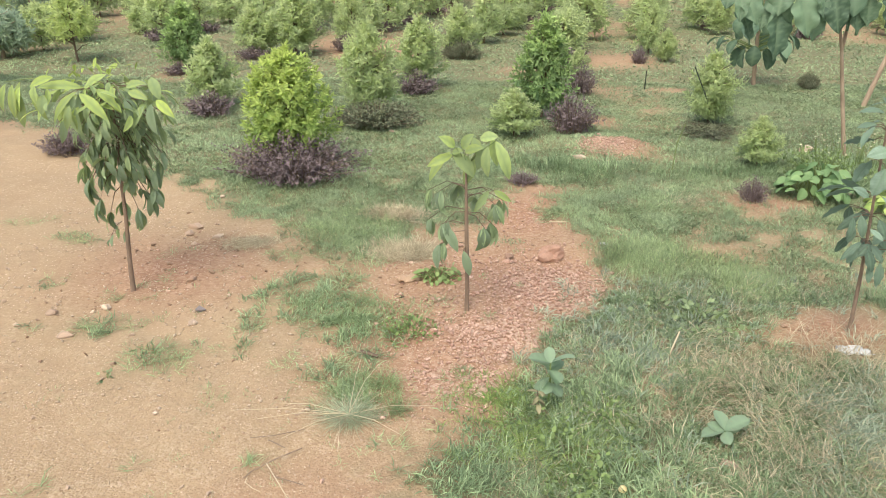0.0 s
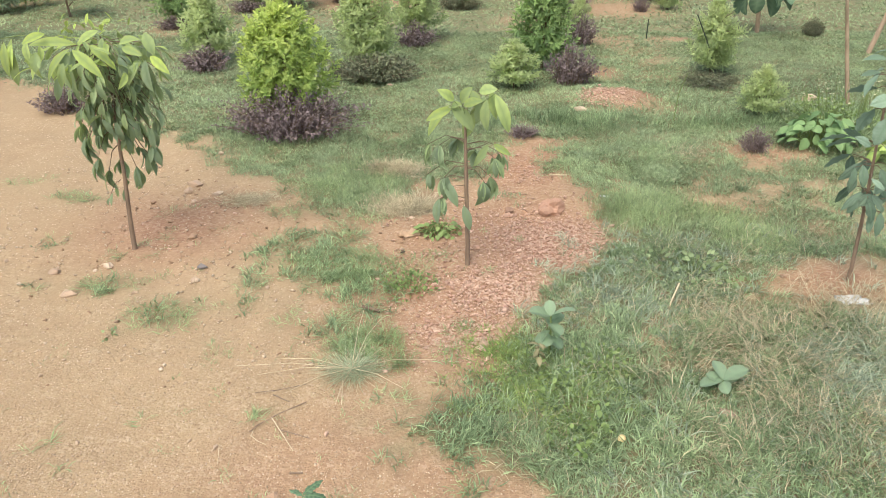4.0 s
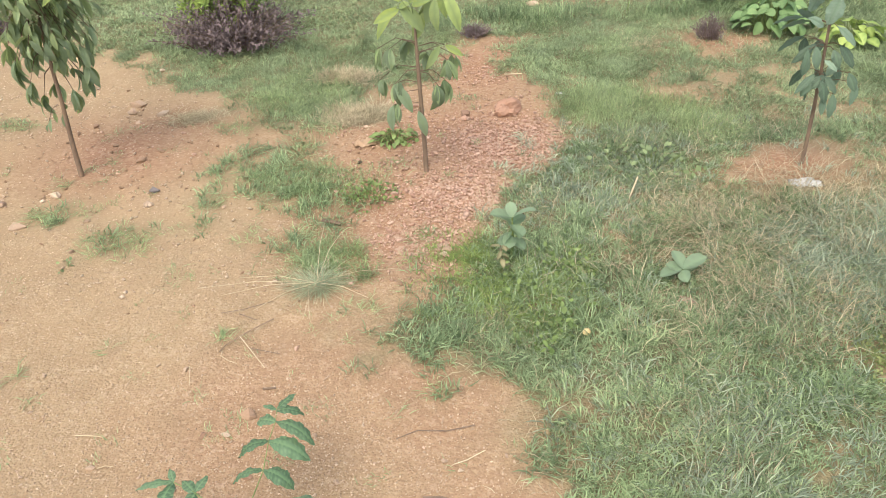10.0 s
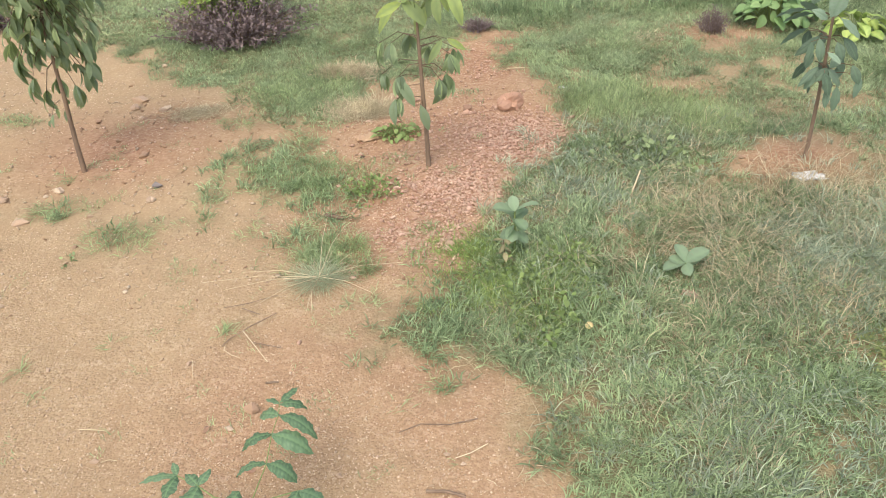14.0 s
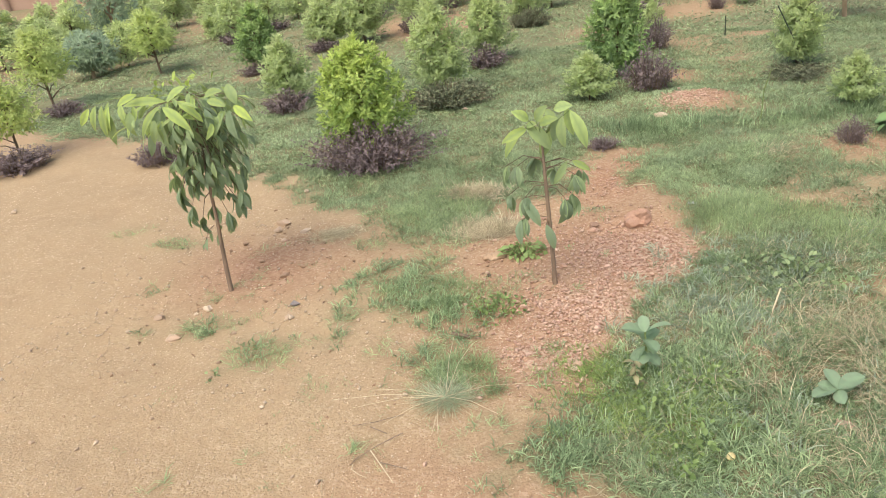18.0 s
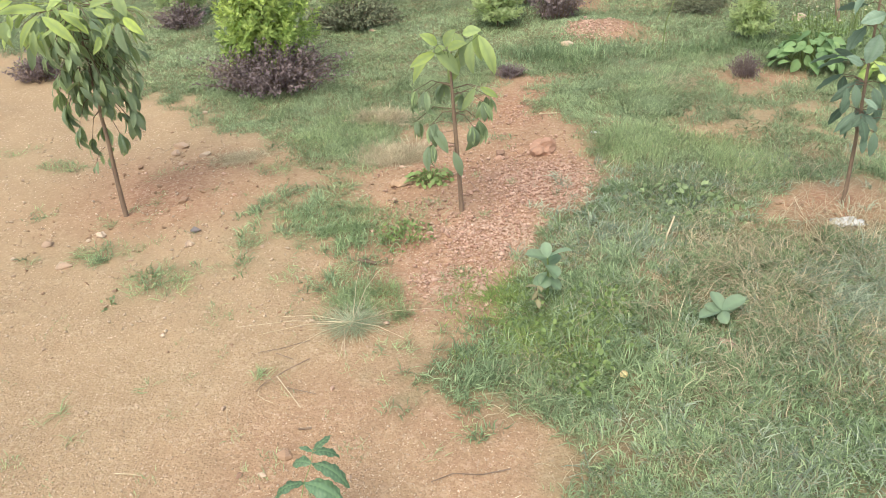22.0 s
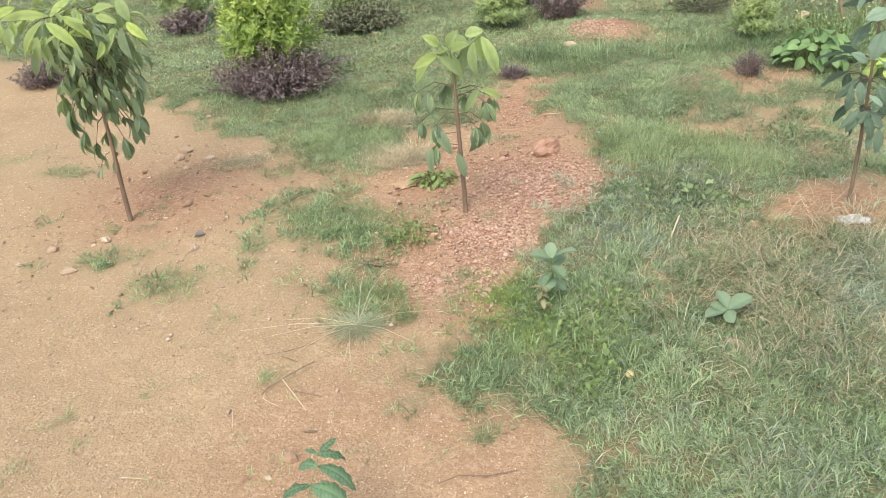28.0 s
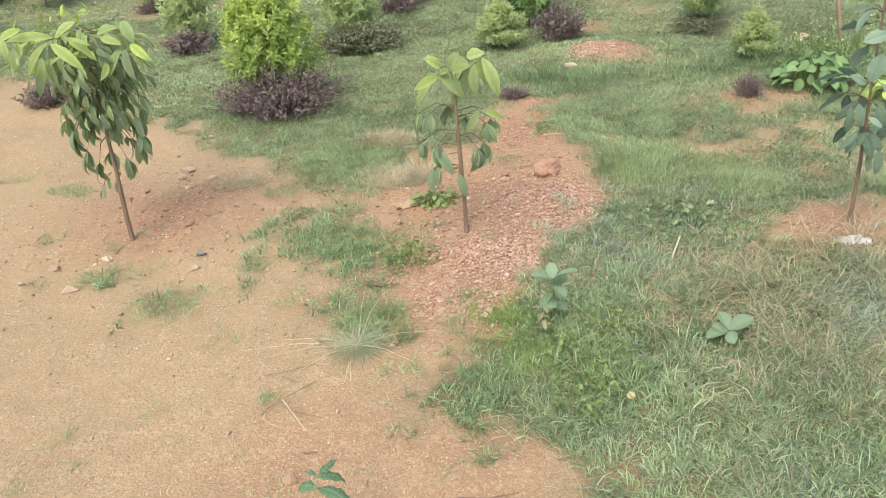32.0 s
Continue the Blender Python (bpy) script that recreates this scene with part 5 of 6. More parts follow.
def near_plant():
    """The low plant just before the camera, with paired arching ribbed leaves along its shoots."""
    r = np.random.default_rng(54)
    ob = put(thing("seedling", -0.45, 1.04, label="low seedling with paired ribbed green leaves on sandy soil", category="seedling"), -0.45, 1.04)
    base = np.array(ob.matrix_basis.translation)

    def arching(start, end, wide, droop=1.9, roll=0.0, tone=0.3):
        s, e = np.array(start) - base, np.array(end) - base
        d = e - s
        chord = float(np.linalg.norm(d))
        length = chord * (droop * 0.375) / math.sin(droop * 0.375)
        pitch = math.degrees(math.asin(d[2] / chord) + droop * 0.375)
        me = ribbed_leaf("leaf", length, wide * 0.98, droop * 0.75, M_NEAR_LEAF, tone + r.normal(0, 0.1), max(5, round(length * 90)), 0.07, 0.07, -0.3)
        part("leaf", me, ob, m=leaf_pose(s, math.degrees(math.atan2(d[1], d[0])), pitch, 1.0, roll + r.normal(0, 6)))

    def shoot(name, pts, rad):
        part(name, smooth(mesh(name, *tube([np.array(p) - base for p in pts], [rad * (1 - 0.13 * i) for i in range(len(pts))], 6), M_STEM)), ob)

    shoot("stem", [(-0.45, 1.04, -0.03), (-0.45, 1.045, 0.08), (-0.44, 1.06, 0.17)], 0.005)
    shoot("shoot", [(-0.44, 1.06, 0.17), (-0.412, 1.148, 0.20), (-0.405, 1.212, 0.225), (-0.392, 1.253, 0.245), (-0.39, 1.29, 0.258)], 0.0017)
    shoot("shoot", [(-0.44, 1.06, 0.17), (-0.515, 1.063, 0.20), (-0.56, 1.095, 0.205), (-0.614, 1.129, 0.20)], 0.0022)
    shoot("shoot", [(-0.44, 1.06, 0.17), (-0.39, 1.05, 0.20), (-0.33, 1.067, 0.20)], 0.002)
    arching((-0.412, 1.148, 0.20), (-0.335, 1.118, 0.175), 0.046, 2.4, -6)
    arching((-0.412, 1.148, 0.20), (-0.485, 1.150, 0.178), 0.030, 2.3, 6)
    arching((-0.405, 1.212, 0.225), (-0.310, 1.170, 0.195), 0.054, 2.3, -4)
    arching((-0.405, 1.212, 0.225), (-0.480, 1.203, 0.195), 0.036, 2.4, 6)
    arching((-0.390, 1.253, 0.245), (-0.292, 1.214, 0.215), 0.042, 2.3, -6)
    arching((-0.390, 1.253, 0.245), (-0.446, 1.270, 0.222), 0.036, 2.4, 8)
    arching((-0.392, 1.278, 0.255), (-0.325, 1.285, 0.24), 0.032, 2.3, -4)
    arching((-0.392, 1.282, 0.255), (-0.350, 1.325, 0.268), 0.026, 0.9, -10)
    arching((-0.392, 1.282, 0.255), (-0.425, 1.31, 0.25), 0.020, 1.2, 10)
    arching((-0.614, 1.129, 0.20), (-0.640, 1.070, 0.19), 0.042, 1.5, 10, 0.2)
    arching((-0.556, 1.092, 0.205), (-0.578, 1.020, 0.19), 0.062, 1.3, 8, 0.1)
    arching((-0.556, 1.092, 0.205), (-0.592, 1.130, 0.205), 0.028, 1.2, 0, 0.4)
    arching((-0.556, 1.092, 0.205), (-0.535, 1.138, 0.205), 0.022, 1.2, 0, 0.5)
    arching((-0.462, 1.076, 0.20), (-0.495, 1.015, 0.19), 0.058, 1.4, 0, 0.15)
    arching((-0.40, 1.052, 0.20), (-0.40, 0.99, 0.185), 0.05, 1.4, 0, 0.3)
    arching((-0.33, 1.067, 0.20), (-0.345, 1.005, 0.19), 0.048, 1.4, 0, 0.2)
    arching((-0.33, 1.067, 0.20), (-0.26, 1.05, 0.19), 0.04, 1.6, -15, 0.25)
    arching((-0.614, 1.129, 0.20), (-0.70, 1.125, 0.195), 0.026, 1.3, 15, 0.8)
    arching((-0.614, 1.129, 0.20), (-0.63, 1.165, 0.205), 0.018, 1.0, 0, 0.8)
    return ob


near_plant()


def milkweed(x, y, high, rows, turn, label):
    r = np.random.default_rng(int(100 * x) + 7)
    ob = put(thing("milkweed", x, y, label=label, category="weed"), x, y, turn)
    big = [leaf_mesh("leaf", 0.082 * s, 0.056 * s, 0.5, 0.25, M_MILK_LEAF, t, widest=0.52, n=7, tip=0.6) for s, t in ((1.0, 0.4), (1.1, 0.6))]
    part("stem", smooth(mesh("stem", *tube([(0, 0, -0.03), (0.004, 0, high * 0.5), (0, 0.004, high)], [0.005, 0.0045, 0.003], 7), M_STEM)), ob)
    for h, a, p, s in rows:
        set_leaf(ob, big, r, (0.0, 0, high * h), a + r.normal(0, 14), p + r.normal(0, 12), s * r.uniform(0.75, 1.2), r.normal(0, 22))
    return ob


milkweed(0.295, 2.2, 0.19, ((1, 200, 35, .8), (1, 350, 35, .9), (1, 100, 55, .7), (.8, 270, 15, .9), (.75, 60, 20, .9), (.55, 320, 5, .9), (.5, 150, 10, .7), (.35, 20, 0, .6), (.9, 130, 20, .9), (.7, 225, 5, .95), (.85, 310, 20, .95), (.6, 250, -5, .9), (.92, 30, 30, .8)), 0,
         "grey-green broad-leaved weed rising from the grass")
milkweed(0.86, 2.02, 0.05, ((1, 85, 50, .9), (1, 195, 15, .95), (1, 345, 25, .9), (.9, 275, 15, .8), (.8, 140, 25, .8), (.7, 30, 20, .9)), 0,
         "low grey-green broad-leaved weed among dry grass")


def creeper(x, y, half, high, count, material, seed, label, length=0.085):
    r = np.random.default_rng(seed)
    ob = put(thing("creeper", x, y, label=label, category="weed"), x, y)
    kinds = [leaf_mesh("leaf", length * s, length * 0.75 * s, 0.8, 0.2, material, t, widest=0.38, n=6) for s, t in ((1.0, 0.4), (0.85, 0.7), (1.1, 0.2))]
    pieces = []
    for k in range(count):
        a, q = k * 2.4, math.sqrt((k + 0.5) / count)
        e = np.array([half * q * math.cos(a), half * q * math.sin(a) * 0.8, high * (1 - 0.65 * q * q) * r.uniform(0.8, 1.1)])
        pieces.append(tube([(e[0] * 0.4, e[1] * 0.4, -0.01), (e[0] * 0.8, e[1] * 0.8, e[2] * 0.8), e], [0.003, 0.0025, 0.002], 4))
        set_leaf(ob, kinds, r, e, math.degrees(a) + r.normal(0, 25), r.uniform(-38, 22), r.uniform(0.8, 1.2), r.normal(0, 22))
    part("stem_mass", smooth(mesh("stem_mass", *join(pieces), M_STEM)), ob)
    return ob


creeper(2.2, 4.5, 0.21, 0.2, 70, M_CREEP_LEAF, 61, "clump of broad bright green leaves in the grass")
creeper(2.55, 4.22, 0.15, 0.14, 30, M_LIME_LEAF, 62, "clump of yellow-green leaves in the grass", 0.09)
creeper(-0.14, 3.22, 0.11, 0.045, 54, M_WEED, 63, "small leafy weed at the foot of a sapling", 0.034)


# ---------------------------------------------------------------- trees with very large leaves
def teak(x, y, trunks, leaves, seed, label, low=0.55, reach=0.18):
    r = np.random.default_rng(seed)
    ob = put(thing("teak_tree", x, y, label=label, category="tree", group="large-leaved trees"), x, y)
    kinds = [leaf_mesh("leaf", 0.27 * s, 0.18 * s, 1.1, 0.18, M_TEAK_LEAF, t, widest=0.45, n=9, wave=0.012) for s, t in ((1.0, 0.3), (0.85, 0.55), (1.1, 0.1))]
    for pts, rad in trunks:
        part("trunk", smooth(mesh("trunk", *tube(pts, [rad, rad * 0.85, rad * 0.7, rad * 0.5][:len(pts)], 9), M_BARK_GREY)), ob, "slim pale brown trunk")
        for k in range(leaves):
            s = r.uniform(low, 1.0)
            c = along(pts, min(s, 0.999))
            a = k * 137.5 + r.normal(0, 20)
            q = np.array([math.cos(math.radians(a)), math.sin(math.radians(a)), 0.4]) * r.uniform(0.08, reach)
            tw = part("twig", smooth(mesh("twig", *tube([c, c + q * 0.6, c + q], [0.006, 0.005, 0.004], 5), M_STEM)), ob)
            set_leaf(tw, kinds, r, c + q, a, r.uniform(-65, 5), r.uniform(0.6, 1.0), r.normal(0, 15))
    return ob


def overhang(ob, seed):
    """A side branch high up, from which huge leaves hang: x, z at both ends, width, youth."""
    r = np.random.default_rng(seed)
    branch = part("branch", smooth(mesh("branch", *tube([(-0.34, 0, 1.24), (-0.55, -0.06, 1.3), (-0.85, -0.12, 1.3), (-1.1, -0.14, 1.24)], [0.012, 0.011, 0.009, 0.006], 7), M_BARK_GREY)), ob)
    for x0, z0, x1, z1, w, y_ in ((-0.98, 1.18, -0.87, 0.96, 0.17, 0.7), (-0.81, 1.18, -0.63, 0.94, 0.2, 0.7), (-0.62, 1.16, -0.55, 0.89, 0.19, 0.65), (-0.50, 1.10, -0.49, 0.86, 0.16, 0.4),
                                  (-0.74, 1.04, -0.73, 0.73, 0.18, 0.0), (-0.94, 1.04, -0.87, 0.82, 0.09, 0.05), (-1.0, 1.16, -1.0, 0.98, 0.10, 0.95), (-0.83, 1.08, -0.84, 0.92, 0.09, 0.95),
                                  (-0.42, 1.18, -0.36, 0.92, 0.16, 0.1), (-0.33, 1.14, -0.27, 0.93, 0.13, 0.15), (-0.25, 1.15, -0.20, 0.90, 0.16, 0.15), (-0.15, 1.15, -0.15, 0.96, 0.14, 0.2),
                                  (-0.07, 1.18, -0.06, 0.96, 0.14, 0.1), (-0.48, 1.20, -0.46, 1.0, 0.15, 0.3), (-0.72, 1.20, -0.75, 1.02, 0.16, 0.6), (-1.05, 1.2, -1.09, 1.06, 0.13, 0.5)):
        y = -0.13 + r.normal(0, 0.06)
        s = (x0 + 1.1) / 0.76
        c = np.array([x0, -0.12 + 0.1 * min(1, max(0, s)), 1.3 - 0.02 * s]) if x0 < -0.34 else np.array([x0 * 0.5 - 0.1, 0, 1.28])
        tw = part("twig", smooth(mesh("twig", *tube([c, ((c[0] + x0) / 2, y * 0.7, (c[2] + z0) / 2 + 0.03), (x0, y, z0)], [0.006, 0.005, 0.004], 5), M_STEM)), branch)
        m, length = span_pose((x0, y, z0), (x1, y - 0.05, z1), (r.normal(0, 0.3), -0.8, 0.6), 0.7)
        part("leaf", ribbed_leaf("leaf", length, w, 0.7, M_TEAK_LEAF, y_, 7, 0.008, 0.09, 0.12, 0.36, 18), ob, m=m)


overhang(teak(2.787, 5.385, [([(0, 0, -0.05), (-0.11, 0, 0.4), (-0.2, 0, 0.78), (-0.34, 0, 1.25)], 0.0165), ([(-0.2, 0, 0.78), (-0.18, 0.02, 1.0), (-0.16, 0.0, 1.25), (-0.15, 0.0, 1.5)], 0.0125)], 6, 71,
              "young tree with pale forked trunk and huge drooping leaves", 0.95), 74)
teak(2.99, 7.95, [([(0, 0, -0.05), (-0.03, 0, 0.3), (-0.05, 0, 0.6), (-0.03, 0, 0.95)], 0.024)], 46, 72, "young tree with stout trunk hung with huge dark leaves", 0.3, 0.40)
teak(3.67, 7.02, [([(0, 0, -0.05), (0.12, 0, 0.45), (0.24, 0, 0.85), (0.3, 0, 1.3)], 0.024)], 10, 73, "young pale-trunked tree with a few huge leaves overhead", 0.8)


def bluish_tree(x, y, high, half, seed, label):
    ob = put(thing("tree", x, y, label=label, category="tree"), x, y)
    part("trunk", stems_mesh("trunk", 16, half, high * 0.95, 0.025, M_BARK_GREY, seed, high * 0.12), ob)
    part("crown", crown_mesh("crown", 300, 8, 0.10, 0.3, half, high * 0.22, high, M_BLUE_LEAF, seed, 0.3, -0.2), ob)
    return ob


bluish_tree(-6.17, 10.7, 1.45, 0.42, 81, "slim tree with bluish green drooping foliage")
bluish_tree(-5.68, 9.05, 0.55, 0.34, 82, "bushy bluish green plant beside pale shrubs")
bluish_tree(-7.35, 13.0, 1.5, 0.4, 83, "slim tree with bluish green drooping foliage far off")


# ---------------------------------------------------------------- the far wall
def wall_far():
    ob = thing("wall_west", 0, 0, label="long brown plastered compound wall behind the plantation", category="wall", kind="structure")
    a, b, high, thick = Vector((-34, 21.5, 0)), Vector((16, 20.5, 0)), 2.3, 0.23
    d = (b - a).normalized()
    n = Vector((-d.y, d.x, 0)) * thick
    bm = bmesh.new()
    vs = [bm.verts.new(p + Vector((0, 0, z))) for z in (-0.1, high) for p in (a, b, b + n, a + n)]
    for f in ((0, 1, 5, 4), (1, 2, 6, 5), (2, 3, 7, 6), (3, 0, 4, 7), (4, 5, 6, 7)):
        bm.faces.new([vs[i] for i in f])
    me = bpy.data.meshes.new("panel")
    bm.to_mesh(me)
    bm.free()
    me.materials.append(M_PLASTER)
    part("panel", me, ob)
    for k in range(17):
        c = a + (b - a) * (k / 16)
        V, F = tube([(0, 0, -0.1), (0, 0, high + 0.05)], [0.2, 0.2], 4)
        part("pillar", mesh("pillar", V, F, M_PLASTER), ob, m=pose(c.x, c.y, 0, 0, 0, 45))
    return ob


wall_far()


# ---------------------------------------------------------------- stones, gravel and litter
def rock_mesh(name, seed, material, squash=0.55, sub=2, rough=0.42):
    """A broken stone: the hull of scattered points, flat-faced, a little worn."""
    r = np.random.default_rng(int(seed) + 300)
    bm = bmesh.new()
    if sub > 2:
        bmesh.ops.create_icosphere(bm, subdivisions=sub, radius=0.5)
        off = Vector((seed * 3.7, seed * 1.3, seed * 2.1))
        for v in bm.verts:
            k = 1 + rough * noise.noise(v.co * 1.6 + off) * 2 + rough * 0.7 * noise.noise(v.co * 5 + off) + rough * 0.3 * noise.noise(v.co * 11 + off)
            k = min(k, 1.15)
            v.co = Vector((v.co.x * k, v.co.y * k * 0.8, v.co.z * k * squash))
    else:
        P = r.normal(0, 1, (15, 3))
        P *= (0.5 * r.uniform(0.75, 1.1, 15) / np.linalg.norm(P, axis=1))[:, None]
        for x, y, z in P * [1.0, 0.72, squash]:
            bm.verts.new((x, y, z))
        bmesh.ops.convex_hull(bm, input=bm.verts)
        bmesh.ops.delete(bm, geom=[v for v in bm.verts if not v.link_faces], context="VERTS")
    me = bpy.data.meshes.new(name)
    bm.to_mesh(me)
    bm.free()
    me.materials.append(material)
    return me


ROCKS = {m.name: [rock_mesh("stone", s, m, 0.5, 2 if s < 3 else 1, 0.5) for s in (1, 2, 3, 4)] for m in (M_STONE, M_STONE_RED, M_STONE_DARK, M_STONE_PALE, M_CHIP, M_CLOD_DARK, M_CLOD, M_BOULDER)}


def stone(x, y, size, material, label, turn=0.0, kind_=0, sink=0.12):
    ob = new("stone", ROCKS[material.name][kind_ % 4])
    ob.matrix_basis = pose(x, y, float(height_at(x, y)) + size * (0.22 - sink), 0, 0, turn) @ Matrix.Scale(size, 4)
    return tagged(ob, label, "stone", "stones on the ground")


boulder = new("stone", rock_mesh("stone", 8, M_BOULDER, 0.85, 3, 0.42))
boulder.matrix_basis = pose(0.428, 3.47, float(height_at(0.428, 3.47)) + 0.03, 0, 0, 20) @ Matrix.Diagonal((0.13, 0.11, 0.115, 1))
tagged(boulder, "rough reddish brown stone lying on gravel", "stone", "stones on the ground")
stone(0.215, 3.49, 0.085, M_STONE_RED, "flat reddish stone lying on red soil", 70, 2)
stone(-1.17, 2.84, 0.06, M_STONE_DARK, "dark grey angular stone on pale soil", 0, 3, 0.05)
stone(-1.159, 2.725, 0.05, M_STONE_PALE, "small pale stone on sandy soil", 30, 0)
stone(-1.52, 3.79, 0.1, M_STONE, "tan stone half sunk in sand", 10, 1)
stone(-1.34, 3.67, 0.06, M_STONE_PALE, "small pale stone on sandy soil", 80, 2)
stone(-1.82, 2.81, 0.065, M_STONE, "tan stone half sunk in sand", 50, 0)
stone(0.847, 1.9, 0.12, M_STONE, "flat greyish pink stone sunk in the turf", 35, 0, 0.3)
stone(-1.676, 2.63, 0.09, M_STONE, "flat tan stone half sunk in sand", 15, 3, 0.2)
stone(-1.62, 2.885, 0.06, M_STONE_PALE, "small pale stone on sandy soil", 0, 1)
stone(-1.915, 2.69, 0.04, M_STONE_PALE, "small pale stone on sandy soil", 0, 2)
stone(0.057, 2.263, 0.04, M_STONE_PALE, "pale rounded pebble on red soil", 0, 0)
stone(-0.14, 2.71, 0.034, M_CHIP, "pinkish pebble on red soil", 40, 1)
stone(0.13, 2.665, 0.028, M_CHIP, "pinkish pebble on red soil", 0, 2)
stone(0.843, 1.9, 0.10, M_STONE, "flat grey stone sunk among grass", 35, 3, 0.3)
stone(-0.54, 1.52, 0.062, M_CLOD, "round brown stone on sandy soil", 0, 0)
stone(-0.60, 1.45, 0.032, M_STONE_PALE, "small pale stone on sandy soil", 0, 1)
stone(0.009, 1.304, 0.024, M_STONE_PALE, "tiny white pebble on sandy soil", 0, 2, 0.0)
stone(0.05, 1.27, 0.02, M_STONE_PALE, "tiny white pebble on sandy soil", 0, 3, 0.0)
stone(-3.58, 4.31, 0.07, M_STONE_PALE, "small pale stone on sandy soil", 0, 0)
stone(0.80, 5.18, 0.10, M_STONE_PALE, "pale stone at the edge of a soil heap", 0, 1)
stone(-.62, 5.88, 0.07, M_STONE_PALE, "pale stone beside a clipped hedge", 0, 2)
stone(-1.514, 3.705, 0.075, M_STONE, "tan stone half sunk in sand", 0, 0, 0.1)
stone(-1.355, 3.642, 0.06, M_STONE_PALE, "small pale stone on sandy soil", 47, 1, 0.1)
stone(-1.668, 3.563, 0.053, M_CLOD, "brown clod of soil near a sapling", 94, 2, 0.1)
stone(-1.482, 3.3, 0.043, M_CLOD, "brown clod of soil near a sapling", 141, 3, 0.1)
stone(-1.244, 3.21, 0.046, M_CLOD, "brown clod of soil near a sapling", 188, 0, 0.1)
stone(-1.313, 3.141, 0.056, M_CLOD, "brown clod of soil near a sapling", 235, 1, 0.1)
stone(-1.168, 2.724, 0.055, M_STONE_PALE, "small pale stone on sandy soil", 282, 2, 0.1)
stone(-1.612, 2.872, 0.06, M_STONE_PALE, "small pale stone on sandy soil", 329, 3, 0.1)
stone(-1.44, 3.557, 0.045, M_STONE, "tan stone half sunk in sand", 16, 0, 0.1)
stone(-1.642, 4.028, 0.031, M_CLOD, "brown clod of soil near a sapling", 63, 1, 0.1)
stone(-1.733, 3.497, 0.037, M_CLOD, "brown clod of soil near a sapling", 110, 2, 0.1)
stone(-1.526, 4.302, 0.05, M_STONE_PALE, "small pale stone on sandy soil", 157, 3, 0.1)
stone(0.214, 3.437, 0.06, M_BOULDER, "rough reddish stone lying on gravel", 0, 0, 0.1)
stone(0.042, 2.678, 0.028, M_CHIP, "pinkish pebble on red soil", 67, 1, 0.1)
stone(0.155, 2.681, 0.035, M_CHIP, "pinkish pebble on red soil", 134, 2, 0.1)
stone(-0.127, 2.716, 0.028, M_CHIP, "pinkish pebble on red soil", 201, 3, 0.1)
stone(-0.146, 2.482, 0.035, M_CHIP, "pinkish pebble on red soil", 268, 0, 0.1)
stone(0.043, 3.034, 0.045, M_BOULDER, "rough reddish stone lying on gravel", 335, 1, 0.1)
stone(-0.295, 3.017, 0.03, M_CLOD_DARK, "dark crumb of soil beside a sapling", 42, 2, 0.1)
# a row of clods added in place of the thin dark crack along this bed
for cx_, cy_, cs_ in ((1.35, 2.79, 0.05), (1.38, 2.76, 0.035), (1.42, 2.75, 0.06), (1.46, 2.72, 0.04), (1.50, 2.68, 0.05), (1.53, 2.66, 0.03)):
    stone(cx_, cy_, 0.8 * cs_, M_CLOD, "soil clod standing in for a crack at a broken bed edge", cx_ * 900, int(cx_ * 100), 0.1)
stone(0.065, 2.292, 0.06, M_STONE, "tan stone half sunk in sand", 109, 3, 0.1)
stone(0.484, 3.106, 0.028, M_CHIP, "pinkish pebble on red soil", 176, 0, 0.1)
st_rng = np.random.default_rng(91)
n_st = 0
while n_st < 230:
    sx_, sy_ = st_rng.uniform(-2.6, 0.75), st_rng.uniform(1.2, 4.4)
    g_, r_, v_ = [float(v[0]) for v in cover_at(np.array([sx_]), np.array([sy_]))]
    want = max(0.25 * vnoise(sx_, sy_, 0.5, 17), v_, blob(sx_, sy_, (-1.4, 3.5, .4, .5)), blob(sx_, sy_, (-1.75, 2.75, .3, .2)))
    if g_ > 0.3 or st_rng.random() > want:
        continue
    stony = r_ > 0.4
    stone(sx_, sy_, 0.011 + 0.022 * st_rng.random() ** 2.5, (M_CHIP if st_rng.random() < 0.7 else M_STONE_RED) if stony else (M_STONE if st_rng.random() < 0.8 else M_STONE_PALE),
          "small pinkish stone on red gravel" if stony else "small tan stone on sandy soil", st_rng.uniform(0, 360), int(st_rng.integers(4)), 0.08)
    n_st += 1


def chips(name, count, box, size, material, keep, seed, label, rise=0.27):
    """Gravel too small to count, as stuff."""
    r = np.random.default_rng(seed)
    x, y = r.uniform(box[0], box[2], count), r.uniform(box[1], box[3], count)
    ok = r.random(count) < keep(x, y)
    x, y = x[ok], y[ok]
    N = len(x)
    base = np.array([(1, 0, 0), (-1, 0, 0), (0, 1, 0), (0, -1, 0), (0, 0, 0.7), (0, 0, -0.7)], float) * 0.5
    F = np.array([(0, 2, 4), (2, 1, 4), (1, 3, 4), (3, 0, 4), (2, 0, 5), (1, 2, 5), (3, 1, 5), (0, 3, 5)])
    a, b = r.uniform(0, 6.28, N), r.normal(0, 0.4, N)
    D = np.stack([np.cos(a), np.sin(a), b], -1)
    s = r.uniform(*size, N) * (0.7 + 0.6 * r.random(N) ** 3)
    V, FF = scatter(base, F, frames(D, roll=r.uniform(-0.6, 0.6, N)), np.stack([x, y, height_at(x, y) + s * rise], -1), np.stack([s * r.uniform(0.35, 0.9, N), s, s * 0.6], -1))
    V += r.normal(0, 0.0006, V.shape)
    tagged(new(name, mesh(name, V, FF, material)), label, "gravel", kind="stuff")


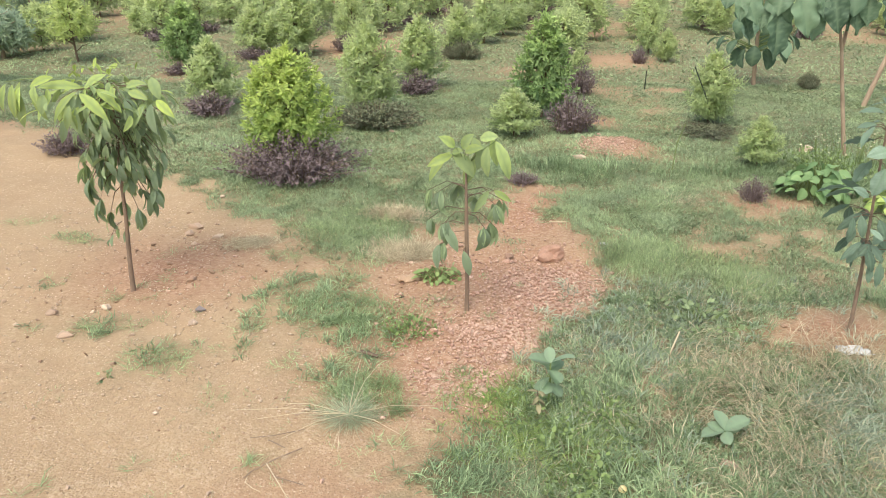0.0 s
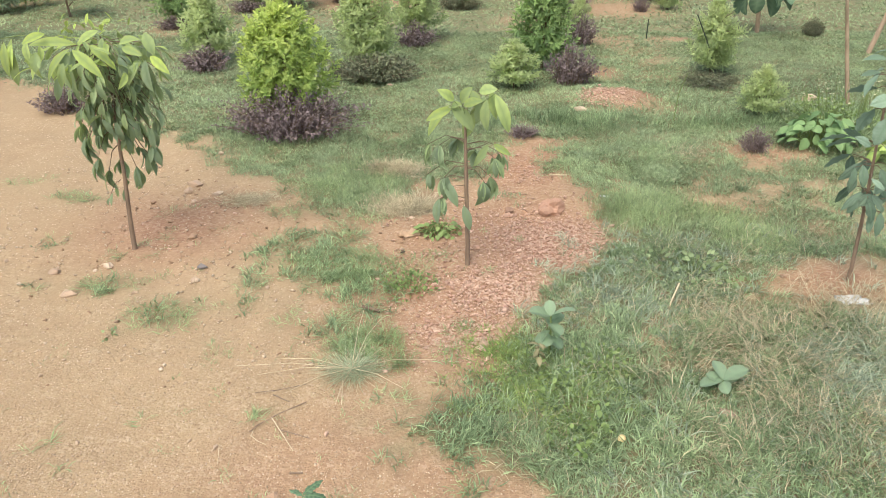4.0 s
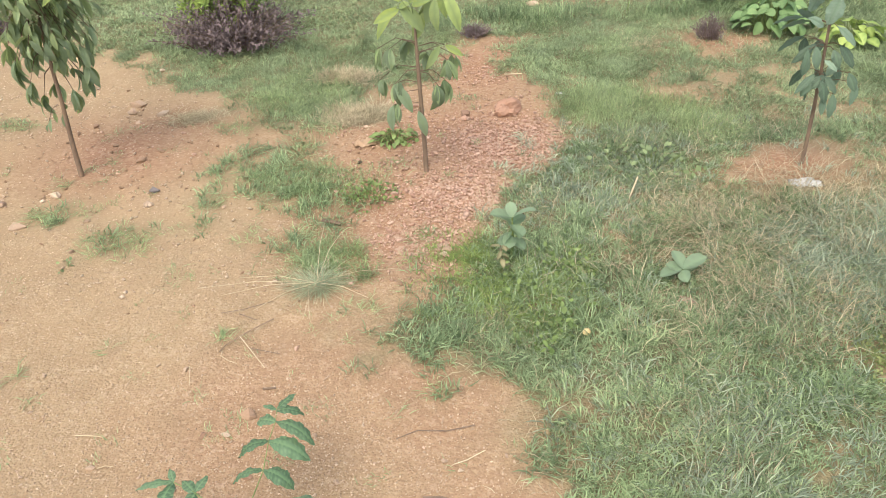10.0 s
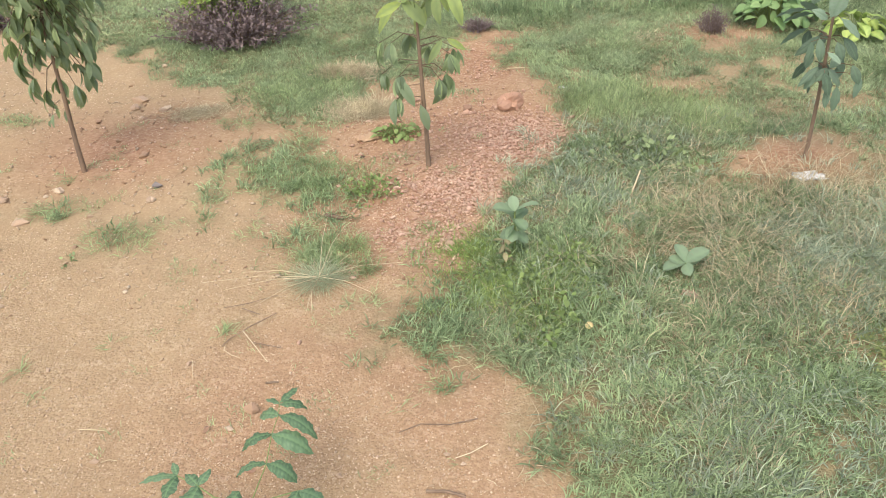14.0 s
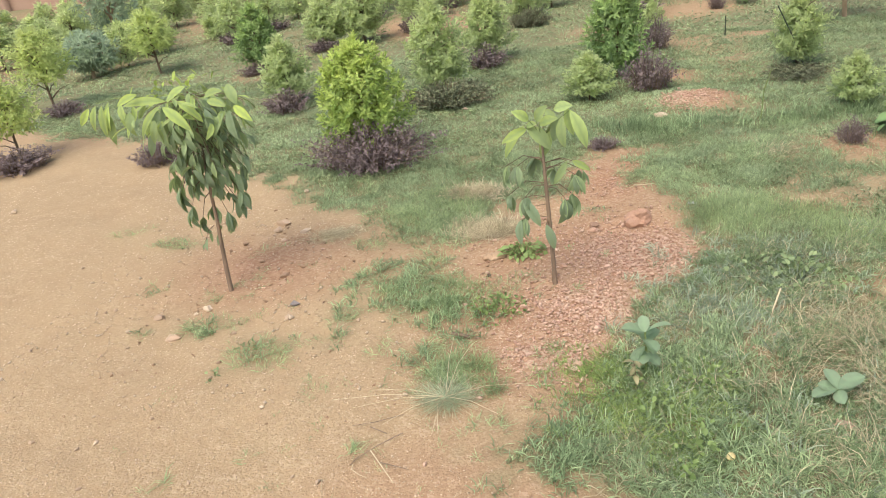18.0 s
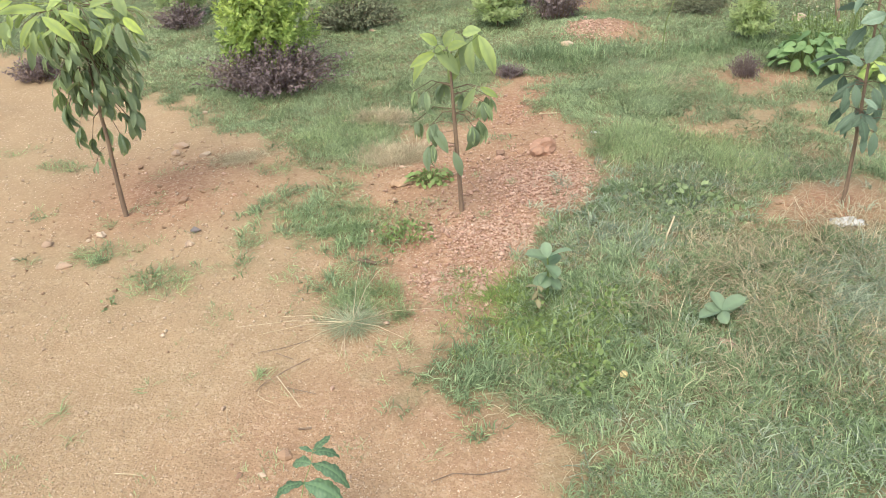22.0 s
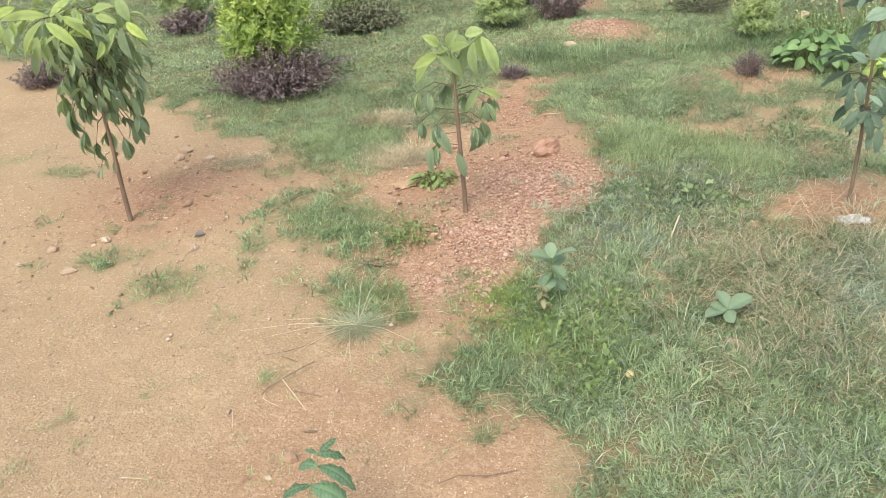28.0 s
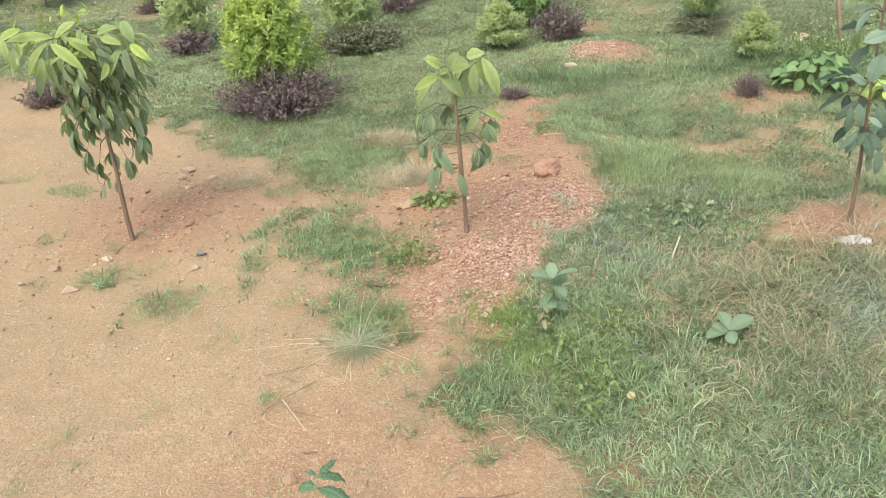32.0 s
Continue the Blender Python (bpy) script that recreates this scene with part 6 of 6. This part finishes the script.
chips("gravel", 17000, (-0.4, 2.1, 1.0, 4.6), (0.009, 0.028), M_CHIP, lambda x, y: np.clip(cover_at(x, y)[2] * 1.2 + 0.12, 0, 1) * (1 - cover_at(x, y)[0]) ** 2, 92, "pink angular gravel on red soil")
chips("gravel", 9000, (-0.3, 2.2, 1.0, 4.3), (0.009, 0.022), M_CHIP, lambda x, y: np.clip(spot((0.451, 3.116, 0.28, 0.17), (0.176, 2.74, 0.16, 0.12), (0.064, 2.498, 0.2, 0.12), (-0.202, 2.401, 0.06, 0.05), (0.369, 3.974, 0.1, 0.15))(x, y) + 0.03, 0, 1) * (1 - cover_at(x, y)[0]) ** 2, 87, "larger pale pink gravel on red soil")
chips("gravel", 4200, (0.6, 5.0, 1.7, 5.9), (0.012, 0.034), M_CHIP, lambda x, y: cover_at(x, y)[2], 93, "pink gravel on a low heap of soil")
chips("gravel", 60000, (-2.4, 0.95, 0.5, 2.6), (0.004, 0.009), M_GRIT, lambda x, y: (1 - cover_at(x, y)[0]) ** 2 * (0.2 + 0.6 * vnoise(x, y, 0.4, 18)) * np.clip(1.1 + 0.35 * x, 0.4, 1), 94, "fine tan grit strewn over sandy soil", 0.15)
chips("gravel", 26000, (-4.0, 2.4, 0.3, 5.0), (0.005, 0.014), M_GRIT, lambda x, y: (1 - cover_at(x, y)[0]) ** 2 * (0.15 + 0.6 * vnoise(x, y, 0.5, 19)), 95, "fine tan grit strewn over sandy soil", 0.1)


chips("gravel", 26000, (-2.2, 0.9, 0.5, 2.6), (0.004, 0.010), M_FLAKE, lambda x, y: (1 - cover_at(x, y)[0]) ** 2 * np.clip(1.3 * vnoise(x, y, 0.35, 38) - 0.15, 0.05, 1), 86, "pale stone flakes strewn over sandy soil", 0.12)
chips("gravel", 2600, (-2.4, 2.1, -0.4, 4.1), (0.008, 0.022), M_STONE_PALE, lambda x, y: (1 - cover_at(x, y)[0]) ** 2 * np.clip(1.5 * vnoise(x, y, 0.3, 65) - 0.35, 0.04, 1), 85, "pale stone chips scattered over sandy soil")
chips("soil_clods", 800, (-2.3, 2.0, 0.2, 3.9), (0.008, 0.024), M_CLOD, lambda x, y: (1 - cover_at(x, y)[0]) ** 2 * np.clip(1.6 * vnoise(x, y, 0.22, 66) - 0.5, 0.02, 1), 84, "brown crumbs of soil on sandy ground", 0.1)
chips("soil_clods", 1500, (-2.1, 2.5, 0.8, 4.2), (0.007, 0.024), M_CLOD,
      lambda x, y: np.maximum.reduce([blob(x, y, r) for r in ((-1.45, 3.15, .38, .3), (-.02, 2.95, .25, .25), (-1.1, 3.5, .4, .3), (.4, 3.9, .3, .4), (-.3, 3.15, .15, .15))]) * (1 - cover_at(x, y)[0]) ** 2,
      88, "crumbs of reddish brown soil round the saplings")


def star_tuft():
    """The pale grass tussock with long stalks lying out on the sand."""
    r = np.random.default_rng(96)
    ob = put(thing("grass_tussock", -0.405, 2.12, label="bluish grass tussock with long dry stalks spread over the sand", category="grass"), -0.405, 2.12)
    for nm, count, lo, hi, tilt, matl, wide in (("tuft", 700, 0.03, 0.10, (52, 94), M_PALE_GRASS, 0.0017), ("dry_tuft", 240, 0.05, 0.15, (62, 94), M_STRAW, 0.0013)):
        az, L, t = r.uniform(0, 6.28, count), r.uniform(lo, hi, count), np.radians(r.uniform(*tilt, count))
        h, up = np.stack([np.cos(az), np.sin(az), 0 * az], -1), np.array([0, 0, 1.0])
        sd = np.stack([-np.sin(az), np.cos(az), 0 * az], -1) * wide / 2
        p0 = h * r.uniform(0.0, 0.05, count)[:, None] + r.normal(0, 0.016, (count, 3)) * [1.5, 1, 0]
        h = h + sd / wide * r.normal(0, 0.7, count)[:, None]
        p1 = p0 + (L * 0.5)[:, None] * (h * np.sin(t)[:, None] + up * np.cos(t)[:, None])
        p2 = p1 + (L * 0.5)[:, None] * (h * np.sin(t + 0.4)[:, None] + up * np.cos(t + 0.4)[:, None])
        p2[:, 2] = np.maximum(p2[:, 2], 0.008)
        V = np.stack([p0 - sd, p0 + sd, p1 - sd, p1 + sd, p2], 1).reshape(-1, 3)
        F = (np.array([(0, 1, 3), (0, 3, 2), (2, 3, 4)])[None] + (np.arange(count) * 5)[:, None, None]).reshape(-1, 3)
        part(nm, mesh(nm, V, F, matl, young=np.full(len(V), 0.5)), ob)
    for a, L, z in ((180, 0.42, 0.012), (188, 0.33, 0.01), (172, 0.28, 0.02), (215, 0.25, 0.01), (262, 0.2, 0.008), (330, 0.22, 0.012), (10, 0.3, 0.015), (88, 0.3, 0.07), (72, 0.26, 0.06)):
        c, s = math.cos(math.radians(a)), math.sin(math.radians(a))
        part("stalk", smooth(mesh("stalk", *tube([(0, 0, 0.01), (c * L * 0.5, s * L * 0.5, z * 0.7 + 0.02), (c * L, s * L, z)], [0.0011, 0.0009, 0.0006], 5), M_DRY_STALK)), ob)


star_tuft()


def stick(name, pts, rad, material, label, category="stick"):
    ob = new(name, smooth(mesh(name, *tube([(x, y, z + float(height_at(x, y))) for x, y, z in pts], [rad * (1 - 0.12 * i) for i in range(len(pts))], 6), material)))
    return tagged(ob, label, category)


stick("twig", [(-1.02, 1.47, 0.006), (-0.98, 1.465, 0.007), (-0.94, 1.46, 0.005)], 0.0016, M_DRY_STALK, "short straw on sandy soil")
stick("twig", [(0.10, 1.42, 0.006), (0.02, 1.40, 0.009), (-0.06, 1.41, 0.006), (-0.12, 1.39, 0.004)], 0.0018, M_BARK, "thin crooked brown twig on sandy soil")
stick("twig", [(0.12, 1.33, 0.005), (0.07, 1.30, 0.008), (0.03, 1.29, 0.004)], 0.0015, M_DRY_STALK, "short straw on sandy soil")
stick("twig", [(-0.52, 1.62, 0.006), (-0.48, 1.615, 0.008)], 0.003, M_BARK, "short brown twig on sandy soil")
stick("twig", [(-0.531, 1.934, 0.012), (-0.603, 1.869, 0.018), (-0.669, 1.815, 0.008), (-0.685, 1.79, 0.004)], 0.002, M_BARK, "thin crooked brown twig on sandy soil")
stick("twig", [(-0.624, 1.841, 0.02), (-0.575, 1.775, 0.014), (-0.529, 1.711, 0.005)], 0.0015, M_DRY_STALK, "thin pale twig on sandy soil")
stick("twig", [(-0.592, 1.801, 0.008), (-0.54, 1.782, 0.012), (-0.489, 1.767, 0.005)], 0.0016, M_BARK, "thin crooked brown twig on sandy soil")
stick("twig", [(-0.716, 1.979, 0.006), (-0.634, 1.988, 0.012), (-0.545, 2.034, 0.006)], 0.0014, M_BARK, "thin crooked brown twig on sandy soil")
stick("twig", [(-0.651, 1.968, 0.008), (-0.62, 1.95, 0.01), (-0.589, 1.939, 0.005)], 0.0018, M_BARK, "short brown twig on sandy soil")
stick("twig", [(-0.674, 1.793, 0.006), (-0.672, 1.765, 0.012), (-0.645, 1.745, 0.01), (-0.62, 1.739, 0.004)], 0.0012, M_DRY_STALK, "curled dry stalk on sandy soil", "twig")
stick("twig", [(-0.763, 1.729, 0.004), (-0.752, 1.69, 0.01), (-0.744, 1.647, 0.004)], 0.001, M_DRY_STALK, "short straw on sandy soil")
stick("twig", [(-0.425, 2.058, 0.03), (-0.418, 1.99, 0.02), (-0.412, 1.924, 0.005)], 0.0011, M_DRY_STALK, "short straw on sandy soil")
stick("twig", [(-0.922, 1.352, 0.005), (-0.90, 1.356, 0.009), (-0.881, 1.354, 0.005)], 0.0014, M_DRY_STALK, "short straw on sandy soil")
stick("twig", [(-0.05, 1.19, 0.006), (0.0, 1.185, 0.010), (0.05, 1.17, 0.006)], 0.005, M_BARK, "short brown twig on sandy soil")
stick("log", [(-0.42, 2.525, 0.008), (-0.38, 2.505, 0.014), (-0.345, 2.495, 0.008)], 0.009, M_TWIG, "short brown piece of wood in the grass")
stick("dry_stalk", [(0.786, 2.48, 0.0), (0.80, 2.5, 0.06), (0.83, 2.53, 0.13)], 0.0045, M_DRY_STALK, "pale dry stalk standing in the grass")
stick("stake", [(2.06, 6.15, -0.02), (1.94, 6.15, 0.27), (1.82, 6.15, 0.5)], 0.006, M_STICK_DARK, "dark leaning stick tied beside a shrub")
stick("stake", [(1.80, 7.7, -0.02), (1.80, 7.7, 0.19)], 0.006, M_STICK_DARK, "short dark stake in the grass")
# a straight stick used as the trunk of the thin sapling on the bed
stick("stake", [(3.4, 4.8, -0.02), (3.42, 4.8, 0.4), (3.46, 4.8, 0.8), (3.48, 4.8, 1.15)], 0.007, M_STICK_DARK, "tall thin dark sapling trunk on a bare bed")
stick("twig", [(0.47, 3.98, 0.01), (0.57, 3.97, 0.012)], 0.003, M_DRY_STALK, "pale dry twig on red soil")
stick("grass_stalk", [(1.42, 5.0, 0.0), (1.43, 5.0, 0.2), (1.47, 5.0, 0.34)], 0.004, M_STEM, "single tall grass stalk", "grass")


def crumpled(name, x, y, size, material, label, category, seed, high=0.35):
    r = np.random.default_rng(seed)
    n = 9
    u = np.linspace(-0.5, 0.5, n)
    U, W = np.meshgrid(u, u)
    Z = high * r.random((n, n)) * (1 - 1.4 * np.maximum(abs(U), abs(W)) ** 2) + 0.03
    V = np.stack([U * size * (1 + 0.25 * r.normal(0, 1, (n, n)) * 0.5), W * size * 0.55, Z * size * 0.6], -1).reshape(-1, 3)
    q = (np.arange(n - 1)[:, None] * n + np.arange(n - 1)[None]).ravel()
    me = mesh(name, V, np.stack([q, q + 1, q + n + 1, q + n], 1), material)
    ob = new(name, me)
    ob.matrix_basis = pose(x, y, float(height_at(x, y)), 0, 0, r.uniform(-20, 20))
    sol = ob.modifiers.new("thickness", "SOLIDIFY")
    sol.thickness = 0.0008
    return tagged(ob, label, category)


crumpled("plastic_wrapper", 1.55, 2.595, 0.115, M_WHITE, "crumpled white plastic wrapper lying by a sapling", "litter", 97)
crumpled("dead_leaf", -0.276, 3.2, 0.11, M_DEADLEAF, "curled brown dead leaf on red soil", "leaf", 98, 0.5)
crumpled("paper_scrap", 0.724, 3.64, 0.045, M_WHITE, "small pale scrap lying in the grass", "litter", 99)

fruit = new("fruit", rock_mesh("fruit", 5, M_FRUIT, 0.95, 3, 0.05))
fruit.matrix_basis = pose(0.479, 1.76, float(height_at(0.479, 1.76)) + 0.022) @ Matrix.Scale(0.027, 4)
tagged(fruit, "small round yellow fruit lying in the grass", "fruit")


# ---------------------------------------------------------------- small leafy weeds
def weed(x, y, half, high, count, leaf, material, seed, label):
    r = np.random.default_rng(seed)
    ob = put(thing("weed", x, y, label=label, category="weed", group="low weeds"), x, y)
    a = r.uniform(0, 6.28, count)
    q = r.random(count) ** 0.7 * (0.6 + 0.55 * np.abs(np.sin(1.5 * a + seed)))
    z = high * (1 - 0.6 * q * q) * r.uniform(0.3, 1.0, count)
    P = np.stack([half * q * np.cos(a), half * q * np.sin(a), z], -1)
    D = np.stack([np.cos(a), np.sin(a), r.normal(0.1, 0.8, count)], -1) + r.normal(0, 0.7, (count, 3))
    s = leaf * r.uniform(0.6, 1.3, count)
    V, F = scatter(ROUND_V, ROUND_F, frames(D, roll=r.normal(0, 0.6, count)), P, np.stack([s * 0.75, s * 1.15, s], -1))
    part("foliage", mesh("foliage", V, F, material, young=np.repeat(np.clip(z / high * 0.5, 0, 1), 7)), ob)
    part("stem_mass", smooth(mesh("stem_mass", *join([tube([(p[0] * 0.5, p[1] * 0.5, -0.01), (p[0] * 0.8, p[1] * 0.8, p[2] * 0.6), p], [0.002, 0.0016, 0.001], 4) for p in P[::4]]), M_STEM)), ob)
    return ob


WEED_A = "low yellow-green weed with small rounded leaves in the grass"
weed(0.23, 2.12, 0.24, 0.055, 150, 0.015, M_WEED, 101, WEED_A)
weed(0.38, 2.0, 0.23, 0.055, 180, 0.017, M_WEED, 102, WEED_A)
weed(0.47, 2.12, 0.14, 0.07, 120, 0.016, M_WEED, 103, WEED_A)
weed(0.32, 1.74, 0.07, 0.055, 44, 0.021, M_WEED, 104, "small weed with broad pale leaves in the grass")
weed(0.43, 1.80, 0.09, 0.055, 50, 0.021, M_WEED, 105, "small weed with broad pale leaves beside a yellow fruit")
weed(1.0, 2.85, 0.19, 0.07, 130, 0.023, M_GRASS_SOFT, 106, "spreading weed with round leaves in thick grass")
weed(0.82, 2.92, 0.07, 0.07, 24, 0.026, M_GRASS_SOFT, 107, "small weed with round leaves in thick grass")
weed(-0.24, 2.68, 0.13, 0.06, 190, 0.015, M_WEED, 108, "low yellow-green ground weed at the edge of red soil")
weed(1.38, 1.53, 0.17, 0.03, 1000, 0.010, M_MOSS, 109, "patch of yellowish moss-like ground cover")
weed(-1.26, 2.50, 0.06, 0.02, 26, 0.014, M_GRASS_SOFT, 110, "low green weed among grass on sandy soil")
weed(-1.36, 2.31, 0.035, 0.03, 14, 0.014, M_GRASS_SOFT, 111, "low green weed on sandy soil")
weed(2.45, 5.0, 0.3, 0.16, 420, 0.018, M_WEED, 112, "bank of leafy weeds with tiny pale flowers")
weed(3.45, 4.85, 0.06, 0.6, 14, 0.08, M_WEED, 114, "thin sapling with a few pale leaves on a bare bed")


def brown_seedling(x, y):
    """A thin seedling with a dark stem and a few brownish leaves."""
    r = np.random.default_rng(116)
    ob = put(thing("seedling", x, y, label="thin brownish seedling beside a broad-leaved weed", category="seedling"), x, y)
    part("stem", smooth(mesh("stem", *tube([(0, 0, -0.02), (0.004, 0, 0.06), (-0.004, 0, 0.13)], [0.0022, 0.0018, 0.0012], 6), M_TWIG)), ob)
    kinds = [leaf_mesh("leaf", 0.045 * k, 0.02 * k, 0.8, 0.2, M_BRONZE_LEAF, 0.4, n=6) for k in (1.0, 0.8, 1.15)]
    for k in range(11):
        set_leaf(ob, kinds, r, (0, 0, 0.06 + 0.007 * k), 137.5 * k, r.uniform(-30, 30), r.uniform(0.7, 1.1), r.normal(0, 20))


M_BRONZE_LEAF = leaf_material("bronze_leaf", (0.20, 0.20, 0.10), (0.36, 0.30, 0.16), 0.3, 0.55, 0.4, (0.38, 0.34, 0.2), True)
brown_seedling(0.25, 2.12)
blades("dry_grass", 2600, (1.1, 4.1, 1.6, 4.55), (0.05, 0.12), (0.0022, 0.0036), (35, 85), M_STRAW, "small clump of dead straw in the grass", spot((1.34, 4.33, .10, .07)), 0.6, 8, 0.03, 117)
stone(2.54, 5.51, 0.13, M_STONE_PALE, "grey stone showing above thick grass", 20, 1, 0.0)
again(flat, 3.49, 7.8, 75, 0.36, 0.8, "dark bushy tuft standing in the grass")
fl_rng = np.random.default_rng(118)
blossom = put(thing("flowering_weed", 2.72, 5.08, label="low weed dotted with tiny white flowers in thick grass", category="weed", group="low weeds"), 2.72, 5.08)
fl_p = fl_rng.normal(0, 1, (90, 3)) * [0.26, 0.14, 0.035] + [0, 0, 0.17]
fl_v, fl_f = scatter(ROUND_V, ROUND_F, frames(fl_rng.normal(0, 1, (90, 3))), fl_p, np.full((90, 3), 0.016))
part("flower_cluster", mesh("flower_cluster", fl_v, fl_f, M_BUD), blossom, "scattered tiny white flowers")
part("stem_mass", smooth(mesh("stem_mass", *join([tube([(p[0] * 0.85, p[1] * 0.85, -0.01), (p[0] * 0.95, p[1] * 0.95, p[2] * 0.6), p], [0.002, 0.0016, 0.001], 4) for p in fl_p]), M_STEM)), blossom)
